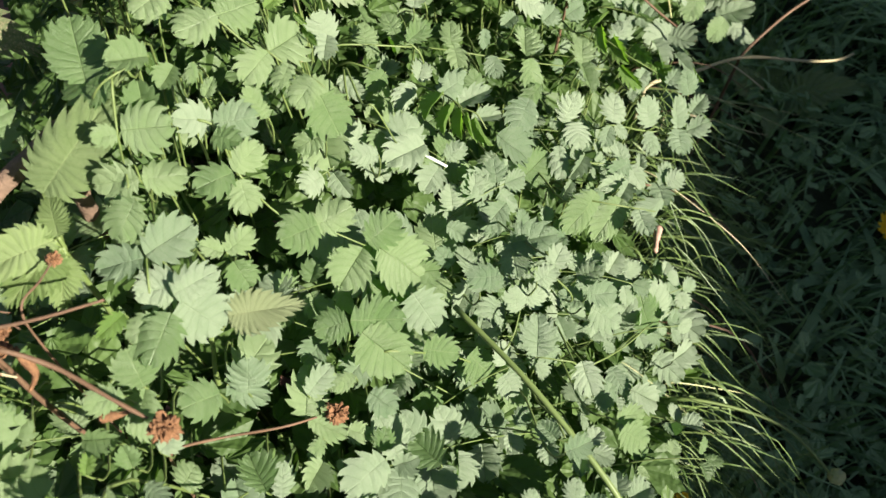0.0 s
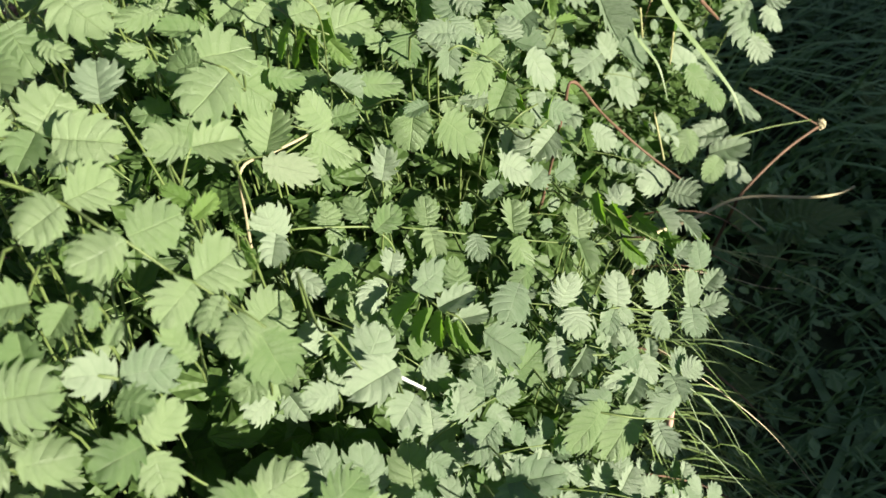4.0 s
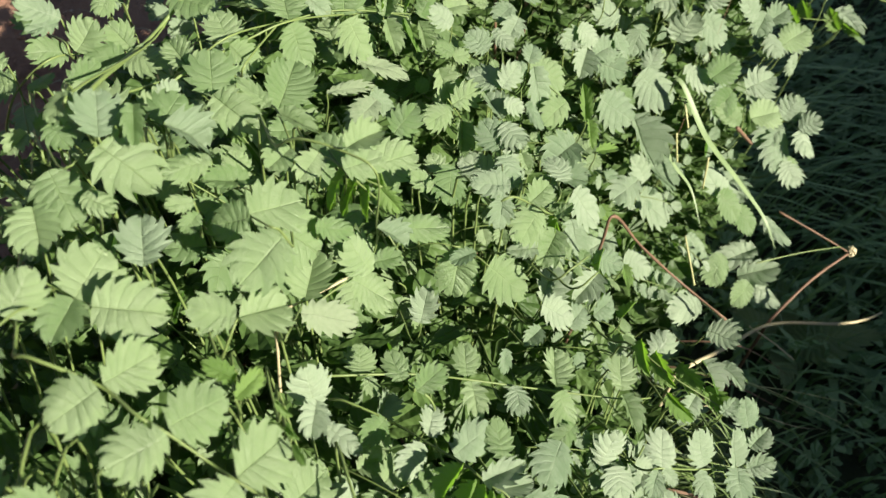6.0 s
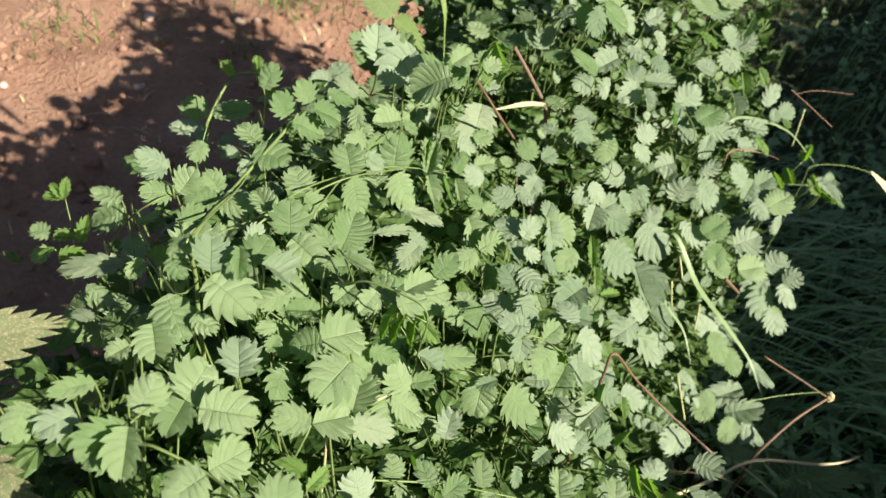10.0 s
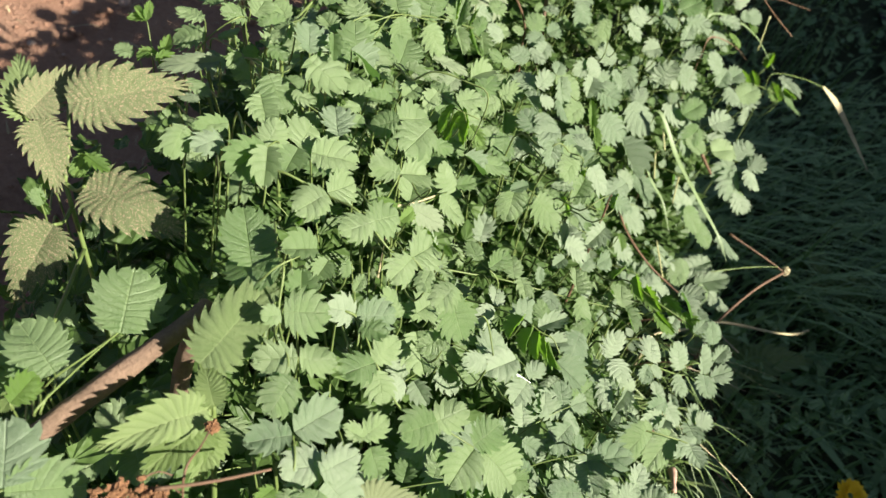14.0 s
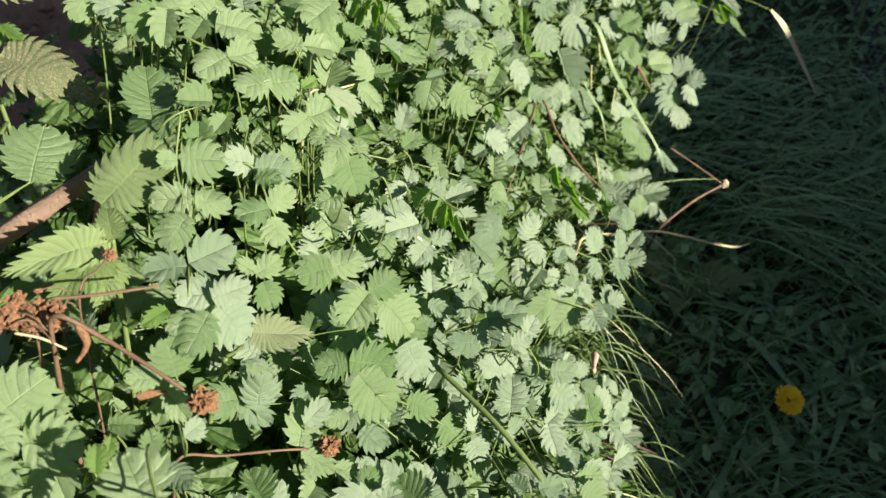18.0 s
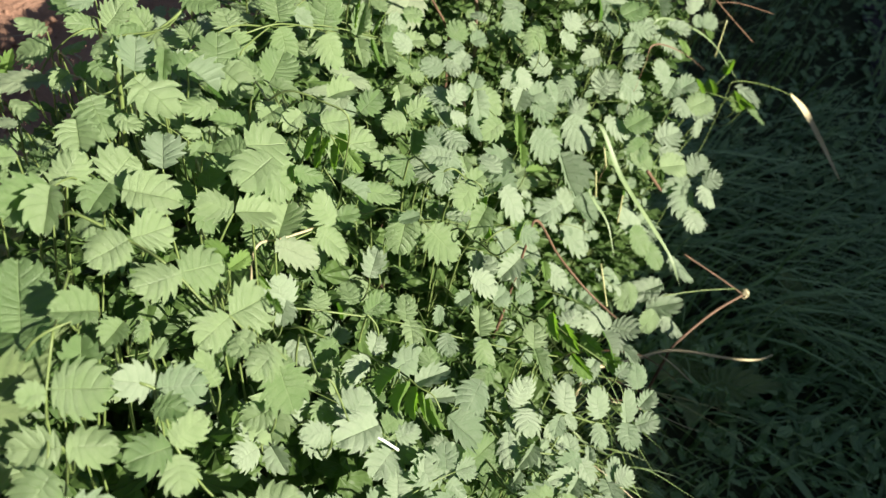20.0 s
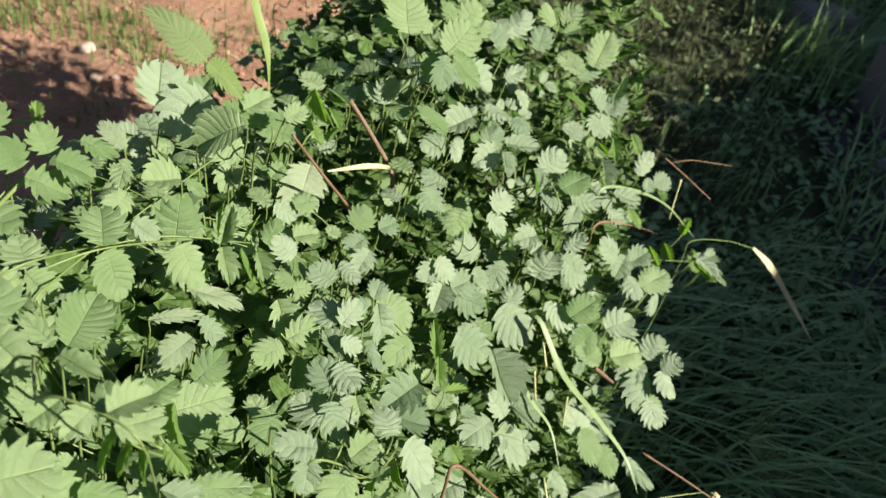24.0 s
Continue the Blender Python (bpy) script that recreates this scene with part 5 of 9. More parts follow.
frond([(0.1253, 0.5551, 0.3291), (0.1253, 0.5541, 0.3371)], [((0.1253, 0.5541, 0.3371), (0.1315, 0.5474, 0.3239), 0.81)], GLAUCOUS_LEAVES)
frond([(0.1338, 0.5521, 0.3166), (0.1338, 0.5511, 0.3246)], [((0.1338, 0.5511, 0.3246), (0.1447, 0.5390, 0.3180), 0.81)], GLAUCOUS_LEAVES)
frond([(0.1563, 0.5504, 0.3089), (0.1563, 0.5494, 0.3169)], [((0.1563, 0.5494, 0.3169), (0.1506, 0.5348, 0.3081), 0.70)], GLAUCOUS_LEAVES)
frond([(0.1520, 0.5540, 0.3126), (0.1520, 0.5530, 0.3206)], [((0.1520, 0.5530, 0.3206), (0.1728, 0.5540, 0.3175), 0.70)], GLAUCOUS_LEAVES)
frond([(0.1829, 0.5695, 0.2973), (0.1829, 0.5685, 0.3053)], [((0.1829, 0.5685, 0.3053), (0.1958, 0.5612, 0.2993), 0.93)], GLAUCOUS_LEAVES)
frond([(0.1811, 0.6328, 0.3315), (0.1811, 0.6318, 0.3395)], [((0.1811, 0.6318, 0.3395), (0.1676, 0.6338, 0.3517), 1.05)], GLAUCOUS_LEAVES)
frond([(0.1856, 0.6393, 0.3281), (0.1856, 0.6383, 0.3361)], [((0.1856, 0.6383, 0.3361), (0.1987, 0.6416, 0.3477), 0.93), ((0.1839, 0.6358, 0.3360), (0.1812, 0.6217, 0.3264), 1.16)], GLAUCOUS_LEAVES)
frond([(0.2161, 0.6208, 0.2929), (0.2161, 0.6198, 0.3009)], [((0.2161, 0.6198, 0.3009), (0.2238, 0.6282, 0.3167), 0.81)], GLAUCOUS_LEAVES)
frond([(0.2365, 0.6383, 0.2778), (0.2365, 0.6373, 0.2858)], [((0.2365, 0.6373, 0.2858), (0.2504, 0.6403, 0.2877), 1.05)], GLAUCOUS_LEAVES)
frond([(0.2201, 0.6105, 0.2981), (0.2201, 0.6095, 0.3061)], [((0.2201, 0.6095, 0.3061), (0.2177, 0.5992, 0.2999), 0.93)], GLAUCOUS_LEAVES)
frond([(0.1796, 0.5986, 0.3140), (0.1796, 0.5976, 0.3220)], [((0.1796, 0.5976, 0.3220), (0.1842, 0.5802, 0.3149), 0.70)], GLAUCOUS_LEAVES)
frond([(0.1861, 0.5767, 0.3042), (0.1861, 0.5757, 0.3122)], [((0.1861, 0.5757, 0.3122), (0.2046, 0.5725, 0.3095), 0.70)], GLAUCOUS_LEAVES)
frond([(0.1159, 0.6136, 0.3473), (0.1159, 0.6126, 0.3553)], [((0.1159, 0.6126, 0.3553), (0.1268, 0.6074, 0.3478), 0.93)], GLAUCOUS_LEAVES)
frond([(0.1081, 0.6131, 0.3552), (0.1081, 0.6121, 0.3632)], [((0.1081, 0.6121, 0.3632), (0.1202, 0.6172, 0.3708), 0.93)], GLAUCOUS_LEAVES)
frond([(0.1141, 0.5903, 0.3417), (0.1141, 0.5893, 0.3497)], [((0.1141, 0.5893, 0.3497), (0.1231, 0.5773, 0.3474), 0.93)], GLAUCOUS_LEAVES)
frond([(0.1587, 0.6342, 0.3528), (0.1587, 0.6332, 0.3608)], [((0.1587, 0.6332, 0.3608), (0.1748, 0.6414, 0.3674), 0.70)], GLAUCOUS_LEAVES)
frond([(0.1892, 0.6426, 0.3379), (0.1892, 0.6416, 0.3459)], [((0.1892, 0.6416, 0.3459), (0.1940, 0.6433, 0.3614), 0.41)], GLAUCOUS_LEAVES)
frond([(0.1920, 0.6239, 0.3173), (0.1920, 0.6229, 0.3253)], [((0.1920, 0.6229, 0.3253), (0.1933, 0.6064, 0.3165), 0.70)], YOUNG_LEAVES)
frond([(0.2082, 0.6376, 0.3150), (0.2082, 0.6366, 0.3230)], [((0.2082, 0.6366, 0.3230), (0.2153, 0.6263, 0.3136), 0.58)], YOUNG_LEAVES)
frond([(0.1512, 0.6235, 0.3451), (0.1512, 0.6225, 0.3531)], [((0.1512, 0.6225, 0.3531), (0.1679, 0.6213, 0.3440), 0.47)], YOUNG_LEAVES)
frond([(0.1983, 0.5743, 0.2954), (0.1983, 0.5733, 0.3034)], [((0.1983, 0.5733, 0.3034), (0.2045, 0.5582, 0.3001), 0.70)], YOUNG_LEAVES)
frond([(0.2377, 0.6388, 0.2749), (0.2377, 0.6378, 0.2829)], [((0.2377, 0.6378, 0.2829), (0.2497, 0.6338, 0.2712), 0.70)], YOUNG_LEAVES)
frond([(0.1306, 0.5277, 0.3006), (0.1306, 0.5267, 0.3086)], [((0.1306, 0.5267, 0.3086), (0.1168, 0.5215, 0.3066), 1.05)], GLAUCOUS_LEAVES)
frond([(0.0947, 0.5069, 0.2952), (0.0947, 0.5059, 0.3032)], [((0.0947, 0.5059, 0.3032), (0.0808, 0.5128, 0.3129), 1.16)], GLAUCOUS_LEAVES)
frond([(0.0926, 0.5005, 0.2934), (0.0926, 0.4995, 0.3014)], [((0.0926, 0.4995, 0.3014), (0.1028, 0.4914, 0.2874), 0.81)], GLAUCOUS_LEAVES)
frond([(0.1340, 0.5164, 0.2778), (0.1340, 0.5154, 0.2858)], [((0.1340, 0.5154, 0.2858), (0.1417, 0.5175, 0.3066), 0.93)], GLAUCOUS_LEAVES)
frond([(0.1488, 0.5259, 0.2875), (0.1488, 0.5249, 0.2955)], [((0.1488, 0.5249, 0.2955), (0.1674, 0.5197, 0.2830), 0.93)], GLAUCOUS_LEAVES)
frond([(0.1461, 0.5198, 0.2994), (0.1461, 0.5188, 0.3074)], [((0.1461, 0.5188, 0.3074), (0.1590, 0.5209, 0.3165), 0.81)], GLAUCOUS_LEAVES)
frond([(0.2099, 0.5708, 0.2536), (0.2099, 0.5698, 0.2616)], [((0.2099, 0.5698, 0.2616), (0.2253, 0.5781, 0.2680), 1.05)], GLAUCOUS_LEAVES)
frond([(0.1954, 0.5452, 0.2789), (0.1954, 0.5442, 0.2869)], [((0.1954, 0.5442, 0.2869), (0.1874, 0.5308, 0.2789), 0.93)], GLAUCOUS_LEAVES)
frond([(0.2015, 0.5436, 0.2657), (0.2015, 0.5426, 0.2737)], [((0.2015, 0.5426, 0.2737), (0.2050, 0.5242, 0.2683), 0.81)], GLAUCOUS_LEAVES)
frond([(0.2318, 0.5846, 0.2302), (0.2318, 0.5836, 0.2382)], [((0.2318, 0.5836, 0.2382), (0.2525, 0.5805, 0.2405), 0.93)], GLAUCOUS_LEAVES)
frond([(0.2302, 0.5579, 0.2401), (0.2302, 0.5569, 0.2481)], [((0.2302, 0.5569, 0.2481), (0.2339, 0.5516, 0.2320), 0.70)], GLAUCOUS_LEAVES)
frond([(0.1174, 0.5014, 0.2662), (0.1174, 0.5004, 0.2742)], [((0.1174, 0.5004, 0.2742), (0.1230, 0.5086, 0.2857), 0.93)], GLAUCOUS_LEAVES)
frond([(0.0801, 0.4868, 0.2877), (0.0801, 0.4858, 0.2957)], [((0.0801, 0.4858, 0.2957), (0.0950, 0.4950, 0.2995), 0.93), ((0.0828, 0.4857, 0.2913), (0.1010, 0.4850, 0.2844), 1.05)], GLAUCOUS_LEAVES)
frond([(0.0723, 0.4725, 0.3022), (0.0723, 0.4715, 0.3102)], [((0.0723, 0.4715, 0.3102), (0.0674, 0.4555, 0.3031), 0.93)], GLAUCOUS_LEAVES)
frond([(0.2649, 0.5939, 0.2511), (0.2649, 0.5929, 0.2591)], [((0.2649, 0.5929, 0.2591), (0.2804, 0.5710, 0.2539), 0.47)], GLAUCOUS_LEAVES)
frond([(0.2711, 0.5886, 0.2425), (0.2711, 0.5876, 0.2505)], [((0.2711, 0.5876, 0.2505), (0.2785, 0.5743, 0.2508), 0.55)], YOUNG_LEAVES, facing=BACKLIT)
frond([(0.0695, 0.4304, 0.2901), (0.0695, 0.4294, 0.2981)], [((0.0695, 0.4294, 0.2981), (0.0673, 0.4408, 0.3137), 0.47), ((0.0703, 0.4269, 0.3008), (0.0718, 0.4112, 0.2961), 0.58)], YOUNG_LEAVES)
frond([(-0.1607, 0.1173, 0.4021), (-0.1609, 0.1236, 0.3989), (-0.1633, 0.1306, 0.3970)], [((-0.1626, 0.1291, 0.3985), (-0.1776, 0.1434, 0.4059), 0.99)])
frond([(-0.1607, 0.1173, 0.4021), (-0.1504, 0.1519, 0.3919), (-0.1417, 0.1551, 0.3932)], [((-0.1488, 0.1489, 0.3954), (-0.1486, 0.1708, 0.4058), 1.20)])
frond([(-0.1702, 0.1159, 0.3936), (-0.1702, 0.1149, 0.4016)], [((-0.1702, 0.1149, 0.4016), (-0.1657, 0.1261, 0.4025), 0.93)], YOUNG_LEAVES)
frond([(-0.1693, 0.0841, 0.4001), (-0.1622, 0.0883, 0.4013), (-0.1603, 0.0889, 0.4015)], [((-0.1617, 0.0871, 0.4019), (-0.1416, 0.0930, 0.3985), 0.99), ((-0.1622, 0.0878, 0.4029), (-0.1666, 0.1063, 0.4094), 1.20), ((-0.1612, 0.0828, 0.4041), (-0.1561, 0.0720, 0.3965), 1.16)])
frond([(-0.1091, 0.1677, 0.4060), (-0.1091, 0.1667, 0.4140)], [((-0.1091, 0.1667, 0.4140), (-0.1148, 0.1858, 0.4251), 0.93)])
frond([(-0.0998, 0.1618, 0.4215), (-0.0888, 0.1718, 0.4209)], [((-0.0887, 0.1707, 0.4217), (-0.0996, 0.1655, 0.4262), 0.93)])
frond([(-0.0965, 0.1523, 0.4033), (-0.0965, 0.1513, 0.4113)], [((-0.0965, 0.1513, 0.4113), (-0.0811, 0.1540, 0.4109), 1.05)])
frond([(-0.0901, 0.1378, 0.3995), (-0.0901, 0.1368, 0.4075)], [((-0.0901, 0.1368, 0.4075), (-0.1050, 0.1350, 0.4053), 0.93), ((-0.0897, 0.1378, 0.4059), (-0.0776, 0.1426, 0.4008), 0.93)])
frond([(-0.0907, 0.1317, 0.3973), (-0.0907, 0.1307, 0.4053)], [((-0.0907, 0.1307, 0.4053), (-0.0971, 0.1197, 0.3991), 0.93)])
frond([(-0.0870, 0.1092, 0.3934), (-0.0890, 0.1184, 0.3940)], [((-0.0889, 0.1162, 0.3959), (-0.1034, 0.1126, 0.3947), 0.81), ((-0.0884, 0.1171, 0.3960), (-0.0750, 0.1287, 0.3956), 0.93)])
frond([(-0.0782, 0.1103, 0.3837), (-0.0782, 0.1093, 0.3917)], [((-0.0782, 0.1093, 0.3917), (-0.0918, 0.1062, 0.3915), 1.05), ((-0.0791, 0.1054, 0.3934), (-0.0664, 0.1147, 0.3921), 0.70), ((-0.0776, 0.1043, 0.3913), (-0.0655, 0.0993, 0.3800), 1.05)])
frond([(-0.0836, 0.0996, 0.3844), (-0.0836, 0.0986, 0.3924)], [((-0.0836, 0.0986, 0.3924), (-0.0905, 0.0911, 0.3926), 0.93), ((-0.0789, 0.0993, 0.3937), (-0.0839, 0.0834, 0.3903), 0.93)])
frond([(-0.0769, 0.1613, 0.4030), (-0.0719, 0.1603, 0.3995), (-0.0649, 0.1476, 0.3939), (-0.0543, 0.1428, 0.3758), (-0.0427, 0.1408, 0.3722), (-0.0266, 0.1378, 0.3634)], [((-0.0716, 0.1555, 0.4030), (-0.0618, 0.1518, 0.4042), 0.93), ((-0.0656, 0.1459, 0.3967), (-0.0768, 0.1383, 0.3977), 1.05), ((-0.0661, 0.1476, 0.3952), (-0.0574, 0.1569, 0.3974), 0.93), ((-0.0643, 0.1458, 0.3926), (-0.0609, 0.1361, 0.3867), 1.05), ((-0.0417, 0.1398, 0.3743), (-0.0541, 0.1326, 0.3752), 1.05), ((-0.0428, 0.1401, 0.3732), (-0.0298, 0.1479, 0.3733), 0.93), ((-0.0271, 0.1354, 0.3663), (-0.0356, 0.1226, 0.3601), 1.05), ((-0.0261, 0.1402, 0.3612), (-0.0147, 0.1498, 0.3636), 0.93), ((-0.0226, 0.1405, 0.3579), (-0.0055, 0.1347, 0.3429), 1.05)])
frond([(-0.0673, 0.1242, 0.3781), (-0.0673, 0.1232, 0.3861)], [((-0.0673, 0.1232, 0.3861), (-0.0593, 0.1312, 0.3872), 0.93), ((-0.0673, 0.1212, 0.3896), (-0.0736, 0.1214, 0.3950), 0.81), ((-0.0644, 0.1195, 0.3873), (-0.0597, 0.1137, 0.3783), 0.93)])
frond([(-0.0478, 0.1985, 0.3436), (-0.0478, 0.1975, 0.3516)], [((-0.0478, 0.1975, 0.3516), (-0.0428, 0.1795, 0.3456), 1.05)])
frond([(-0.0573, 0.1703, 0.3856), (-0.0573, 0.1693, 0.3936)], [((-0.0573, 0.1693, 0.3936), (-0.0650, 0.1762, 0.4012), 0.81)])
frond([(-0.0413, 0.2124, 0.3462), (-0.0413, 0.2114, 0.3542)], [((-0.0413, 0.2114, 0.3542), (-0.0541, 0.2034, 0.3551), 0.70)])
frond([(-0.0238, 0.2355, 0.3099), (-0.0238, 0.2345, 0.3179)], [((-0.0238, 0.2345, 0.3179), (-0.0355, 0.2351, 0.3254), 0.81)])
frond([(-0.0329, 0.1120, 0.3419), (-0.0323, 0.1181, 0.3453)], [((-0.0329, 0.1165, 0.3472), (-0.0453, 0.1135, 0.3448), 1.05), ((-0.0321, 0.1167, 0.3479), (-0.0133, 0.1197, 0.3422), 1.05), ((-0.0285, 0.1138, 0.3439), (-0.0131, 0.1062, 0.3284), 0.99)])
frond([(-0.0014, 0.1795, 0.3428), (-0.0014, 0.1785, 0.3508)], [((-0.0014, 0.1785, 0.3508), (-0.0079, 0.1688, 0.3470), 1.05)])
frond([(0.0008, 0.1912, 0.3322), (0.0008, 0.1902, 0.3402)], [((0.0008, 0.1902, 0.3402), (0.0095, 0.1950, 0.3413), 0.93)])
frond([(-0.0107, 0.1277, 0.3409), (-0.0107, 0.1267, 0.3489)], [((-0.0107, 0.1267, 0.3489), (-0.0020, 0.1189, 0.3345), 1.05)])
frond([(0.0143, 0.2205, 0.2866), (0.0343, 0.2127, 0.2857), (0.0477, 0.2063, 0.2797)], [((0.0342, 0.2130, 0.2864), (0.0503, 0.2255, 0.2911), 0.93), ((0.0263, 0.1843, 0.3147), (0.0147, 0.1709, 0.3107), 0.81)])
frond([(0.0661, 0.1939, 0.3009), (0.0661, 0.1929, 0.3089)], [((0.0661, 0.1929, 0.3089), (0.0537, 0.1755, 0.3024), 0.70)])
frond([(0.0776, 0.1931, 0.2969), (0.0776, 0.1921, 0.3049)], [((0.0776, 0.1921, 0.3049), (0.0649, 0.1747, 0.2983), 0.70)])
frond([(0.0216, 0.1432, 0.3226), (0.0216, 0.1422, 0.3306)], [((0.0216, 0.1422, 0.3306), (0.0083, 0.1402, 0.3332), 0.81)])
frond([(-0.1476, 0.0629, 0.3782), (-0.1476, 0.0619, 0.3862)], [((-0.1476, 0.0619, 0.3862), (-0.1459, 0.0777, 0.3951), 1.10)])
frond([(-0.1388, 0.0589, 0.3880), (-0.1324, 0.0592, 0.3899)], [((-0.1315, 0.0574, 0.3925), (-0.1186, 0.0697, 0.3975), 1.05), ((-0.1307, 0.0545, 0.3951), (-0.1219, 0.0459, 0.3935), 0.81)])
frond([(-0.1233, 0.0541, 0.3783), (-0.1233, 0.0531, 0.3863)], [((-0.1233, 0.0531, 0.3863), (-0.1051, 0.0540, 0.3877), 1.10)])
frond([(-0.0746, 0.0571, 0.3290), (-0.0804, 0.0201, 0.4145)], [((-0.0825, 0.0299, 0.3976), (-0.0925, 0.0459, 0.4003), 1.10), ((-0.0807, 0.0214, 0.4122), (-0.0822, 0.0148, 0.4031), 1.05)])
frond([(-0.1562, 0.0499, 0.3801), (-0.1186, 0.0127, 0.4151), (-0.1111, 0.0029, 0.4116)], [((-0.1448, 0.0408, 0.3895), (-0.1188, 0.0366, 0.3937), 0.93), ((-0.1467, 0.0318, 0.4030), (-0.1319, 0.0227, 0.4026), 0.81), ((-0.1172, 0.0101, 0.4190), (-0.1255, -0.0008, 0.4162), 1.05), ((-0.1174, 0.0128, 0.4143), (-0.0973, 0.0153, 0.4070), 0.93), ((-0.1099, 0.0024, 0.4098), (-0.0950, 0.0015, 0.3961), 1.05), ((-0.1096, 0.0001, 0.4128), (-0.1147, -0.0079, 0.4055), 1.05)])
frond([(-0.0887, 0.0759, 0.3838), (-0.0887, 0.0749, 0.3918)], [((-0.0887, 0.0749, 0.3918), (-0.0992, 0.0715, 0.3946), 0.93), ((-0.0875, 0.0726, 0.3891), (-0.0801, 0.0669, 0.3817), 0.70)])
frond([(-0.0809, 0.0640, 0.3701), (-0.0809, 0.0630, 0.3781)], [((-0.0809, 0.0630, 0.3781), (-0.0757, 0.0688, 0.3787), 1.05)])
frond([(-0.0969, 0.0380, 0.3942), (-0.0969, 0.0370, 0.4022)], [((-0.0969, 0.0370, 0.4022), (-0.0984, 0.0455, 0.4039), 0.93)], YOUNG_LEAVES)
frond([(-0.0896, 0.0142, 0.3799), (-0.0896, 0.0132, 0.3879)], [((-0.0896, 0.0132, 0.3879), (-0.0892, 0.0201, 0.3970), 0.70)])
frond([(-0.0824, 0.0122, 0.3763), (-0.0824, 0.0112, 0.3843)], [((-0.0824, 0.0112, 0.3843), (-0.0715, 0.0175, 0.3897), 0.93)])
frond([(-0.0833, 0.0554, 0.3694), (-0.0833, 0.0544, 0.3774)], [((-0.0833, 0.0544, 0.3774), (-0.0756, 0.0459, 0.3779), 0.81)])
frond([(-0.0630, 0.0891, 0.3472), (-0.0630, 0.0881, 0.3552)], [((-0.0630, 0.0881, 0.3552), (-0.0611, 0.0953, 0.3690), 0.93)])
frond([(-0.0477, 0.0881, 0.3242), (-0.0477, 0.0871, 0.3322)], [((-0.0477, 0.0871, 0.3322), (-0.0471, 0.1039, 0.3400), 0.81), ((-0.0468, 0.0865, 0.3318), (-0.0339, 0.0824, 0.3237), 0.70)])
frond([(-0.0464, 0.0938, 0.3316), (-0.0464, 0.0928, 0.3396)], [((-0.0464, 0.0928, 0.3396), (-0.0378, 0.1021, 0.3431), 0.81)])
frond([(-0.0650, 0.0538, 0.3240), (-0.0650, 0.0528, 0.3320)], [((-0.0650, 0.0528, 0.3320), (-0.0673, 0.0637, 0.3419), 1.05), ((-0.0621, 0.0551, 0.3302), (-0.0571, 0.0468, 0.3263), 0.70)])
frond([(-0.0733, 0.0220, 0.4151), (-0.0629, 0.0613, 0.3357), (-0.0524, 0.0586, 0.3371)], [((-0.0524, 0.0582, 0.3386), (-0.0525, 0.0698, 0.3418), 0.81), ((-0.0534, 0.0574, 0.3379), (-0.0535, 0.0508, 0.3302), 0.81)])
frond([(-0.0734, 0.0334, 0.3554), (-0.0734, 0.0324, 0.3634)], [((-0.0734, 0.0324, 0.3634), (-0.0668, 0.0255, 0.3537), 1.05)])
frond([(-0.0603, 0.0305, 0.3475), (-0.0603, 0.0295, 0.3555)], [((-0.0603, 0.0295, 0.3555), (-0.0753, 0.0176, 0.3613), 0.58)])
frond([(-0.0493, 0.0405, 0.3174), (-0.0493, 0.0395, 0.3254)], [((-0.0493, 0.0395, 0.3254), (-0.0321, 0.0485, 0.3285), 0.81)])
frond([(-0.0200, 0.0748, 0.3186), (-0.0200, 0.0738, 0.3266)], [((-0.0200, 0.0738, 0.3266), (-0.0333, 0.0610, 0.3271), 0.93), ((-0.0169, 0.0724, 0.3230), (-0.0080, 0.0740, 0.3275), 0.93)])
frond([(-0.0304, 0.0563, 0.3177), (-0.0304, 0.0553, 0.3257)], [((-0.0304, 0.0553, 0.3257), (-0.0178, 0.0581, 0.3222), 0.81)])
frond([(-0.0319, 0.0406, 0.3173), (-0.0319, 0.0396, 0.3253)], [((-0.0319, 0.0396, 0.3253), (-0.0144, 0.0446, 0.3219), 0.70)])
frond([(-0.0169, 0.1104, 0.3348), (0.0039, 0.1172, 0.3115), (0.0216, 0.1184, 0.2869), (0.0273, 0.1146, 0.2714)], [((-0.0072, 0.1148, 0.3259), (0.0077, 0.1144, 0.3204), 0.81), ((0.0103, 0.1206, 0.3052), (0.0203, 0.1140, 0.2951), 1.05), ((0.0228, 0.1203, 0.2816), (0.0190, 0.1073, 0.2606), 0.81), ((0.0273, 0.1158, 0.2694), (0.0366, 0.1034, 0.2535), 1.05), ((0.0213, 0.1175, 0.2883), (0.0370, 0.1108, 0.2781), 0.81)])
frond([(0.0057, 0.0869, 0.2747), (0.0057, 0.0859, 0.2827)], [((0.0057, 0.0859, 0.2827), (-0.0038, 0.0763, 0.2831), 0.81)])
frond([(0.0231, 0.1080, 0.2262), (0.0231, 0.1070, 0.2342)], [((0.0231, 0.1070, 0.2342), (0.0388, 0.1007, 0.2428), 0.70)])
frond([(0.0255, 0.1041, 0.2280), (0.0255, 0.1031, 0.2360)], [((0.0255, 0.1031, 0.2360), (0.0222, 0.0902, 0.2331), 0.81)], YOUNG_LEAVES)
frond([(-0.0408, 0.0799, 0.3259), (-0.0408, 0.0789, 0.3339)], [((-0.0408, 0.0789, 0.3339), (-0.0450, 0.0709, 0.3334), 0.70)])
frond([(-0.0091, 0.1085, 0.2894), (-0.0091, 0.1075, 0.2974)], [((-0.0091, 0.1075, 0.2974), (-0.0021, 0.0982, 0.2848), 0.81)])
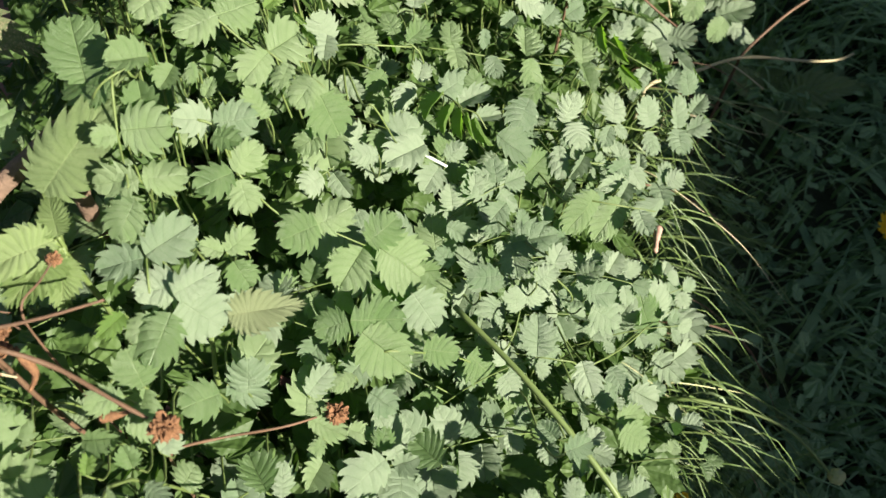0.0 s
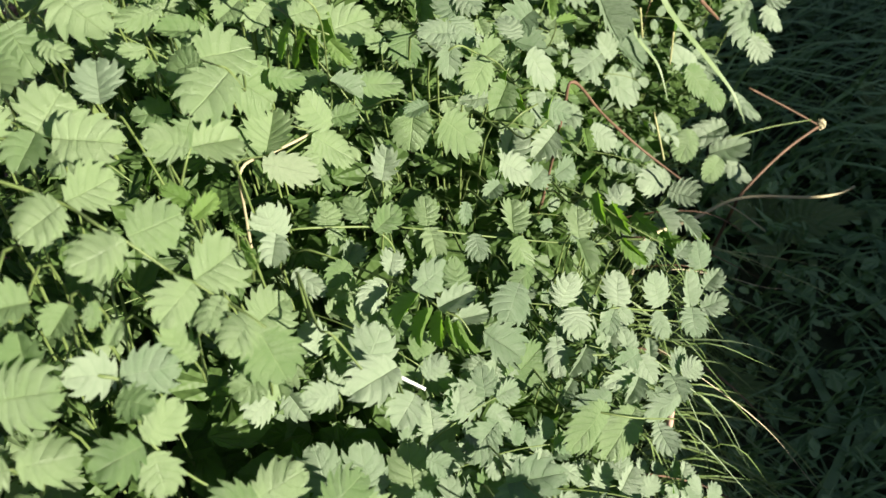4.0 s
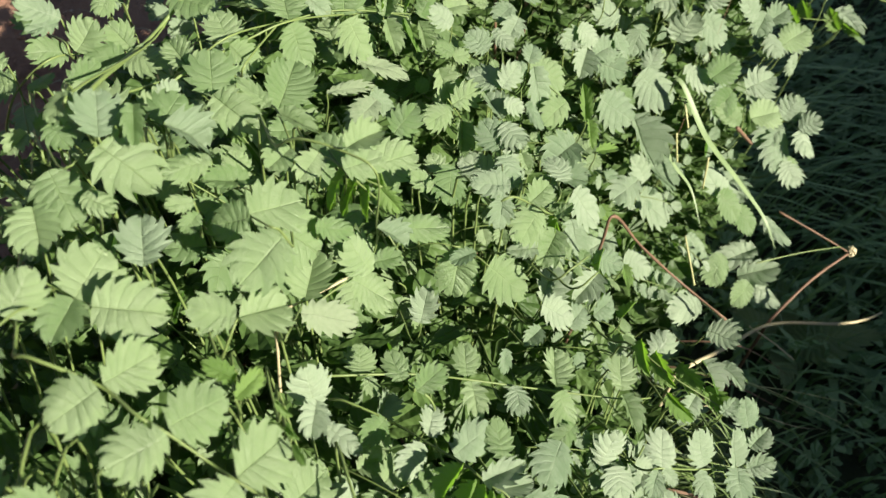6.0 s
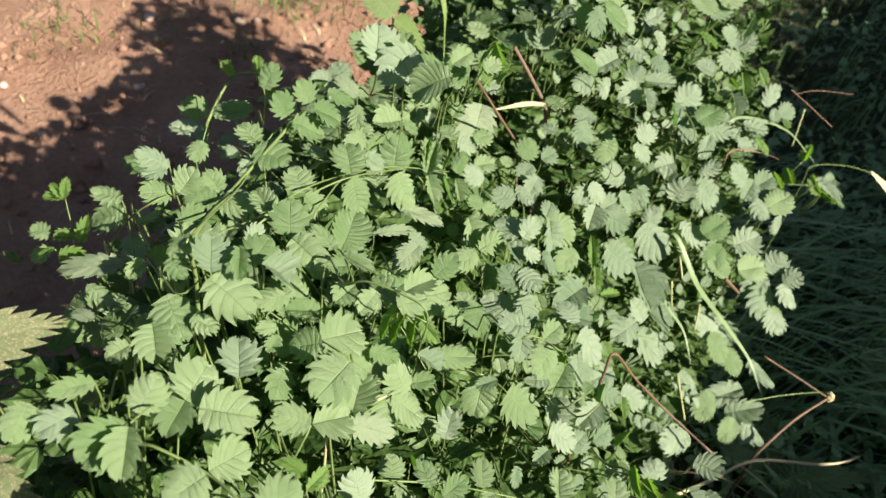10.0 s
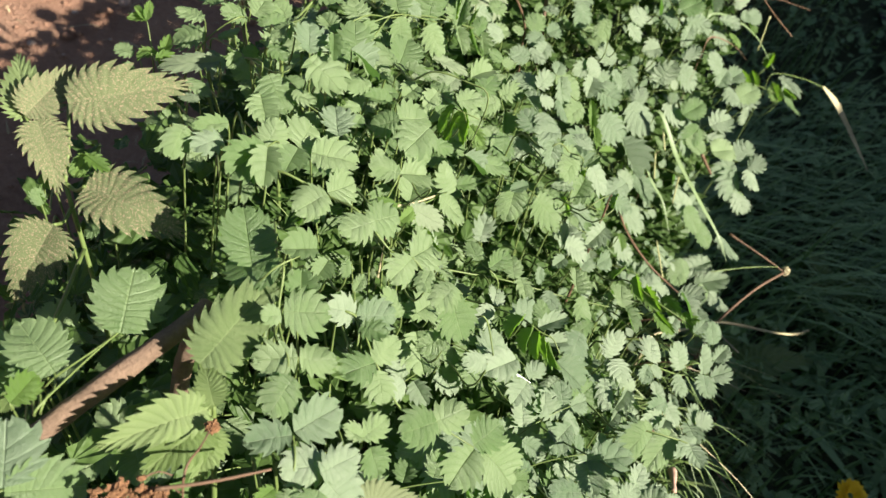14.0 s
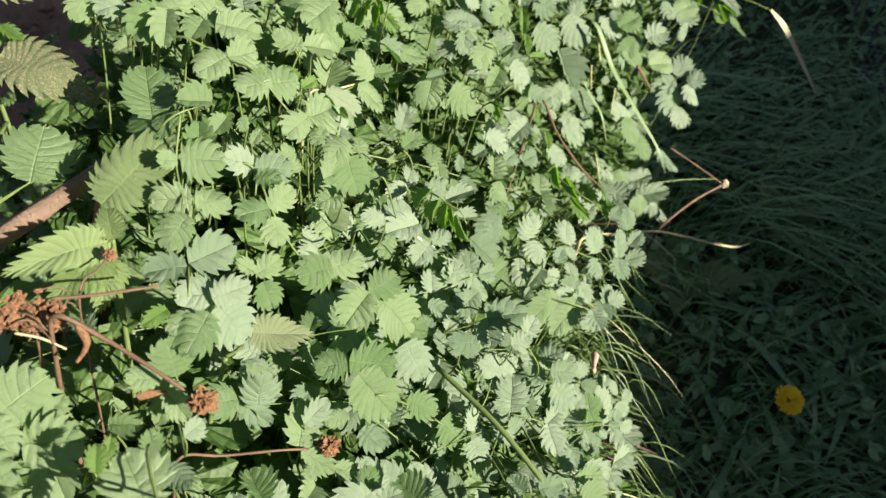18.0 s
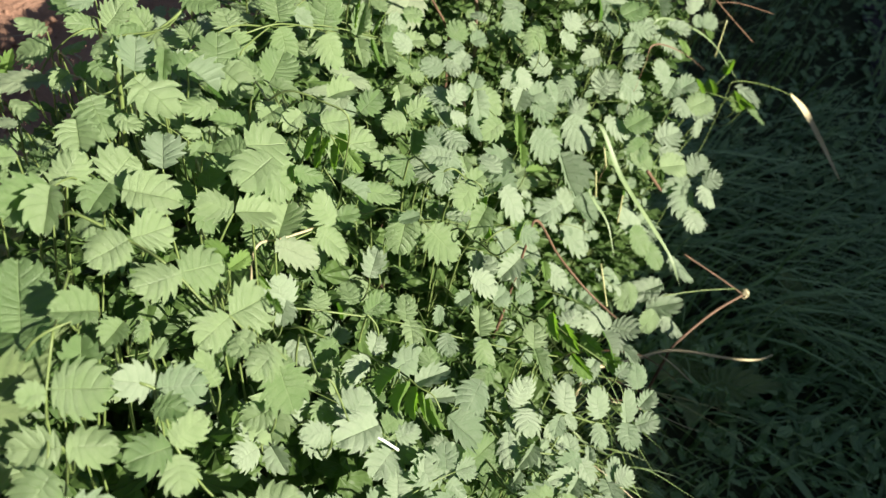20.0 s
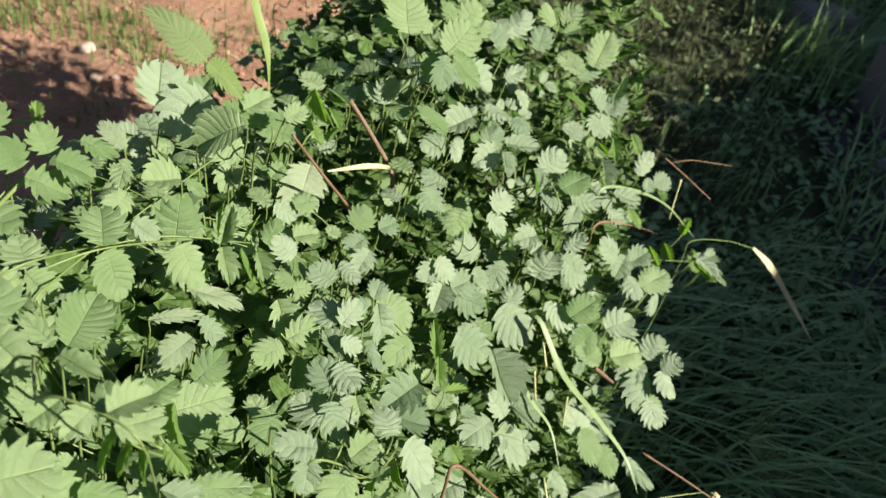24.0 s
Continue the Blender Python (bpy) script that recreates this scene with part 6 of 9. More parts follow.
frond([(0.0129, 0.1145, 0.2525), (0.0129, 0.1135, 0.2605)], [((0.0129, 0.1135, 0.2605), (0.0146, 0.1058, 0.2499), 0.93)])
frond([(0.1079, 0.1789, 0.2130), (0.1079, 0.1779, 0.2210)], [((0.1079, 0.1779, 0.2210), (0.1186, 0.1878, 0.2312), 0.93), ((0.1045, 0.1746, 0.2196), (0.1042, 0.1560, 0.2174), 1.05)], GLAUCOUS_LEAVES)
frond([(0.1181, 0.1768, 0.2118), (0.1181, 0.1758, 0.2198)], [((0.1181, 0.1758, 0.2198), (0.1314, 0.1619, 0.2177), 1.05)], GLAUCOUS_LEAVES)
frond([(0.0804, 0.1578, 0.2410), (0.0804, 0.1568, 0.2490)], [((0.0804, 0.1568, 0.2490), (0.0875, 0.1609, 0.2653), 0.93)], GLAUCOUS_LEAVES)
frond([(0.0877, 0.1743, 0.2112), (0.0877, 0.1733, 0.2192)], [((0.0877, 0.1733, 0.2192), (0.0948, 0.1553, 0.2177), 0.93)], GLAUCOUS_LEAVES)
frond([(0.0599, 0.1194, 0.2669), (0.0599, 0.1184, 0.2749)], [((0.0599, 0.1184, 0.2749), (0.0535, 0.1145, 0.2637), 0.93)], GLAUCOUS_LEAVES)
frond([(0.0973, 0.1550, 0.2043), (0.0973, 0.1540, 0.2123)], [((0.0973, 0.1540, 0.2123), (0.0902, 0.1413, 0.2004), 0.93)], GLAUCOUS_LEAVES)
frond([(0.1065, 0.1560, 0.2071), (0.1065, 0.1550, 0.2151)], [((0.1065, 0.1550, 0.2151), (0.1204, 0.1426, 0.2090), 0.93)], GLAUCOUS_LEAVES)
frond([(0.0547, 0.1549, 0.3001), (0.0547, 0.1539, 0.3081)], [((0.0547, 0.1539, 0.3081), (0.0635, 0.1515, 0.3168), 0.93)], GLAUCOUS_LEAVES)
frond([(0.0568, 0.1433, 0.2980), (0.0568, 0.1423, 0.3060)], [((0.0568, 0.1423, 0.3060), (0.0457, 0.1444, 0.3105), 0.81), ((0.0599, 0.1408, 0.3040), (0.0739, 0.1358, 0.2984), 0.93)], GLAUCOUS_LEAVES)
frond([(0.0565, 0.1422, 0.3083), (0.0565, 0.1412, 0.3163)], [((0.0565, 0.1412, 0.3163), (0.0696, 0.1425, 0.3152), 0.93)], GLAUCOUS_LEAVES)
frond([(0.0269, 0.1246, 0.3130), (0.0302, 0.1350, 0.3155)], [((0.0286, 0.1325, 0.3195), (0.0271, 0.1393, 0.3279), 1.05), ((0.0335, 0.1389, 0.3116), (0.0421, 0.1481, 0.3147), 0.93)], GLAUCOUS_LEAVES)
frond([(0.0139, 0.1370, 0.3213), (0.0139, 0.1360, 0.3293)], [((0.0139, 0.1360, 0.3293), (0.0095, 0.1411, 0.3311), 0.93), ((0.0159, 0.1385, 0.3264), (0.0225, 0.1442, 0.3292), 0.93)], GLAUCOUS_LEAVES)
frond([(0.0514, 0.1333, 0.2837), (0.0514, 0.1323, 0.2917)], [((0.0514, 0.1323, 0.2917), (0.0467, 0.1382, 0.3012), 0.81)], GLAUCOUS_LEAVES)
frond([(0.0383, 0.1045, 0.2352), (0.0383, 0.1035, 0.2432)], [((0.0383, 0.1035, 0.2432), (0.0487, 0.1069, 0.2567), 0.93)], GLAUCOUS_LEAVES)
frond([(0.0423, 0.1408, 0.2663), (0.0423, 0.1398, 0.2743)], [((0.0423, 0.1398, 0.2743), (0.0428, 0.1487, 0.2811), 0.81)], GLAUCOUS_LEAVES)
frond([(-0.1594, 0.3376, 0.3914), (-0.1594, 0.3366, 0.3994)], [((-0.1594, 0.3366, 0.3994), (-0.1739, 0.3412, 0.4003), 0.70)])
frond([(-0.1267, 0.2237, 0.4206), (-0.1267, 0.2227, 0.4286)], [((-0.1267, 0.2227, 0.4286), (-0.1372, 0.2146, 0.4324), 0.58)])
frond([(-0.1384, 0.2087, 0.4290), (-0.1384, 0.2077, 0.4370)], [((-0.1384, 0.2077, 0.4370), (-0.1423, 0.1986, 0.4292), 0.93)])
frond([(-0.1261, 0.2095, 0.4253), (-0.1261, 0.2085, 0.4333)], [((-0.1261, 0.2085, 0.4333), (-0.1352, 0.1999, 0.4329), 0.93)])
frond([(-0.1772, 0.2216, 0.3996), (-0.1772, 0.2206, 0.4076)], [((-0.1772, 0.2206, 0.4076), (-0.1822, 0.2125, 0.4029), 0.81), ((-0.1770, 0.2157, 0.4108), (-0.1677, 0.2112, 0.4092), 0.81)], YOUNG_LEAVES)
frond([(-0.1080, 0.2152, 0.4290), (-0.1108, 0.2079, 0.4313)], [((-0.1110, 0.2061, 0.4342), (-0.1218, 0.1947, 0.4274), 1.05), ((-0.1097, 0.2044, 0.4346), (-0.1090, 0.1908, 0.4279), 0.81), ((-0.1122, 0.2150, 0.4260), (-0.1082, 0.2271, 0.4304), 0.93)])
frond([(-0.0980, 0.1611, 0.4203), (-0.0981, 0.1507, 0.4094), (-0.0930, 0.1356, 0.4081), (-0.0927, 0.1331, 0.4075)], [((-0.0971, 0.1489, 0.4125), (-0.1028, 0.1447, 0.4164), 1.05)])
frond([(-0.0861, 0.0811, 0.3770), (-0.0861, 0.0801, 0.3850)], [((-0.0861, 0.0801, 0.3850), (-0.0905, 0.0888, 0.3933), 1.10), ((-0.0866, 0.0807, 0.3820), (-0.0896, 0.0671, 0.3767), 0.87)])
frond([(-0.0899, 0.0610, 0.3645), (-0.0899, 0.0600, 0.3725)], [((-0.0899, 0.0600, 0.3725), (-0.0920, 0.0649, 0.3784), 1.05)])
frond([(-0.0679, 0.0955, 0.3425), (-0.0679, 0.0945, 0.3505)], [((-0.0679, 0.0945, 0.3505), (-0.0594, 0.1123, 0.3458), 0.93)])
frond([(-0.0918, 0.0994, 0.3869), (-0.0918, 0.0984, 0.3949)], [((-0.0918, 0.0984, 0.3949), (-0.0977, 0.0902, 0.3961), 0.81)], YOUNG_LEAVES)
frond([(-0.1035, 0.0588, 0.3636), (-0.1035, 0.0578, 0.3716)], [((-0.1035, 0.0578, 0.3716), (-0.1031, 0.0644, 0.3740), 0.93)], YOUNG_LEAVES)
frond([(0.0062, 0.1207, 0.2898), (0.0062, 0.1197, 0.2978)], [((0.0062, 0.1197, 0.2978), (0.0142, 0.1112, 0.2886), 0.93)])
frond([(-0.0306, 0.1013, 0.3286), (-0.0306, 0.1003, 0.3366)], [((-0.0306, 0.1003, 0.3366), (-0.0392, 0.0955, 0.3358), 0.70)])
frond([(-0.0698, 0.0916, 0.3483), (-0.0698, 0.0906, 0.3563)], [((-0.0698, 0.0906, 0.3563), (-0.0580, 0.0884, 0.3456), 0.70)], GLAUCOUS_LEAVES)
frond([(0.0407, 0.5628, 0.3987), (0.0407, 0.5618, 0.4067)], [((0.0407, 0.5618, 0.4067), (0.0374, 0.5759, 0.4258), 1.20)])
frond([(0.0631, 0.5639, 0.3899), (0.0631, 0.5629, 0.3979)], [((0.0631, 0.5629, 0.3979), (0.0773, 0.5782, 0.4114), 1.05)])
frond([(0.0651, 0.5532, 0.3938), (0.0651, 0.5522, 0.4018)], [((0.0651, 0.5522, 0.4018), (0.0834, 0.5531, 0.3870), 1.05)])
frond([(-0.0148, 0.5532, 0.3510), (-0.0148, 0.5522, 0.3590)], [((-0.0148, 0.5522, 0.3590), (-0.0267, 0.5600, 0.3619), 0.93)])
frond([(-0.0023, 0.5673, 0.3558), (-0.0023, 0.5663, 0.3638)], [((-0.0023, 0.5663, 0.3638), (-0.0147, 0.5767, 0.3691), 0.93)])
frond([(0.0620, 0.5211, 0.3307), (0.0620, 0.5201, 0.3387)], [((0.0620, 0.5201, 0.3387), (0.0668, 0.5084, 0.3266), 0.93)])
frond([(0.0801, 0.5290, 0.3200), (0.0801, 0.5280, 0.3280)], [((0.0801, 0.5280, 0.3280), (0.0908, 0.5193, 0.3117), 0.93)])
frond([(-0.1049, 0.0682, 0.3673), (-0.1049, 0.0672, 0.3753)], [((-0.1049, 0.0672, 0.3753), (-0.0944, 0.0669, 0.3765), 0.81)])
frond([(-0.1237, 0.0638, 0.3763), (-0.1237, 0.0628, 0.3843)], [((-0.1237, 0.0628, 0.3843), (-0.1163, 0.0707, 0.3855), 1.16)])
frond([(-0.0684, 0.0843, 0.3609), (-0.0684, 0.0833, 0.3689)], [((-0.0684, 0.0833, 0.3689), (-0.0775, 0.0761, 0.3760), 1.05)])
frond([(-0.0823, 0.0605, 0.3404), (-0.0823, 0.0595, 0.3484)], [((-0.0823, 0.0595, 0.3484), (-0.0793, 0.0684, 0.3447), 1.10)])
frond([(-0.0563, 0.0599, 0.3358), (-0.0563, 0.0589, 0.3438)], [((-0.0563, 0.0589, 0.3438), (-0.0639, 0.0716, 0.3428), 0.99)])
frond([(-0.0019, 0.1180, 0.2770), (-0.0019, 0.1170, 0.2850)], [((-0.0019, 0.1170, 0.2850), (-0.0019, 0.1058, 0.2747), 1.16)])
frond([(-0.0257, 0.0963, 0.3253), (-0.0257, 0.0953, 0.3333)], [((-0.0257, 0.0953, 0.3333), (-0.0156, 0.0895, 0.3311), 1.05)])
frond([(-0.0338, 0.0865, 0.3146), (-0.0338, 0.0855, 0.3226)], [((-0.0338, 0.0855, 0.3226), (-0.0255, 0.0829, 0.3218), 0.99)])
frond([(-0.0225, 0.0794, 0.3139), (-0.0225, 0.0784, 0.3219)], [((-0.0225, 0.0784, 0.3219), (-0.0195, 0.0854, 0.3260), 0.99)])
frond([(-0.0006, 0.0738, 0.3152), (-0.0006, 0.0728, 0.3232)], [((-0.0006, 0.0728, 0.3232), (-0.0105, 0.0825, 0.3197), 1.05)])
frond([(-0.0402, 0.0717, 0.3274), (-0.0402, 0.0707, 0.3354)], [((-0.0402, 0.0707, 0.3354), (-0.0445, 0.0595, 0.3393), 0.99)])
frond([(-0.0351, 0.0711, 0.3149), (-0.0351, 0.0701, 0.3229)], [((-0.0351, 0.0701, 0.3229), (-0.0343, 0.0751, 0.3234), 1.16)])
frond([(0.0255, 0.0856, 0.2572), (0.0255, 0.0846, 0.2652)], [((0.0255, 0.0846, 0.2652), (0.0027, 0.0931, 0.2551), 0.87)])
frond([(0.0225, 0.1081, 0.2601), (0.0225, 0.1071, 0.2681)], [((0.0225, 0.1071, 0.2681), (0.0233, 0.0914, 0.2710), 0.93)])

# leaves between those
frond([(-0.0984, 0.1725, 0.4167), (-0.1067, 0.1795, 0.4130)], [((-0.1003, 0.1620, 0.4156), (-0.1197, 0.1712, 0.4135))])
frond([(0.0424, 0.1447, 0.3370), (0.0318, 0.1560, 0.3317), (0.0205, 0.1801, 0.3097), (0.0038, 0.1871, 0.3165), (-0.0107, 0.2004, 0.3101)], [((0.0265, 0.1570, 0.3299), (0.0438, 0.1573, 0.3374)), ((0.0267, 0.1580, 0.3281), (0.0284, 0.1424, 0.3259)), ((0.0122, 0.1877, 0.3132), (0.0002, 0.1748, 0.3128))])
frond([(0.0343, 0.1362, 0.3317), (0.0343, 0.1352, 0.3397)], [((0.0343, 0.1352, 0.3397), (0.0418, 0.1416, 0.3408))])
frond([(0.0470, 0.1104, 0.3242), (0.0342, 0.1111, 0.3273)], [((0.0339, 0.1101, 0.3299), (0.0350, 0.1247, 0.3370))])
frond([(0.0649, 0.1420, 0.2626), (0.0649, 0.1410, 0.2706)], [((0.0649, 0.1410, 0.2706), (0.0759, 0.1518, 0.2707))])
frond([(0.0624, 0.1202, 0.2982), (0.0813, 0.1392, 0.2685), (0.0984, 0.1573, 0.2514)], [((0.0973, 0.1530, 0.2480), (0.0917, 0.1666, 0.2628))])
frond([(0.0757, 0.1124, 0.2813), (0.0757, 0.1114, 0.2893)], [((0.0757, 0.1114, 0.2893), (0.0890, 0.1078, 0.2821)), ((0.0519, 0.1122, 0.3195), (0.0557, 0.0987, 0.3180)), ((0.0654, 0.1077, 0.3069), (0.0588, 0.0981, 0.3062)), ((0.0686, 0.1211, 0.2892), (0.0745, 0.1093, 0.2883))])
frond([(0.0408, 0.0746, 0.3292), (0.0408, 0.0736, 0.3372)], [((0.0408, 0.0736, 0.3372), (0.0508, 0.0779, 0.3354))])
frond([(0.0618, 0.0926, 0.3129), (0.0710, 0.0899, 0.3074)], [((0.0636, 0.0921, 0.3143), (0.0749, 0.0951, 0.3117)), ((0.0647, 0.0871, 0.3170), (0.0760, 0.0828, 0.3100))])
frond([(0.0225, 0.2652, 0.3062), (0.0225, 0.2642, 0.3142)], [((0.0225, 0.2642, 0.3142), (0.0249, 0.2520, 0.3122))])
frond([(0.0852, 0.3382, 0.2447), (0.0852, 0.3372, 0.2527)], [((0.0852, 0.3372, 0.2527), (0.0941, 0.3488, 0.2540))], YOUNG_LEAVES, facing=BACKLIT)
frond([(0.0622, 0.1903, 0.3067), (0.0765, 0.1875, 0.3066), (0.0943, 0.1919, 0.2944)], [((0.0833, 0.1850, 0.3075), (0.0871, 0.1727, 0.3059))])
frond([(-0.0105, 0.2422, 0.3426), (-0.0199, 0.2468, 0.3478)], [((-0.0197, 0.2442, 0.3500), (-0.0246, 0.2556, 0.3518)), ((-0.0150, 0.2412, 0.3490), (-0.0056, 0.2494, 0.3517))])
frond([(0.0513, 0.3103, 0.2793), (0.0513, 0.3093, 0.2873)], [((0.0513, 0.3093, 0.2873), (0.0606, 0.3202, 0.2881)), ((0.0649, 0.3215, 0.2785), (0.0778, 0.3317, 0.2783))])
frond([(0.0489, 0.1379, 0.3243), (0.0387, 0.1400, 0.3395)], [((0.0397, 0.1397, 0.3401), (0.0450, 0.1494, 0.3439))])
frond([(0.0035, 0.1516, 0.3151), (0.0035, 0.1506, 0.3231)], [((0.0035, 0.1506, 0.3231), (-0.0031, 0.1550, 0.3291)), ((0.0014, 0.1685, 0.3230), (0.0105, 0.1658, 0.3185))])
frond([(0.1112, 0.1465, 0.2222), (0.1112, 0.1455, 0.2302)], [((0.1112, 0.1455, 0.2302), (0.1236, 0.1546, 0.2296)), ((0.1041, 0.1624, 0.2463), (0.0973, 0.1741, 0.2592))])
frond([(-0.0959, 0.2825, 0.4243), (-0.1014, 0.3075, 0.4088)], [((-0.1017, 0.3132, 0.4053), (-0.0970, 0.3220, 0.4078))])
frond([(-0.0439, 0.2914, 0.4045), (-0.0346, 0.2844, 0.4011), (-0.0275, 0.3082, 0.3635)], [((-0.0392, 0.2839, 0.4078), (-0.0268, 0.2911, 0.4075))])
frond([(0.0241, 0.3287, 0.3517), (0.0290, 0.3746, 0.3277), (0.0301, 0.4063, 0.3377)], [((0.0291, 0.3706, 0.3314), (0.0321, 0.3622, 0.3289))])
frond([(0.1880, 0.4990, 0.2223), (0.1930, 0.5036, 0.2348)], [((0.1919, 0.5027, 0.2379), (0.2167, 0.5143, 0.2373)), ((0.1797, 0.4888, 0.2453), (0.1637, 0.4949, 0.2579))])
frond([(0.1003, 0.4862, 0.2568), (0.1067, 0.4793, 0.2539)], [((0.1013, 0.4796, 0.2559), (0.0884, 0.4867, 0.2692))])
frond([(0.1163, 0.4513, 0.2148), (0.1246, 0.4619, 0.2165)], [((0.1233, 0.4606, 0.2227), (0.1115, 0.4685, 0.2365))])
frond([(0.0379, 0.3170, 0.3538), (0.0442, 0.3323, 0.3479)], [((0.0419, 0.3358, 0.3508), (0.0379, 0.3485, 0.3547))])
frond([(0.1645, 0.4645, 0.2008), (0.1747, 0.4684, 0.2069)], [((0.1738, 0.4665, 0.2088), (0.1909, 0.4572, 0.1924)), ((0.1831, 0.4467, 0.1711), (0.1739, 0.4261, 0.1648)), ((0.2063, 0.4394, 0.1501), (0.1932, 0.4235, 0.1461)), ((0.1926, 0.4739, 0.1855), (0.2102, 0.4664, 0.1712))])
frond([(0.0423, 0.4199, 0.3301), (0.0526, 0.4093, 0.3284)], [((0.0525, 0.4084, 0.3291), (0.0409, 0.3958, 0.3261)), ((0.0988, 0.4905, 0.2703), (0.1111, 0.4846, 0.2624))])
frond([(0.0034, 0.3977, 0.3247), (-0.0043, 0.3892, 0.3452)], [((-0.0018, 0.3914, 0.3401), (0.0113, 0.4016, 0.3415)), ((-0.0031, 0.3870, 0.3406), (-0.0145, 0.3773, 0.3391))])
frond([(-0.0109, 0.3146, 0.3537), (-0.0021, 0.3615, 0.3230)], [((-0.0110, 0.3263, 0.3543), (-0.0197, 0.3290, 0.3610))])
frond([(0.0393, 0.2869, 0.3582), (0.0468, 0.2955, 0.3546)], [((0.0497, 0.2984, 0.3513), (0.0612, 0.2973, 0.3458)), ((0.0622, 0.3231, 0.3083), (0.0517, 0.3114, 0.3033))])
frond([(-0.0307, 0.3155, 0.3764), (-0.0307, 0.3145, 0.3844)], [((-0.0307, 0.3145, 0.3844), (-0.0276, 0.3078, 0.3703))], YOUNG_LEAVES, facing=BACKLIT)
frond([(0.1434, 0.3242, 0.2287), (0.1434, 0.3232, 0.2367)], [((0.1434, 0.3232, 0.2367), (0.1516, 0.3183, 0.2269))], YOUNG_LEAVES, facing=BACKLIT)
frond([(-0.1949, 0.2152, 0.3919), (-0.1949, 0.2142, 0.3999)], [((-0.1949, 0.2142, 0.3999), (-0.1892, 0.2112, 0.3978)), ((-0.1957, 0.2097, 0.3964), (-0.1905, 0.2043, 0.3896))], YOUNG_LEAVES, facing=BACKLIT)
frond([(-0.1779, 0.3099, 0.3872), (-0.1779, 0.3089, 0.3952)], [((-0.1779, 0.3089, 0.3952), (-0.1839, 0.3047, 0.3939)), ((-0.1754, 0.3061, 0.3958), (-0.1646, 0.3079, 0.3933))], YOUNG_LEAVES, facing=BACKLIT)
frond([(-0.1159, 0.0125, 0.3956), (-0.1256, 0.0252, 0.3932)], [((-0.1294, 0.0199, 0.3892), (-0.1291, 0.0104, 0.3845))])
frond([(-0.0508, 0.2796, 0.4243), (-0.0371, 0.2746, 0.4244), (-0.0280, 0.2696, 0.4207), (-0.0299, 0.2861, 0.3781)], [((-0.0366, 0.2726, 0.4284), (-0.0265, 0.2788, 0.4310))])
frond([(-0.0349, 0.3273, 0.3839), (-0.0230, 0.3215, 0.3864)], [((-0.0253, 0.3200, 0.3891), (-0.0172, 0.3293, 0.3947))])
frond([(0.0189, 0.3368, 0.3406), (0.0191, 0.3810, 0.3189), (0.0199, 0.3895, 0.3311), (0.0206, 0.3989, 0.3441)], [((0.0197, 0.3767, 0.3239), (0.0310, 0.3662, 0.3214)), ((0.0189, 0.3688, 0.3178), (0.0017, 0.3797, 0.3175))])
frond([(0.0432, 0.3424, 0.3364), (0.0502, 0.3875, 0.2994)], [((0.0501, 0.3853, 0.3009), (0.0399, 0.3788, 0.2977))])
frond([(0.0492, 0.2914, 0.3477), (0.0516, 0.2945, 0.3466)], [((0.0511, 0.2933, 0.3483), (0.0530, 0.3019, 0.3524))], YOUNG_LEAVES, facing=BACKLIT)
frond([(0.1880, 0.5992, 0.3180), (0.1902, 0.5999, 0.3216)], [((0.1826, 0.5990, 0.3260), (0.1762, 0.6044, 0.3310))], YOUNG_LEAVES, facing=BACKLIT)
frond([(0.2337, 0.5802, 0.2509), (0.2411, 0.5907, 0.2471)], [((0.2404, 0.5895, 0.2481), (0.2310, 0.5941, 0.2596)), ((0.2649, 0.6222, 0.2287), (0.2562, 0.6273, 0.2409))], YOUNG_LEAVES, facing=BACKLIT)
frond([(0.2791, 0.6526, 0.2271), (0.2828, 0.6560, 0.2296)], [((0.2825, 0.6555, 0.2299), (0.2858, 0.6610, 0.2435))], YOUNG_LEAVES, facing=BACKLIT)
frond([(0.3128, 0.6631, 0.1849), (0.3146, 0.6630, 0.1903)], [((0.3130, 0.6603, 0.1925), (0.3014, 0.6667, 0.2078))], YOUNG_LEAVES, facing=BACKLIT)
frond([(-0.0035, 0.4835, 0.3844), (-0.0011, 0.4887, 0.3842)], [((-0.0013, 0.4858, 0.3860), (-0.0080, 0.4898, 0.3963)), ((0.0047, 0.5056, 0.3678), (0.0114, 0.5154, 0.3724)), ((-0.0029, 0.4809, 0.3926), (0.0007, 0.4922, 0.3999))], YOUNG_LEAVES, facing=BACKLIT)
frond([(0.2327, 0.5856, 0.2550), (0.3149, 0.6697, 0.1943)], [((0.3185, 0.6694, 0.1950), (0.3436, 0.6660, 0.1800)), ((0.3172, 0.6715, 0.1962), (0.3311, 0.6791, 0.1978))])
frond([(0.2359, 0.5253, 0.1727), (0.2359, 0.5243, 0.1807)], [((0.2359, 0.5243, 0.1807), (0.2533, 0.5184, 0.1702))])
frond([(-0.0116, 0.4286, 0.4214), (-0.0081, 0.4320, 0.4327)], [((-0.0103, 0.4243, 0.4267), (-0.0023, 0.4298, 0.4298))])
frond([(-0.1504, 0.3179, 0.3894), (-0.1594, 0.3366, 0.3854)], [((-0.1568, 0.3291, 0.3867), (-0.1485, 0.3184, 0.3824))])
frond([(-0.1890, 0.3323, 0.3622), (-0.1935, 0.3384, 0.3727)], [((-0.1955, 0.3377, 0.3732), (-0.2056, 0.3410, 0.3755)), ((-0.1952, 0.3328, 0.3715), (-0.2000, 0.3253, 0.3685))])
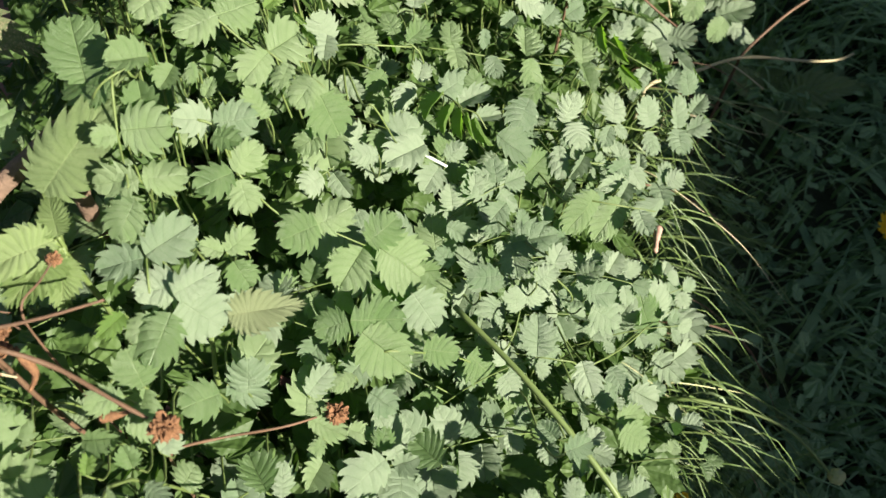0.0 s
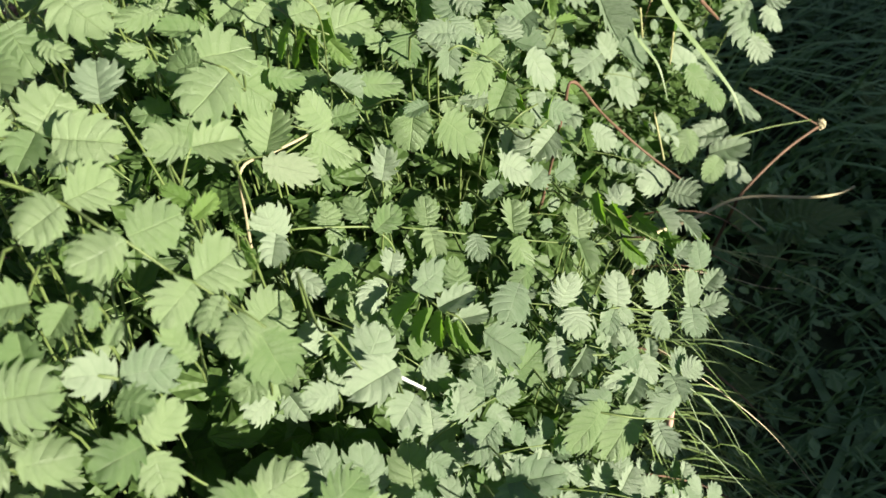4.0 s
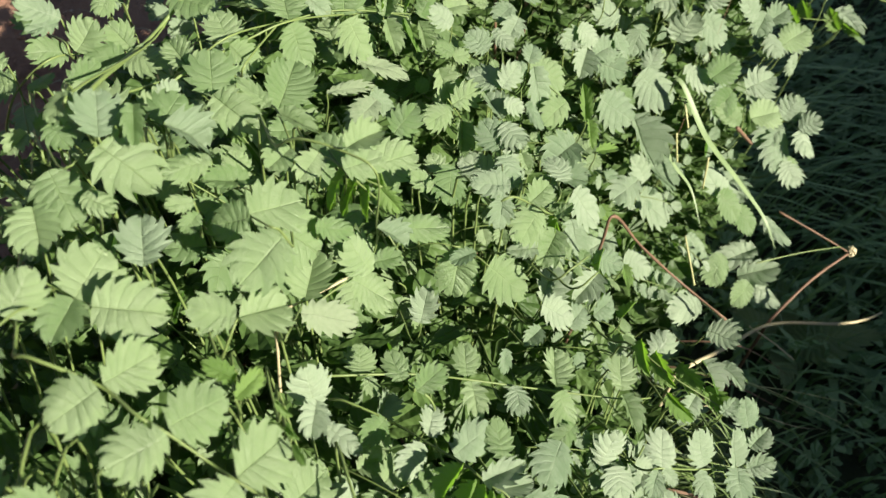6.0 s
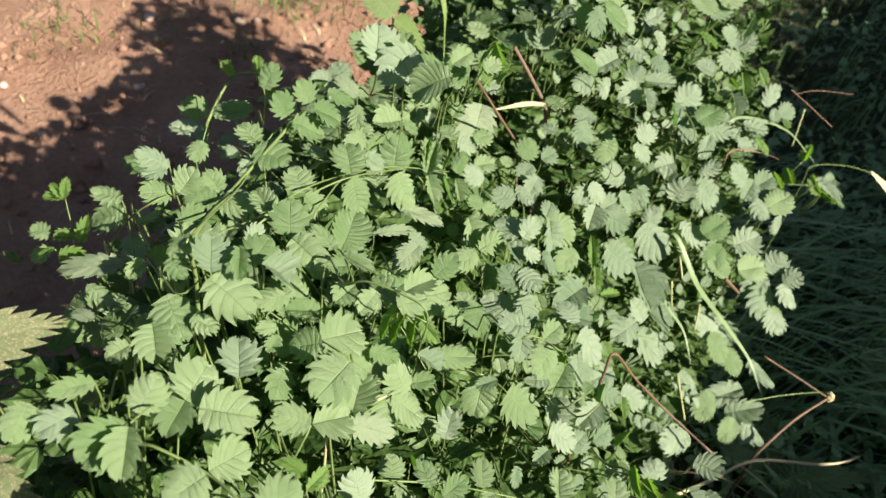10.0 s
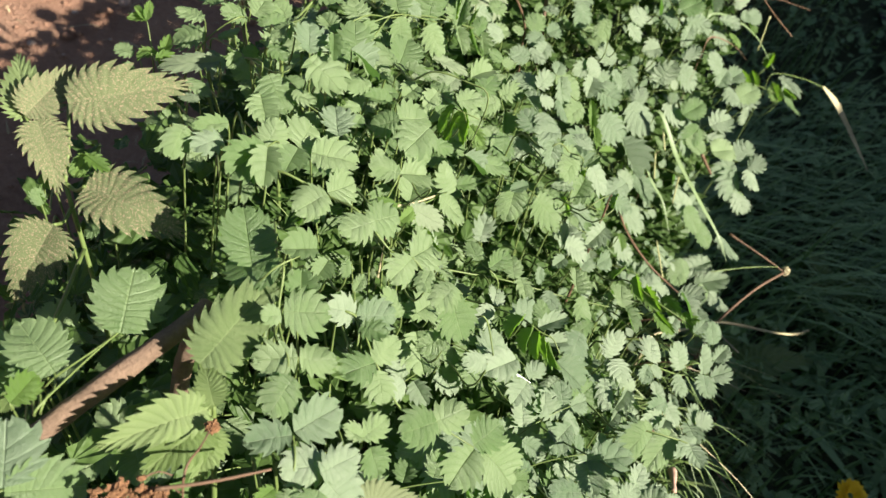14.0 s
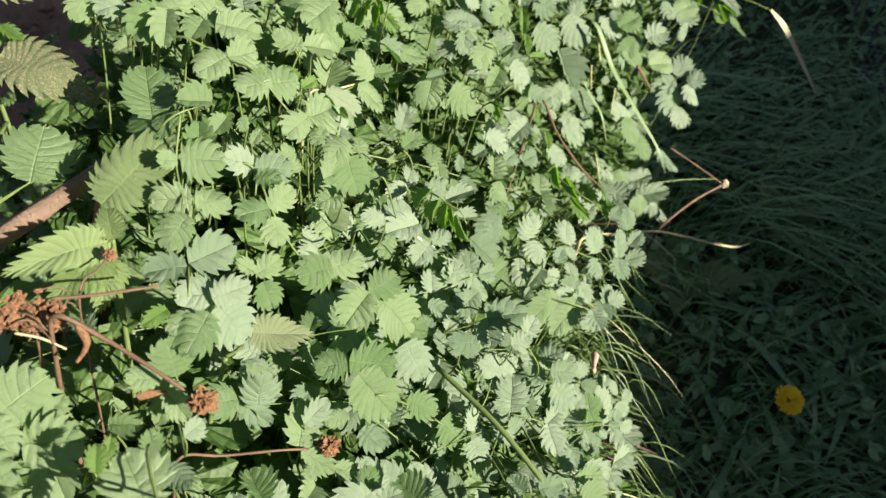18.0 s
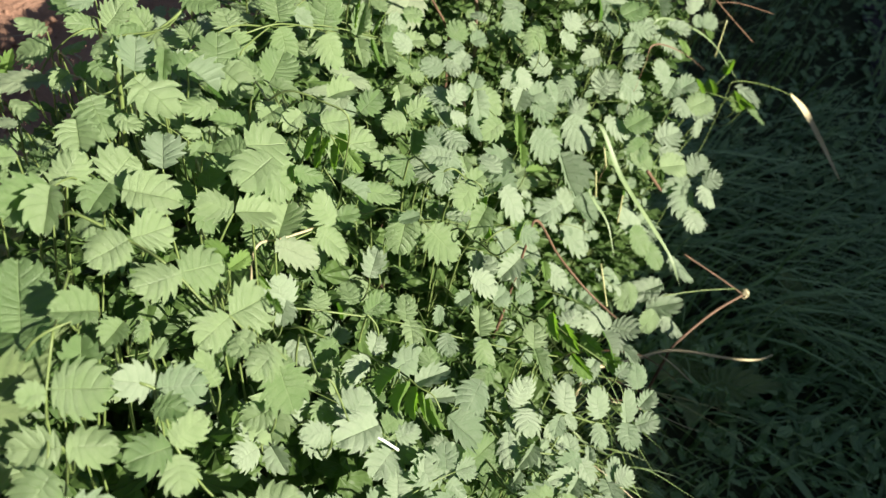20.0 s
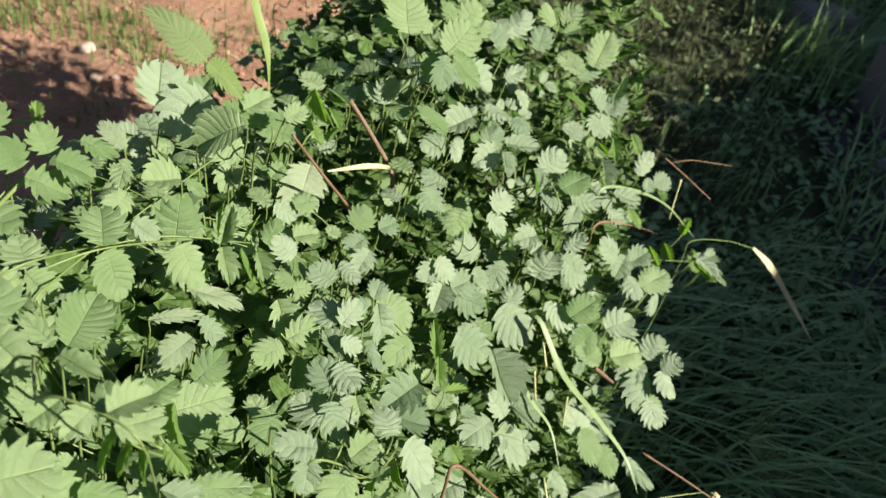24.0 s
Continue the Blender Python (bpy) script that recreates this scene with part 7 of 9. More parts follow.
frond([(-0.1233, 0.2757, 0.4210), (-0.1361, 0.2969, 0.4074)], [((-0.1339, 0.2945, 0.4103), (-0.1281, 0.2996, 0.4115)), ((-0.1333, 0.2886, 0.4139), (-0.1385, 0.2821, 0.4116))])
frond([(-0.0712, 0.4012, 0.3940), (-0.0655, 0.4050, 0.4001)], [((-0.0655, 0.4008, 0.4004), (-0.0709, 0.3920, 0.3928))])
frond([(-0.1403, 0.3439, 0.4043), (-0.1603, 0.3700, 0.3878)], [((-0.1592, 0.3676, 0.3900), (-0.1710, 0.3772, 0.3929))])
frond([(-0.1143, 0.3087, 0.4107), (-0.1028, 0.3404, 0.3947), (-0.0848, 0.3490, 0.4053), (-0.0710, 0.3883, 0.3837), (-0.0509, 0.4039, 0.3786), (-0.0214, 0.4215, 0.3653)], [((-0.0969, 0.3368, 0.4013), (-0.1056, 0.3464, 0.4049))])
frond([(-0.0775, 0.3466, 0.3987), (-0.0649, 0.4040, 0.3856), (-0.0404, 0.4376, 0.3948)], [((-0.0644, 0.4001, 0.3870), (-0.0533, 0.3994, 0.3802))])
frond([(-0.0419, 0.4443, 0.4103), (-0.0553, 0.4736, 0.3988)], [((-0.0536, 0.4728, 0.4029), (-0.0758, 0.4882, 0.4061)), ((-0.0554, 0.4742, 0.4002), (-0.0473, 0.4783, 0.4122)), ((-0.0675, 0.4759, 0.3978), (-0.0813, 0.4890, 0.4023))])
frond([(-0.0167, 0.4409, 0.4060), (-0.0167, 0.4399, 0.4140)], [((-0.0167, 0.4399, 0.4140), (-0.0305, 0.4407, 0.4224)), ((-0.0252, 0.4208, 0.4240), (-0.0462, 0.4207, 0.4116)), ((-0.0257, 0.4223, 0.4291), (-0.0158, 0.4324, 0.4332))])
frond([(-0.1421, 0.3981, 0.3877), (-0.1406, 0.4057, 0.3939)], [((-0.1403, 0.3927, 0.3914), (-0.1435, 0.3825, 0.3864))])
frond([(0.0085, 0.5211, 0.3632), (-0.0023, 0.4841, 0.4087)], [((-0.0023, 0.4836, 0.4090), (0.0032, 0.4777, 0.3948)), ((-0.0034, 0.4800, 0.4059), (-0.0108, 0.4691, 0.4008))], YOUNG_LEAVES, facing=BACKLIT)
frond([(0.0622, 0.5612, 0.3757), (0.0744, 0.5758, 0.3913)], [((0.0617, 0.5544, 0.3788), (0.0547, 0.5712, 0.3955))])
frond([(0.0469, 0.5176, 0.3209), (0.0469, 0.5166, 0.3289)], [((0.0469, 0.5166, 0.3289), (0.0360, 0.5230, 0.3317))])
frond([(0.0837, 0.5022, 0.3176), (0.0796, 0.5047, 0.3372)], [((0.0790, 0.5023, 0.3390), (0.0747, 0.4961, 0.3241))])
frond([(-0.0080, 0.4717, 0.3444), (-0.0080, 0.4707, 0.3524)], [((-0.0080, 0.4707, 0.3524), (0.0041, 0.4771, 0.3531)), ((-0.0059, 0.4550, 0.3447), (0.0071, 0.4616, 0.3451))])
frond([(0.1410, 0.5403, 0.3270), (0.1330, 0.5513, 0.3353)], [((0.1420, 0.5433, 0.3317), (0.1606, 0.5569, 0.3363))])
frond([(0.1689, 0.5995, 0.3213), (0.1728, 0.6110, 0.3285)], [((0.1661, 0.6087, 0.3292), (0.1514, 0.6134, 0.3338))])
frond([(0.2139, 0.5470, 0.2541), (0.2139, 0.5460, 0.2621)], [((0.2139, 0.5460, 0.2621), (0.2354, 0.5606, 0.2666)), ((0.1842, 0.5309, 0.2921), (0.1731, 0.5362, 0.3059))])
frond([(0.1570, 0.5021, 0.2616), (0.1570, 0.5011, 0.2696)], [((0.1570, 0.5011, 0.2696), (0.1753, 0.5151, 0.2744)), ((0.1745, 0.5043, 0.2582), (0.1622, 0.4883, 0.2509))])
frond([(0.0938, 0.5046, 0.3215), (0.0971, 0.5068, 0.3378)], [((0.0964, 0.5045, 0.3394), (0.1071, 0.5164, 0.3447)), ((0.0934, 0.5021, 0.3366), (0.1059, 0.4995, 0.3270)), ((0.1097, 0.5079, 0.3022), (0.1059, 0.5001, 0.2843)), ((0.0728, 0.4851, 0.3122), (0.0587, 0.4755, 0.3096)), ((0.0683, 0.4843, 0.3169), (0.0806, 0.4816, 0.3070))])
frond([(0.0422, 0.5745, 0.3909), (0.0363, 0.5764, 0.3993)], [((0.0348, 0.5756, 0.3995), (0.0213, 0.5766, 0.4070))])
frond([(0.0987, 0.5969, 0.3775), (0.1015, 0.6044, 0.3835)], [((0.0975, 0.5983, 0.3869), (0.0866, 0.6033, 0.4024)), ((0.1067, 0.6192, 0.3903), (0.1169, 0.6305, 0.4023)), ((0.1280, 0.6336, 0.3752), (0.1331, 0.6493, 0.3871))])
frond([(0.1572, 0.6312, 0.3482), (0.1654, 0.6326, 0.3612)], [((0.1679, 0.6361, 0.3680), (0.1771, 0.6507, 0.3880)), ((0.1606, 0.6323, 0.3647), (0.1445, 0.6418, 0.3737))])
frond([(0.0669, 0.5812, 0.3983), (0.0719, 0.5843, 0.4078)], [((0.0717, 0.5823, 0.4080), (0.0804, 0.5957, 0.4177)), ((0.0684, 0.5816, 0.4085), (0.0576, 0.5856, 0.4168)), ((0.0756, 0.5800, 0.4036), (0.0882, 0.5883, 0.4086)), ((0.0563, 0.5749, 0.4030), (0.0459, 0.5788, 0.4097))])
frond([(0.1409, 0.6499, 0.3774), (0.1428, 0.6544, 0.3875)], [((0.1387, 0.6507, 0.3865), (0.1287, 0.6546, 0.3988)), ((0.1444, 0.6534, 0.3881), (0.1547, 0.6556, 0.4004)), ((0.1471, 0.6492, 0.3826), (0.1579, 0.6525, 0.3866))])
frond([(-0.1686, 0.1388, 0.3817), (-0.1560, 0.1456, 0.3903), (-0.1499, 0.1520, 0.3927)], [((-0.1726, 0.1319, 0.3862), (-0.1859, 0.1347, 0.3872)), ((-0.1796, 0.1385, 0.3894), (-0.1906, 0.1444, 0.3895))])
frond([(-0.1277, 0.0603, 0.3742), (-0.1353, 0.0634, 0.3811)], [((-0.1192, 0.0548, 0.3782), (-0.1098, 0.0406, 0.3746))])
frond([(-0.1560, 0.0368, 0.3561), (-0.1608, 0.0396, 0.3609)], [((-0.1614, 0.0380, 0.3634), (-0.1481, 0.0483, 0.3728))])
frond([(-0.1923, 0.2062, 0.3860), (-0.1923, 0.2052, 0.3940)], [((-0.1923, 0.2052, 0.3940), (-0.1955, 0.2084, 0.3992)), ((-0.1702, 0.1992, 0.3912), (-0.1766, 0.1983, 0.3881))])
frond([(0.0420, 0.0945, 0.3073), (0.0453, 0.0864, 0.3088)], [((0.0419, 0.0847, 0.3116), (0.0354, 0.0914, 0.3122))])
frond([(-0.0092, 0.1005, 0.2717), (-0.0015, 0.0937, 0.2703)], [((0.0021, 0.0953, 0.2786), (0.0076, 0.1009, 0.2895))])


# leaves of the mound between those, by rule
def grow(count, deep, size, seed, x0=-0.26, x1=0.32, y0=-0.06, y1=0.80):
    r = random.Random(seed)
    made = 0
    while made < count:
        x, y = r.uniform(x0, x1), r.uniform(y0, y1)
        if not left_edge(y) + 0.02 < x < right_edge(y) - 0.01:
            continue
        top = mound(x, y)
        slope = Vector((mound(x + 0.01, y) - top, mound(x, y + 0.01) - top, 0)) / 0.01
        out = Vector((-slope.x, -slope.y, 0)) * 0.6 + Vector(((-0.9 if x < -0.02 else 0.9), r.uniform(-0.5, 0.5), 0))
        out = out.normalized() + Vector((r.uniform(-0.4, 0.4), r.uniform(-0.4, 0.4), 0))
        way = Vector((out.x, out.y, 0.25 - 0.7 * max(0, out.dot(-slope))))
        normal = Vector((-slope.x, -slope.y, 1)).normalized()
        facing = (normal * 0.6 + FACING * 0.6 + Vector((r.uniform(-0.3, 0.3), r.uniform(-0.3, 0.3), 0))).normalized()
        small = size * (1 - 0.32 * min(1, max(0, (x + 0.06) / 0.12 + 0.5 * (y - 0.35)))) * r.uniform(0.85, 1.2)
        feather((x, y, top - r.uniform(*deep)), way, small * r.uniform(4, 6), r.choice((3, 4, 5)), small, r.uniform(0.25, 0.7), facing)
        made += 1


grow(16, (0.045, 0.075), 0.0155, 3, -0.26, 0.0)
grow(52, (0.026, 0.055), 0.0132, 5, -0.02, 0.32)
grow(50, (0.06, 0.11), 0.016, 4)
grow(14, (0.03, 0.06), 0.0145, 6, -0.20, -0.04, 0.30, 0.56)
grow(24, (0.03, 0.06), 0.0135, 8, 0.03, 0.13, -0.03, 0.19)

# filler leaves under those told apart, darkened in colour so the gaps look shaded
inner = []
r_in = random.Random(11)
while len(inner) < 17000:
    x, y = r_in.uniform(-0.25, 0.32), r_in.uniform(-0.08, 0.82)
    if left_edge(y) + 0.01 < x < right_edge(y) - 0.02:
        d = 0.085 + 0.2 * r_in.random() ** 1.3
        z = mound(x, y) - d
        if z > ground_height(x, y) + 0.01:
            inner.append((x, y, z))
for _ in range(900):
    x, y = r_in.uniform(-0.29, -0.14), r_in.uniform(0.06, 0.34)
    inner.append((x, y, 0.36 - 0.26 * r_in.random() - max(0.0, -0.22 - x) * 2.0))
# extra leaves added on the left to close the mound's shadow on the soil
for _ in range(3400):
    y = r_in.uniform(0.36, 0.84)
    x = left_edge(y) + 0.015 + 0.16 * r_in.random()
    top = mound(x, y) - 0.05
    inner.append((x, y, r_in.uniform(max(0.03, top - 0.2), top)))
tagged(new("under_foliage", patch_mesh("under_foliage", inner, r_in, SHADE_LEAF, 0.0135, 5)), "crowded green under-leaves coloured darker to stand for shade inside the mound", "foliage", kind="stuff")


# ---- stinging nettles among the burnet ----
def nettle(at, stem, leaves, label):
    """Nettle: a square-set stem from the ground and toothed pointed blades on short stalks. leaves: base, tip, look, width."""
    plant = thing("nettle", (*at, ground_height(*at)), label, "nettle", "nettles in the mound")
    o = plant.location
    line = spline([o, o.lerp(Vector(stem[0]), 0.6)] + [Vector(p) for p in stem], 6)
    post = part("stem", tube_mesh("stem", line, 0.0016, 0.0009, STALK, 6, 0.1, o), plant)
    for base, tip, look_, wide in leaves:
        blade = part("leaf_blade", leaf_rng.choice(NETTLE_LEAVES[look_]), plant, "", leaf_pose(Vector(base) - o, Vector(tip) - o, FACING + Vector((leaf_rng.uniform(-0.2, 0.2), leaf_rng.uniform(-0.2, 0.2), 0)), wide))
        near = min(line, key=lambda p: (p - Vector(base)).length)
        part("petiole", tube_mesh("petiole", spline([near, near.lerp(Vector(base), 0.5) + Vector((0, 0, -0.003)), Vector(base)], 4), 0.0009, 0.0007, STALK, 5, 0.0, o), plant)
    return plant


nettle((-0.16, 0.18), [(-0.178, 0.205, 0.33), (-0.186, 0.214, 0.398)], [
    ((-0.1853, 0.2291, 0.4232), (-0.1445, 0.2433, 0.4334), NETTLE_DUSTY, 0.85),
    ((-0.2003, 0.2269, 0.4155), (-0.2118, 0.2527, 0.4314), NETTLE_YOUNG, 0.9),
    ((-0.2007, 0.2263, 0.4177), (-0.1875, 0.2458, 0.4314), NETTLE_DUSTY, 0.95),
    ((-0.1960, 0.2241, 0.4175), (-0.1821, 0.2036, 0.4061), NETTLE_DUSTY, 1.0),
    ((-0.1756, 0.2063, 0.4047), (-0.1372, 0.1938, 0.4032), NETTLE_DUSTY, 0.95),
    ((-0.1874, 0.2006, 0.3889), (-0.1991, 0.1758, 0.3719), NETTLE_DUSTY, 1.1),
    ((-0.1785, 0.1331, 0.3813), (-0.1723, 0.1396, 0.3887), NETTLE_YOUNG, 1.1),
    ((-0.1783, 0.1324, 0.3808), (-0.1847, 0.1272, 0.3746), NETTLE_YOUNG, 1.1)], "dusty nettle with wrinkled brown-specked leaves")
nettle((-0.13, 0.11), [(-0.1155, 0.1185, 0.33), (-0.1130, 0.1185, 0.396)], [
    ((-0.1145, 0.1200, 0.4000), (-0.1430, 0.1030, 0.4035), NETTLE_YOUNG, 0.72),
    ((-0.1135, 0.1182, 0.3980), (-0.1325, 0.1015, 0.3900), NETTLE_YOUNG, 1.15),
    ((-0.1121, 0.1163, 0.3960), (-0.1165, 0.1015, 0.3835), NETTLE_YOUNG, 1.1),
    ((-0.1130, 0.1205, 0.4010), (-0.1196, 0.1357, 0.4060), NETTLE_YOUNG, 0.95),
    ((-0.1201, 0.1348, 0.4020), (-0.0949, 0.1641, 0.4225), NETTLE, 0.75)], "young nettle with bright yellow-green toothed leaves")
nettle((-0.09, 0.09), [(-0.085, 0.104, 0.30), (-0.0760, 0.1060, 0.360)], [
    ((-0.0680, 0.1079, 0.3723), (-0.0435, 0.1158, 0.3652), NETTLE_PALE, 0.8)], "small pale nettle leaf below the burnet")
nettle((-0.05, 0.58), [(-0.060, 0.560, 0.33), (-0.0625, 0.5450, 0.378)], [
    ((-0.0614, 0.5432, 0.3833), (-0.0369, 0.5413, 0.3664), NETTLE_YOUNG, 0.85),
    ((-0.0625, 0.5440, 0.3850), (-0.0911, 0.5513, 0.4131), NETTLE, 0.85)], "nettle with one fresh yellow-green leaf beside bare soil")


# ---- single stems, straws, sticks and dry flowers ----
def rooted(line, at):
    """A line carried on down to the ground at a place."""
    p = [Vector(q) for q in line]
    g = Vector((*at, ground_height(*at) - 0.004))
    back = p[0] - p[1]
    under = p[0] + Vector((back.x, back.y, 0)).normalized() * 0.004 + Vector((0, 0, -0.018))
    deep = under + Vector((back.x, back.y, 0)).normalized() * 0.004 + Vector((0, 0, -0.06))
    return spline([g, g.lerp(deep, 0.5), deep, under] + p, 6)


def stem_thing(name, line, r0, r1, material, label, category, at=None, bumps=0.1, piece="stem"):
    """A bare stem or twig; with at, it grows from the ground there."""
    pts = rooted(line, at) if at else spline(line, 8)
    top = thing(name, pts[0], label, category)
    part(piece, tube_mesh(piece, pts, r0, r1, material, 7, bumps, pts[0]), top)
    return top


def ball_mesh(name, rng_, r, material, rough=0.25, fine=3):
    """A ragged closed head: lumps and small points all round."""
    bm = bmesh.new()
    bmesh.ops.create_icosphere(bm, subdivisions=fine, radius=r)
    shift = Vector((rng_.uniform(0, 50), rng_.uniform(0, 50), 0))
    stretch = Vector((rng_.uniform(0.85, 1.1), rng_.uniform(0.85, 1.1), rng_.uniform(0.85, 1.15)))
    for v in bm.verts:
        d = v.co / r
        k = 1 + rough * (0.9 * noise.noise(d * 2.2 + shift) + 0.9 * noise.noise(d * 5.5 + shift) + rng_.uniform(-0.45, 0.5))
        v.co = Vector((v.co.x * stretch.x, v.co.y * stretch.y, v.co.z * stretch.z)) * k
    me = bpy.data.meshes.new(name)
    bm.to_mesh(me)
    bm.free()
    me.materials.append(material)
    return me


def dry_flower(line, at, head, r, label, r0=0.0008):
    """A withered flower stalk with its brown head."""
    pts = rooted(line, at)
    o = pts[0].copy()
    top = thing("dried_flower", o, label, "dried flower", "withered flowers among the leaves")
    part("stalk", tube_mesh("stalk", pts, r0 * 1.3, r0 * 0.7, RUSSET, 6, 0.3, o), top)
    part("flower_head", ball_mesh("flower_head", leaf_rng, r, DRIED, 0.55, 4), top, "shrivelled brown head", Matrix.Translation(Vector(head) - o))
    return top


dry_flower([(-0.1185, 0.0820, 0.4091), (-0.1050, 0.0796, 0.4027), (-0.0890, 0.0716, 0.4002), (-0.0793, 0.0671, 0.3966)], (-0.14, 0.10), (-0.0746, 0.0649, 0.3966), 0.0036, "withered russet flower stalk with a dry brown head")
dry_flower([(-0.0851, 0.0701, 0.3519), (-0.0733, 0.0775, 0.3406), (-0.0539, 0.0811, 0.3404), (-0.0426, 0.0881, 0.3302)], (-0.08, 0.06), (-0.0369, 0.0882, 0.3332), 0.0032, "withered thin stalk with a small brown head", 0.0006)
dry_flower([(-0.1157, 0.0955, 0.4063), (-0.1136, 0.1044, 0.4042), (-0.1119, 0.1122, 0.4028)], (-0.14, 0.09), (-0.1119, 0.1122, 0.4028), 0.0019, "orange-brown dry flower over a nettle", 0.0004)

# tangle of dry brown bracts
tangle = thing("dry_twigs", (-0.14, 0.09, ground_height(-0.14, 0.09)), "tangle of withered brown twigs and bracts", "twigs")
o_t = tangle.location
for k in range(90):
    u, v = leaf_rng.uniform(-1, 1), leaf_rng.uniform(-1, 1)
    a = Vector((-0.1282, 0.086, 0.4045)) + Vector((0.009, 0.0022, -0.0011)) * u + Vector((0.0005, -0.0043, -0.0039)) * v * (1 - 0.4 * abs(u)) + Vector((0, 0, leaf_rng.uniform(-0.004, 0.002)))
    size = leaf_rng.uniform(0.0006, 0.0017)
    squash = Matrix.Rotation(leaf_rng.uniform(0, 3.1), 4, "Z") @ Matrix.Rotation(leaf_rng.uniform(-0.8, 0.8), 4, "X") @ Matrix.Diagonal((1.3, 0.75, 0.45, 1))
    part("bract", ball_mesh("bract", leaf_rng, size, DRIED, 0.75, 2), tangle, "", Matrix.Translation(a - o_t) @ squash)
    if k % 5 == 0:
        b = a + Vector((leaf_rng.uniform(-0.008, 0.010), leaf_rng.uniform(-0.006, 0.005), leaf_rng.uniform(-0.008, 0.001)))
        part("twig", tube_mesh("twig", spline([a, a.lerp(b, 0.5) + Vector((0, 0.001, 0.001)), b], 4), 0.00028, 0.0002, RUSSET, 5, 0.5, o_t), tangle)
part("stalk", tube_mesh("stalk", rooted([(-0.135, 0.09, 0.34), (-0.128, 0.086, 0.394)], (-0.14, 0.09)), 0.001, 0.0006, RUSSET, 5, 0.3, o_t), tangle)
stem_thing("dry_leaf", [(-0.1127, 0.0814, 0.4065), (-0.1102, 0.0788, 0.4023), (-0.1112, 0.0771, 0.3986), (-0.113, 0.0752, 0.3962)], 0.0012, 0.0007, DRIED, "shrivelled brown leaf hanging from a withered stalk", "dry leaf", None, 0.8)
stem_thing("grass_straw", [(-0.1296, 0.0779, 0.4048), (-0.1228, 0.0782, 0.4028), (-0.1164, 0.0782, 0.3982)], 0.0004, 0.0003, STRAW, "thin pale straw among the withered bracts", "straw", None, 0.3)
stem_thing("dry_stalk", [(-0.1214, 0.0872, 0.4101), (-0.1074, 0.091, 0.4096), (-0.0923, 0.0966, 0.4088)], 0.0006, 0.0004, RUSSET, "thin russet stalk lying across a nettle", "stalk", None, 0.2)
stem_thing("dry_leaf", [(-0.0948, 0.0699, 0.3893), (-0.0900, 0.0700, 0.3905), (-0.0868, 0.0712, 0.3900)], 0.0018, 0.0008, DRIED, "curled orange dry leaf caught on the leaves", "dry leaf", None, 0.6)

# wooden cane with a broken end
CANE_SIDES = 16
cane_line = [Vector((-0.1766, 0.1088, 0.3775)), Vector((-0.1666, 0.1185, 0.3813)), Vector((-0.1466, 0.1380, 0.3889)), Vector((-0.1266, 0.1575, 0.3955)), Vector((-0.1270, 0.1650, 0.3850)), Vector((-0.1420, 0.1720, 0.3000)), Vector((-0.1500, 0.1740, ground_height(-0.15, 0.174)))]
cane = thing("cane", cane_line[0], "weathered brown wooden cane with a splintered end", "cane")
rod_mesh = tube_mesh("rod", spline(cane_line, 14), 0.0035, 0.0036, CANE, CANE_SIDES, 0.14, cane.location)
for ring in range(len(rod_mesh.vertices) // CANE_SIDES):
    ring_verts = [rod_mesh.vertices[ring * CANE_SIDES + k] for k in range(CANE_SIDES)]
    axis = sum((v.co for v in ring_verts), Vector()) / CANE_SIDES
    for k, depth in ((1, 0.3), (4, 0.12), (6, 0.34), (9, 0.15), (11, 0.3), (14, 0.2)):
        ring_verts[k].co = ring_verts[k].co.lerp(axis, depth * (0.6 + 0.5 * noise.noise(ring_verts[k].co * 150)))
part("rod", rod_mesh, cane)
for k in range(7):
    a = 2 * math.pi * k / 7
    s = Vector((0.0024 * math.cos(a), 0.0006, 0.0024 * math.sin(a)))
    part("splinter", tube_mesh("splinter", [s + Vector((0.004, 0.005, -0.001)), s, s * 0.7 + Vector((-0.003, -0.004, 0.0)) * leaf_rng.uniform(0.3, 1.4)], 0.0011, 0.0003, CANE, 4), cane)

# straws on the shaded side
stem_thing("straw", [(0.1300, 0.3420, 0.1970), (0.170, 0.3750, 0.1700), (0.2213, 0.4177, 0.1343), (0.2863, 0.4412, 0.1025), (0.32, 0.4588, 0.0836), (0.3344, 0.4654, 0.0832)], 0.0014, 0.0010, STRAW, "pale dry straw lying out over the turf", "straw", (0.1, 0.33))
seed = thing("seed_stalk", (0.20, 0.40, ground_height(0.20, 0.40)), "bent brown stalk with a yellow seed knob", "seed stalk")
o_s = seed.location
part("stalk", tube_mesh("stalk", rooted([(0.2215, 0.421, 0.1363), (0.253, 0.4483, 0.1447), (0.2834, 0.4693, 0.1484)], (0.20, 0.40)), 0.0015, 0.0010, RUSSET, 6, 0.15, o_s), seed)
part("seed_knob", ball_mesh("seed_knob", leaf_rng, 0.0038, STRAW, 0.2), seed, "yellowish knob", Matrix.Translation(Vector((0.285, 0.4705, 0.1484)) - o_s))
part("branch", tube_mesh("branch", spline([(0.2834, 0.4693, 0.1484), (0.258, 0.479, 0.158), (0.2323, 0.4885, 0.167)], 6), 0.0007, 0.0009, RUSSET, 5, 0.2, o_s), seed)
part("branch", tube_mesh("branch", spline([(0.2053, 0.4153, 0.1346), (0.22, 0.407, 0.130), (0.2358, 0.3982, 0.122)], 6), 0.0006, 0.0006, STRAW, 5, 0.2, o_s), seed)
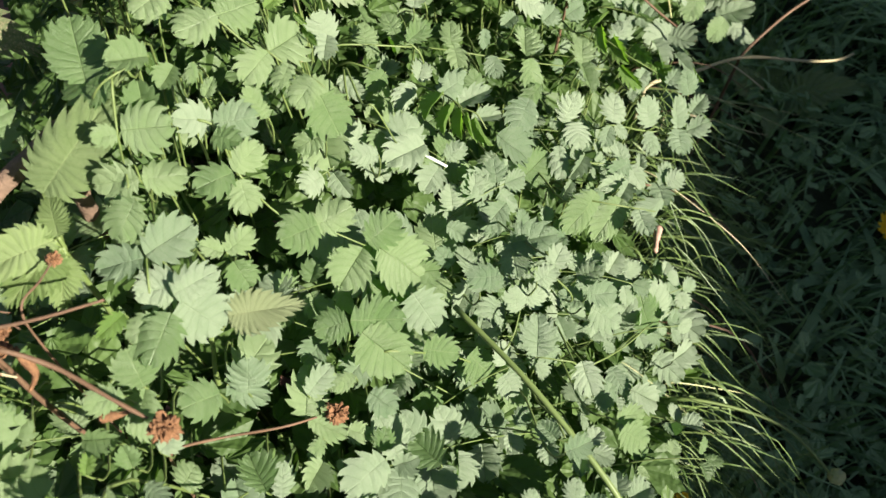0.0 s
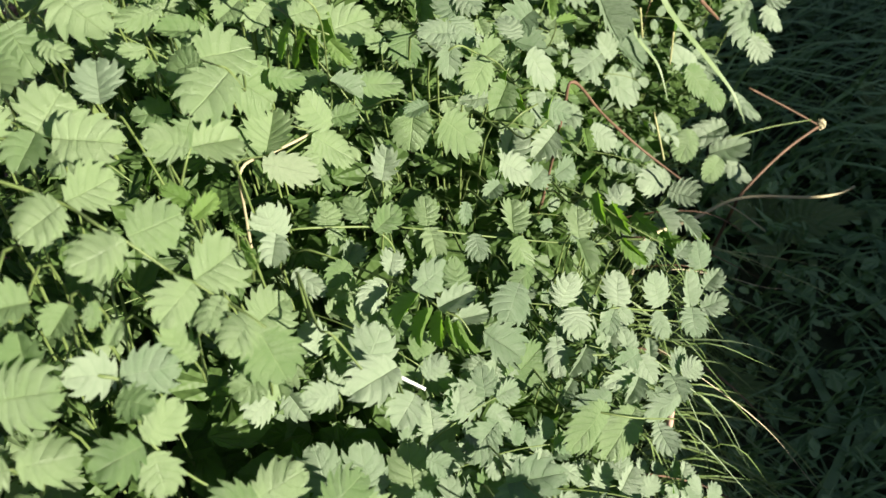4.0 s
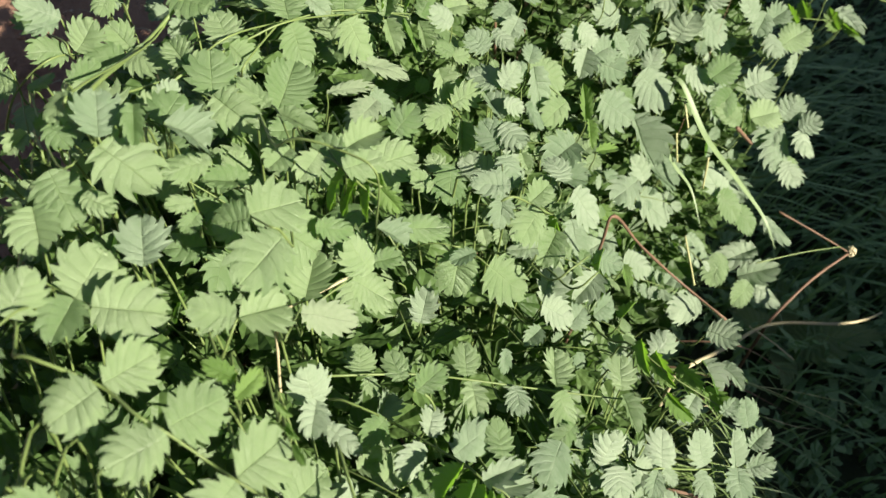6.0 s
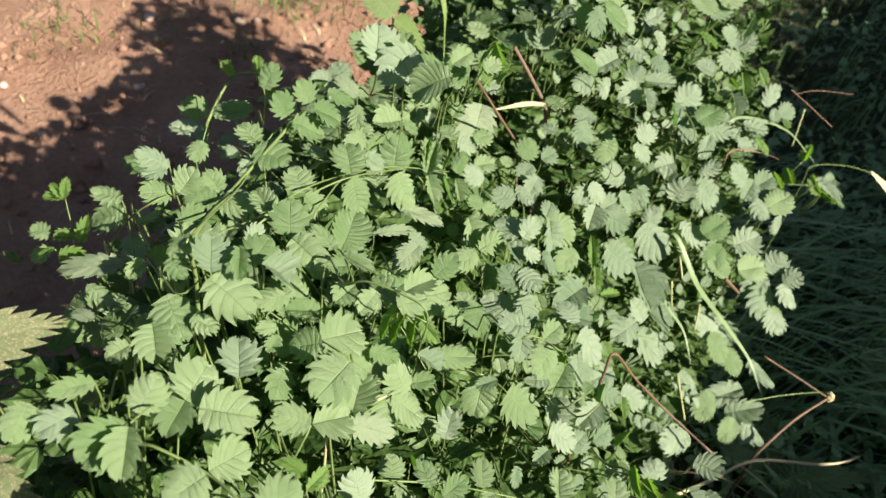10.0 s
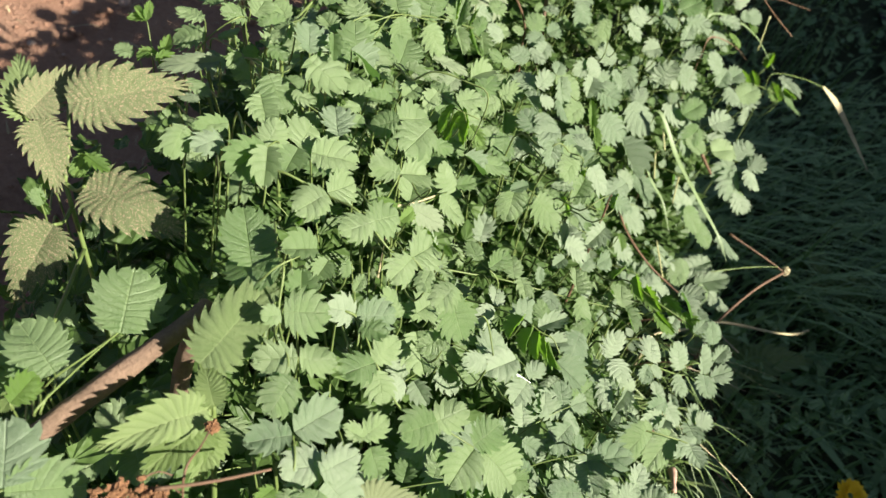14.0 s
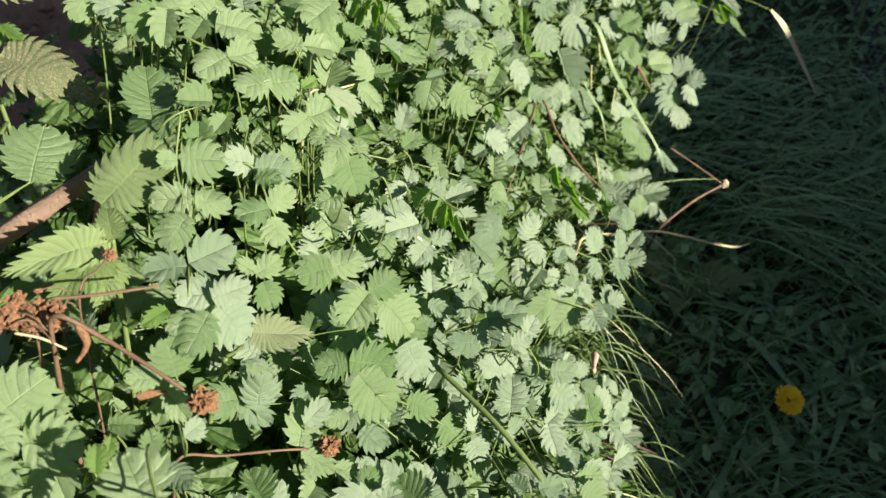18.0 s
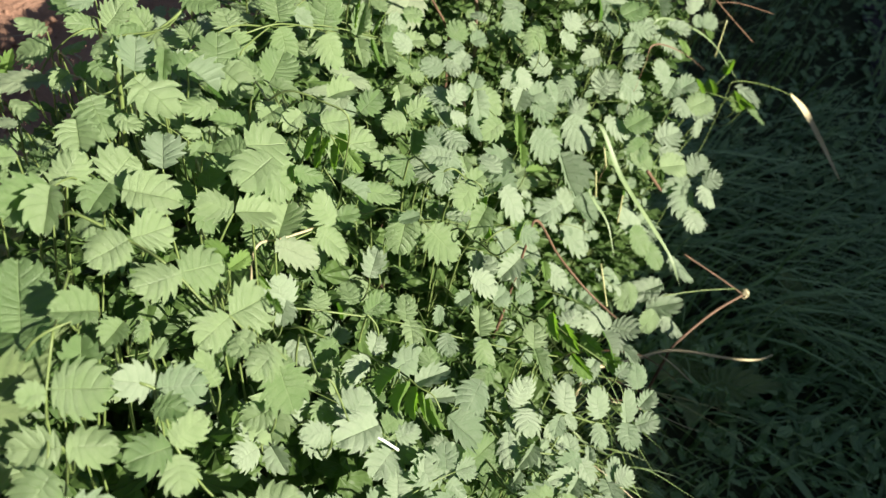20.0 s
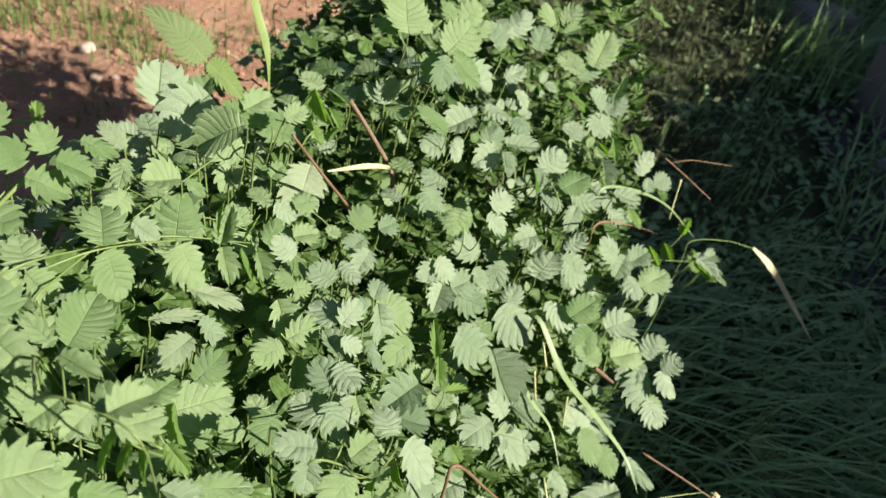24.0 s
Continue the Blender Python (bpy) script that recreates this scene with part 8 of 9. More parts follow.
part("branch", tube_mesh("branch", spline([(0.2106, 0.4507, 0.1573), (0.245, 0.462, 0.156), (0.2768, 0.4718, 0.1517)], 6), 0.0005, 0.0004, STALK, 5, 0.1, o_s), seed)
stem_thing("bramble", [(0.0777, 0.3689, 0.2934), (0.1040, 0.3920, 0.2450), (0.1342, 0.3980, 0.2080), (0.1637, 0.3780, 0.1955)], 0.0009, 0.0007, RUSSET, "thin dark thorny stem across the leaves", "stem", (0.05, 0.34), 0.5)
stem_thing("broken_twig", [(0.0412, 0.5527, 0.3260), (0.0280, 0.5475, 0.3500), (0.0139, 0.5410, 0.3739)], 0.0015, 0.0013, CANE, "broken brown twig stuck between the leaves", "twig", (0.02, 0.56), 0.25)
stem_thing("dry_weed", [(0.0206, 0.4975, 0.3319), (0.0052, 0.4835, 0.3619), (-0.0103, 0.4695, 0.3919)], 0.0009, 0.0007, RUSSET, "thin russet stem among the leaves", "stem", (0.0, 0.5), 0.4)
stem_thing("sprig", [(0.2314, 0.6223, 0.3158), (0.2677, 0.6544, 0.283), (0.2993, 0.6684, 0.2576)], 0.0005, 0.0005, RUSSET, "bare reddish twig over the edge of the mound", "twig", None, 0.3)
stem_thing("sprig", [(0.2400, 0.6300, 0.3080), (0.2700, 0.6600, 0.2950), (0.3300, 0.7150, 0.2625)], 0.0004, 0.0003, RUSSET, "bare reddish twig over the edge of the mound", "twig", None, 0.3)
stem_thing("pale_twig", [(-0.0608, 0.2616, 0.360), (-0.0527, 0.2754, 0.3520), (-0.0405, 0.2867, 0.349), (-0.0316, 0.2922, 0.3504)], 0.0006, 0.0005, STRAW, "pale dry twig lying on the leaves", "twig", (-0.06, 0.24), 0.3)
stem_thing("flowering_burnet", [(0.0596, 0.0640, 0.3200), (0.0320, 0.0980, 0.3310), (0.0044, 0.1311, 0.3275)], 0.0013, 0.0011, STALK, "thick ribbed green flower stem leaning over the leaves", "stem", (0.02, 0.02), 0.03)
stem_thing("flowering_burnet", [(-0.1171, 0.2975, 0.4203), (-0.1163, 0.3653, 0.3931), (-0.0969, 0.3886, 0.4101)], 0.0010, 0.0008, STALK, "thick pale stem with feathered leaves", "stem", (-0.10, 0.28))
stem_thing("wood_splinter", [(-0.0072, 0.1877, 0.345), (0.0016, 0.1839, 0.3425)], 0.0006, 0.0005, WHITE, "white bleached splinter between the leaves", "splinter", None, 0.2)
shoot = thing("young_shoot", (-0.16, 0.44, ground_height(-0.16, 0.44)), "curling young shoot against the bare soil", "shoot")
o_y = shoot.location
part("stem", tube_mesh("stem", rooted([(-0.1750, 0.4697, 0.3029), (-0.1701, 0.4924, 0.3263), (-0.1585, 0.5129, 0.3475), (-0.1479, 0.5164, 0.3515), (-0.1412, 0.5160, 0.3513)], (-0.16, 0.44)), 0.0012, 0.0009, STALK, 6, 0.1, o_y), shoot)
for a_, b_ in (((-0.1577, 0.5141, 0.3488), (-0.1646, 0.5215, 0.3562)), ((-0.1419, 0.5166, 0.3519), (-0.1432, 0.5248, 0.3602)), ((-0.1412, 0.5160, 0.3513), (-0.1317, 0.5070, 0.3424))):
    part("leaflet", YOUNG_LEAVES[1], shoot, "", leaf_pose(Vector(a_) - o_y, Vector(b_) - o_y, FACING, 0.8))
stem_thing("near_straw", [(0.0100, -0.0600, 0.5384), (0.0017, -0.0575, 0.5388), (-0.0082, -0.0565, 0.5383), (-0.0171, -0.0555, 0.5379), (-0.0239, -0.0552, 0.5372), (-0.0281, -0.0563, 0.5356), (-0.0336, -0.0590, 0.5325)], 0.00012, 0.0013, STEM, "pale dry grass stem close above the plants", "straw", (0.33, -0.12))
knot = tagged(new("straw_knot", ball_mesh("straw_knot", leaf_rng, 0.0024, STRAW, 0.45, 3)), "ragged dry knot on a grass stem", "straw")
knot.location = (-0.0239, -0.0542, 0.5381)


def ribbon(name, line, wide, material, label, category, at=None, facing=(0.3, -0.5, 0.8)):
    """A grass plant's long flat leaf: tapering, with a channel along it, growing from the ground."""
    pts = rooted(line, at) if at else spline(line, 7)
    o, verts, faces = pts[0].copy(), [], []
    for k, p in enumerate(pts):
        ahead = (pts[min(k + 1, len(pts) - 1)] - pts[max(k - 1, 0)]).normalized()
        side = ahead.cross(Vector(facing)).normalized()
        up = side.cross(ahead)
        t = k / (len(pts) - 1)
        seen = max(0.0, (k - 18) / max(1, len(pts) - 19)) if at else t
        w = wide * 0.5 * (min(1, 0.22 + 2.2 * seen) * (1 - seen ** 3) + 0.03)
        verts += [p - o - side * w + up * w * 0.4, p - o, p - o + side * w + up * w * 0.4]
    for k in range(len(pts) - 1):
        faces += [(3 * k, 3 * k + 1, 3 * k + 4, 3 * k + 3), (3 * k + 1, 3 * k + 2, 3 * k + 5, 3 * k + 4)]
    clump = thing("grass_plant", o, label, category, "grass plants at the mound")
    part("blade", mesh_of("blade", verts, faces, material), clump)
    return clump


ribbon("grass_plant", [(0.1341, 0.4884, 0.2779), (0.1534, 0.4720, 0.2504), (0.1885, 0.4800, 0.2060), (0.2150, 0.4750, 0.1760), (0.2232, 0.4571, 0.1640)], 0.0044, BLADE, "broad pale green grass blade bending over the leaves", "grass", (0.12, 0.50))
ribbon("grass_plant", [(0.1262, 0.4681, 0.2468), (0.1403, 0.4657, 0.2296), (0.1543, 0.4633, 0.2123), (0.1615, 0.4467, 0.1961)], 0.0026, BLADE, "grass blade bending over the leaves", "grass", (0.11, 0.48))
for a_, b_ in (((0.1381, 0.4814, 0.2691), (0.1416, 0.4712, 0.2572)), ((0.1355, 0.4705, 0.2535), (0.1398, 0.4650, 0.2349)), ((0.1594, 0.4687, 0.2360), (0.1616, 0.4649, 0.2131)), ((0.1528, 0.4444, 0.1908), (0.1569, 0.4152, 0.1781)), ((0.2591, 0.6452, 0.2864), (0.2587, 0.6380, 0.2554))):
    stem_thing("grass_straw", [a_, b_], 0.0007, 0.0006, STEM, "short yellow dry grass stem between the leaves", "straw", None, 0.15)
stem_thing("red_twig", [(0.1743, 0.4793, 0.2513), (0.2002, 0.5036, 0.2157)], 0.0013, 0.0010, RUSSET, "short reddish twig among the leaves", "twig", None, 0.3)
ribbon("grass_plant", [(0.1787, 0.5739, 0.3168), (0.2114, 0.5981, 0.3014), (0.2505, 0.6324, 0.2703), (0.2858, 0.6589, 0.2340), (0.3036, 0.6705, 0.2159)], 0.0026, BLADE, "green grass blade arching off the mound", "grass", (0.17, 0.56))
ribbon("grass_plant", [(0.1645, 0.5261, 0.3230), (0.1998, 0.5604, 0.2998), (0.2467, 0.6201, 0.2531)], 0.0012, RUSSET, "thin brown dry grass blade over the mound's edge", "grass", (0.15, 0.52))
ribbon("grass_plant", [(0.0060, 0.5150, 0.3440), (0.0322, 0.5430, 0.3325), (0.0566, 0.5400, 0.3330)], 0.0034, STRAW, "dry yellow grass leaf lying in the mound", "grass")

ribbon("grass_plant", [(-0.0331, 0.5517, 0.3908), (-0.0396, 0.5589, 0.4078), (-0.0460, 0.5655, 0.4245), (-0.0500, 0.5690, 0.4360)], 0.0075, STALK, "broad green grass blade standing among the nettles", "grass", (-0.02, 0.57), (0.75, -0.3, 0.45))

# a bent dry grass leaf over the turf
bent = thing("bent_grass", (0.25, 0.62, ground_height(0.25, 0.62)), "long dry grass leaf bent over the dark turf", "grass")
o_e = bent.location
part("stalk", tube_mesh("stalk", rooted([(0.2966, 0.663, 0.22), (0.3487, 0.7014, 0.1964), (0.3838, 0.7166, 0.1804)], (0.25, 0.62)), 0.0004, 0.0004, STALK, 5, 0.1, o_e), bent)
bent_line = spline([(0.3825, 0.7164, 0.1810), (0.4060, 0.7170, 0.1620), (0.4293, 0.7131, 0.1387), (0.4669, 0.6939, 0.099)], 6)
bent_verts, bent_faces = [], []
for k, p in enumerate(bent_line):
    t = k / (len(bent_line) - 1)
    across = (bent_line[min(k + 1, len(bent_line) - 1)] - bent_line[max(k - 1, 0)]).cross(Vector((0.3, -0.5, 0.8))).normalized()
    w = 0.0042 * min(1.0, 0.25 + 2.5 * t) * (1 - t ** 4) + 0.0004
    bent_verts += [p - o_e - across * w + Vector((0, 0, w * 0.4)), p - o_e, p - o_e + across * w + Vector((0, 0, w * 0.4))]
for k in range(len(bent_line) - 1):
    bent_faces += [(3 * k, 3 * k + 1, 3 * k + 4, 3 * k + 3), (3 * k + 1, 3 * k + 2, 3 * k + 5, 3 * k + 4)]
part("blade", mesh_of("blade", bent_verts, bent_faces, STRAW), bent, "pale tan dry blade")

# long grass that fans out from under the edge of the mound
fan_rng = random.Random(5)


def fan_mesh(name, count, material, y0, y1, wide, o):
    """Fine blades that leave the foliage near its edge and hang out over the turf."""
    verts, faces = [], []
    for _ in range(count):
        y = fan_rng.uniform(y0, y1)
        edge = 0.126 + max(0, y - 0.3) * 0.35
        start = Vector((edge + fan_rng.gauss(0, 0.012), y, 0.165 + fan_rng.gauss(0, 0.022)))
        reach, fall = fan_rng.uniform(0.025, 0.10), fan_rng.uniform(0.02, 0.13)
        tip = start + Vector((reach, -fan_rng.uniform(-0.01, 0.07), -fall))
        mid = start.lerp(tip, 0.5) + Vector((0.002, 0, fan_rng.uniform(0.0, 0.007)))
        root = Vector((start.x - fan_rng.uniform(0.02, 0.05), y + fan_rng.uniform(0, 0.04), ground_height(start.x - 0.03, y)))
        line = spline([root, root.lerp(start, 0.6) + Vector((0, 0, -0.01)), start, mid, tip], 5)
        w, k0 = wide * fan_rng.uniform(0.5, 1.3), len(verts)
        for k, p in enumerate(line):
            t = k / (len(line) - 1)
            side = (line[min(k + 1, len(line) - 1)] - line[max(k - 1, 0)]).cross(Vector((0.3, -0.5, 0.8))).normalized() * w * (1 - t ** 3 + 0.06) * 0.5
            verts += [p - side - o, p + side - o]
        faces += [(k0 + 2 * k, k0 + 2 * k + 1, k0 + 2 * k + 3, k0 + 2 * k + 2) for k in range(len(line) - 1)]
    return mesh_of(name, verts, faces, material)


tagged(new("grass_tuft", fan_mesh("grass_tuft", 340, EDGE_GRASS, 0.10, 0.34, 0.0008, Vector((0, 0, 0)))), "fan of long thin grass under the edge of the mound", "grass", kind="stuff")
for line, wide, look_ in (
        ([(0.139, 0.2426, 0.2158), (0.168, 0.225, 0.200), (0.190, 0.208, 0.180), (0.2029, 0.2001, 0.1662)], 0.0014, STRAW),
        ([(0.129, 0.2339, 0.2126), (0.137, 0.223, 0.197), (0.1416, 0.2111, 0.179)], 0.0013, BLADE),
        ([(0.131, 0.240, 0.214), (0.150, 0.232, 0.196), (0.1652, 0.215, 0.172), (0.176, 0.200, 0.150)], 0.0017, BLADE),
        ([(0.150, 0.205, 0.190), (0.168, 0.192, 0.170), (0.182, 0.170, 0.140)], 0.0014, BLADE),
        ([(0.1942, 0.3485, 0.1700), (0.2296, 0.3483, 0.1600), (0.2695, 0.3523, 0.1400)], 0.0013, STEM),
        ([(0.1936, 0.3456, 0.1700), (0.2401, 0.3365, 0.1500), (0.2654, 0.3374, 0.1300)], 0.0012, STEM),
        ([(0.1762, 0.3253, 0.1800), (0.2001, 0.3244, 0.1700), (0.2213, 0.3282, 0.1600)], 0.0016, STRAW),
        ([(0.1146, 0.1385, 0.2000), (0.1386, 0.1265, 0.1800), (0.1731, 0.1240, 0.1500)], 0.0012, STEM),
        ([(0.1474, 0.1448, 0.1900), (0.1640, 0.1450, 0.1800), (0.1748, 0.1397, 0.1750)], 0.0018, STEM)):
    back = (Vector(line[0]) - Vector(line[1])).normalized() * 0.035 + Vector((0, 0, -0.006))
    line = [Vector(line[0]) + back] + line
    ribbon("grass_plant", line, wide * 0.36, look_, "thin pale grass blade lit over the shaded turf", "grass", (line[0][0] - 0.03, line[0][1] + 0.02))
for k in range(34):
    y = 0.12 + 0.0075 * k + fan_rng.uniform(-0.012, 0.012)
    x0 = 0.118 + max(0, y - 0.3) * 0.3 + fan_rng.uniform(-0.012, 0.01)
    reach, level = fan_rng.uniform(0.05, 0.13), min(1.0, max(0.0, (y - 0.16) / 0.16))
    ribbon("grass_plant", [(x0, y, 0.17), (x0 + reach * 0.45, y - 0.012, 0.168 + fan_rng.uniform(-0.02, 0.02)), (x0 + reach, y - fan_rng.uniform(0.01, 0.035) - 0.03 * (1 - level), 0.075 + 0.065 * level + fan_rng.uniform(-0.03, 0.025))],
           fan_rng.uniform(0.0009, 0.0016), fan_rng.choice((BLADE, BLADE, STALK, STALK, RUSSET)), "thin arching grass blade over the shaded turf", "grass", (x0 - 0.03, y + 0.02))

# a curled pink dry leaf and a fresh green one at the edge
stem_thing("dry_leaf", [(0.1200, 0.2332, 0.2060), (0.1170, 0.2240, 0.2120), (0.1142, 0.2138, 0.2154)], 0.0026, 0.0014, PINK, "curled pinkish dry leaf at the edge of the mound", "dry leaf", None, 0.7)
fresh = thing("sorrel", (0.09, 0.16, ground_height(0.09, 0.16)), "bright green smooth leaf under the mound's edge", "weed")
part("stalk", tube_mesh("stalk", rooted([(0.118, 0.154, 0.180), (0.1240, 0.1532, 0.1860)], (0.09, 0.16)), 0.0008, 0.0006, STALK, 5, 0.0, fresh.location), fresh)
part("leaf_blade", YOUNG_LEAVES[0], fresh, "", leaf_pose(Vector((0.1240, 0.1532, 0.1860)) - fresh.location, Vector((0.1362, 0.1527, 0.1953)) - fresh.location, FACING, 0.8))


# yellow dandelions in the shaded turf
def dandelion(x, y, z, r):
    top = thing("dandelion", (x, y, ground_height(x, y)), "open yellow dandelion in the dark turf", "flower", "dandelions in the turf")
    o = top.location
    head = Vector((x, y, z)) - o
    part("stalk", tube_mesh("stalk", spline([(0, 0, 0), (0.003, 0.002, head.z * 0.6), head], 5), 0.0012, 0.0012, STALK, 6), top)
    verts, faces = [], []
    for k in range(60):
        a, ring = k * 2.39996, math.sqrt((k + 1) / 60)
        d = Vector((math.cos(a), math.sin(a), 0))
        s, q0 = Vector((-d.y, d.x, 0)) * r * 0.09, len(verts)
        base = d * r * 0.15
        verts += [base - s, base + s, d * r * (0.3 + 0.7 * ring) + s + Vector((0, 0, r * (0.5 - 0.35 * ring))), d * r * (0.3 + 0.7 * ring) - s + Vector((0, 0, r * (0.45 - 0.35 * ring)))]
        faces.append((q0, q0 + 1, q0 + 2, q0 + 3))
    part("petals", mesh_of("petals", verts, faces, PETAL, False), top, "yellow ray petals", Matrix.Translation(head) @ Matrix.Rotation(0.35, 4, "X"))


dandelion(0.383, 0.356, -0.008, 0.0155)
dandelion(0.1460, 0.1060, 0.075, 0.0125)

bud = thing("flower_bud", (0.10, 0.16, ground_height(0.10, 0.16)), "closed flower bud nodding on a long green stalk", "flower")
part("stalk", tube_mesh("stalk", rooted([(0.1250, 0.1400, 0.1900), (0.1546, 0.1341, 0.1900), (0.1808, 0.1236, 0.1850), (0.2013, 0.1047, 0.1750)], (0.10, 0.16)), 0.0008, 0.0009, STALK, 6, 0.1, bud.location), bud)
part("bud_head", ball_mesh("bud_head", leaf_rng, 0.0042, STEM, 0.12, 3), bud, "pale green closed bud", Matrix.Translation(Vector((0.2045, 0.1032, 0.1740)) - bud.location))


# broad dock leaves in the shade
def dock(x, y, leaves):
    top = thing("dock", (x, y, ground_height(x, y)), "broad dark weed leaves in the shaded turf", "weed", "broad weeds in the turf")
    for a, size, up in leaves:
        tip = Vector((math.cos(a) * size, math.sin(a) * size, up))
        part("leaf_blade", leaf_rng.choice(NETTLE_LEAVES[NETTLE]), top, "", leaf_pose(Vector((0, 0, 0.012)) + tip * 0.15, tip + Vector((0, 0, 0.012)), (0, -0.2, 1), 0.9))


dock(0.31, 0.51, [(-0.1, 0.075, 0.05), (1.4, 0.05, 0.04), (-1.8, 0.05, 0.03), (2.8, 0.05, 0.04)])
dock(0.19, 0.36, [(-0.4, 0.07, 0.06), (0.9, 0.06, 0.05), (-1.6, 0.06, 0.04)])
dock(0.46, 0.62, [(0.3, 0.05, 0.04), (2.0, 0.05, 0.04), (-2.0, 0.05, 0.03)])


# ---- bare soil: clods, pebbles, sprouting grass ----
def stone_mesh(name, rng_, r, material):
    bm = bmesh.new()
    bmesh.ops.create_icosphere(bm, subdivisions=2, radius=r)
    sx, sy, sz = rng_.uniform(0.8, 1.25), rng_.uniform(0.7, 1.1), rng_.uniform(0.5, 0.8)
    for v in bm.verts:
        d = 1 + 0.28 * noise.noise(v.co * (1.3 / r) + Vector((rng_.random() * 9, 0, 0)))
        v.co = Vector((v.co.x * sx, v.co.y * sy, v.co.z * sz)) * d
    me = bpy.data.meshes.new(name)
    bm.to_mesh(me)
    bm.free()
    me.materials.append(material)
    me.polygons.foreach_set("use_smooth", [True] * len(me.polygons))
    return me


soil_rng = random.Random(31)
PEBBLES = [stone_mesh("pebble", soil_rng, 1.0, PEBBLE) for _ in range(6)]
for k in range(60):
    x, y = soil_rng.uniform(-0.9, -0.1), soil_rng.uniform(0.6, 1.9)
    r = 0.003 + 0.009 * soil_rng.random() ** 3
    ob = tagged(new("pebble", soil_rng.choice(PEBBLES)), "small pale pebble on bare red soil", "pebble", "pebbles on the soil")
    ob.matrix_basis = pose(x, y, ground_height(x, y) + r * 0.25, 0, 0, soil_rng.uniform(0, 360)) @ Matrix.Scale(r, 4)
for x, y, r in ((-0.360, 1.270, 0.012), (-0.324, 1.181, 0.009), (-0.300, 1.185, 0.007)):
    ob = tagged(new("pebble", soil_rng.choice(PEBBLES)), "pale pebble on bare red soil", "pebble", "pebbles on the soil")
    ob.matrix_basis = pose(x, y, ground_height(x, y) + r * 0.3, 0, 0, soil_rng.uniform(0, 360)) @ Matrix.Scale(r, 4)
clod_verts, clod_faces = [], []
for k in range(2600):
    x, y = soil_rng.uniform(-1.1, 0.06), 0.1 + 2.0 * soil_rng.random()
    if not is_soil(x, y):
        continue
    r = 0.0022 + 0.008 * soil_rng.random() ** 4
    c, k0 = Vector((x, y, ground_height(x, y) + r * 0.2)), len(clod_verts)
    for d in ((1, 0, 0), (0.3, 0.9, 0), (-0.8, 0.5, 0), (-0.8, -0.6, 0), (0.4, -0.9, 0), (0.1, 0.1, 0.8), (0, 0, -0.6)):
        clod_verts.append(c + Vector(d) * r * soil_rng.uniform(0.7, 1.3))
    for q in range(5):
        clod_faces += [(k0 + q, k0 + (q + 1) % 5, k0 + 5), (k0 + (q + 1) % 5, k0 + q, k0 + 6)]
tagged(new("soil_clods", mesh_of("soil_clods", clod_verts, clod_faces, CLOD)), "crumbs and clods of dry red soil", "soil", kind="stuff")
sprouts = []
for cx, cy, n, spread in ((-0.57, 1.12, 45, 0.035), (-0.50, 1.22, 25, 0.05), (-0.45, 1.34, 60, 0.06), (-0.37, 1.38, 60, 0.06), (-0.24, 1.24, 40, 0.035), (-0.31, 1.10, 30, 0.02), (-0.20, 1.32, 60, 0.06), (-0.13, 1.34, 60, 0.05), (-0.48, 1.32, 60, 0.03), (-0.44, 1.38, 110, 0.04), (-0.36, 1.37, 120, 0.035), (-0.31, 1.31, 110, 0.035), (-0.62, 1.5, 120, 0.12), (-0.3, 1.6, 140, 0.15), (-0.05, 1.5, 120, 0.12)):
    for _ in range(n):
        x, y = soil_rng.gauss(cx, spread), soil_rng.gauss(cy, spread)
        sprouts.append((x, y, ground_height(x, y), soil_rng.uniform(-0.5, 0.5), soil_rng.uniform(-0.5, 0.5)))
tagged(new("soil_grass", blades_mesh("soil_grass", sprouts, soil_rng, EDGE_GRASS, 0.038, 0.0022, 0.9)), "sparse olive grass sprouting from bare soil", "grass", kind="stuff")
litter = [(soil_rng.uniform(-0.8, -0.15), soil_rng.uniform(0.5, 1.6)) for _ in range(220)]
tagged(new("soil_litter", blades_mesh("soil_litter", [(x, y, ground_height(x, y), soil_rng.uniform(-1, 1), soil_rng.uniform(-1, 1)) for x, y in litter], soil_rng, STRAW, 0.02, 0.0022, 1.5)), "dry grass bits lying on the soil", "litter", kind="stuff")

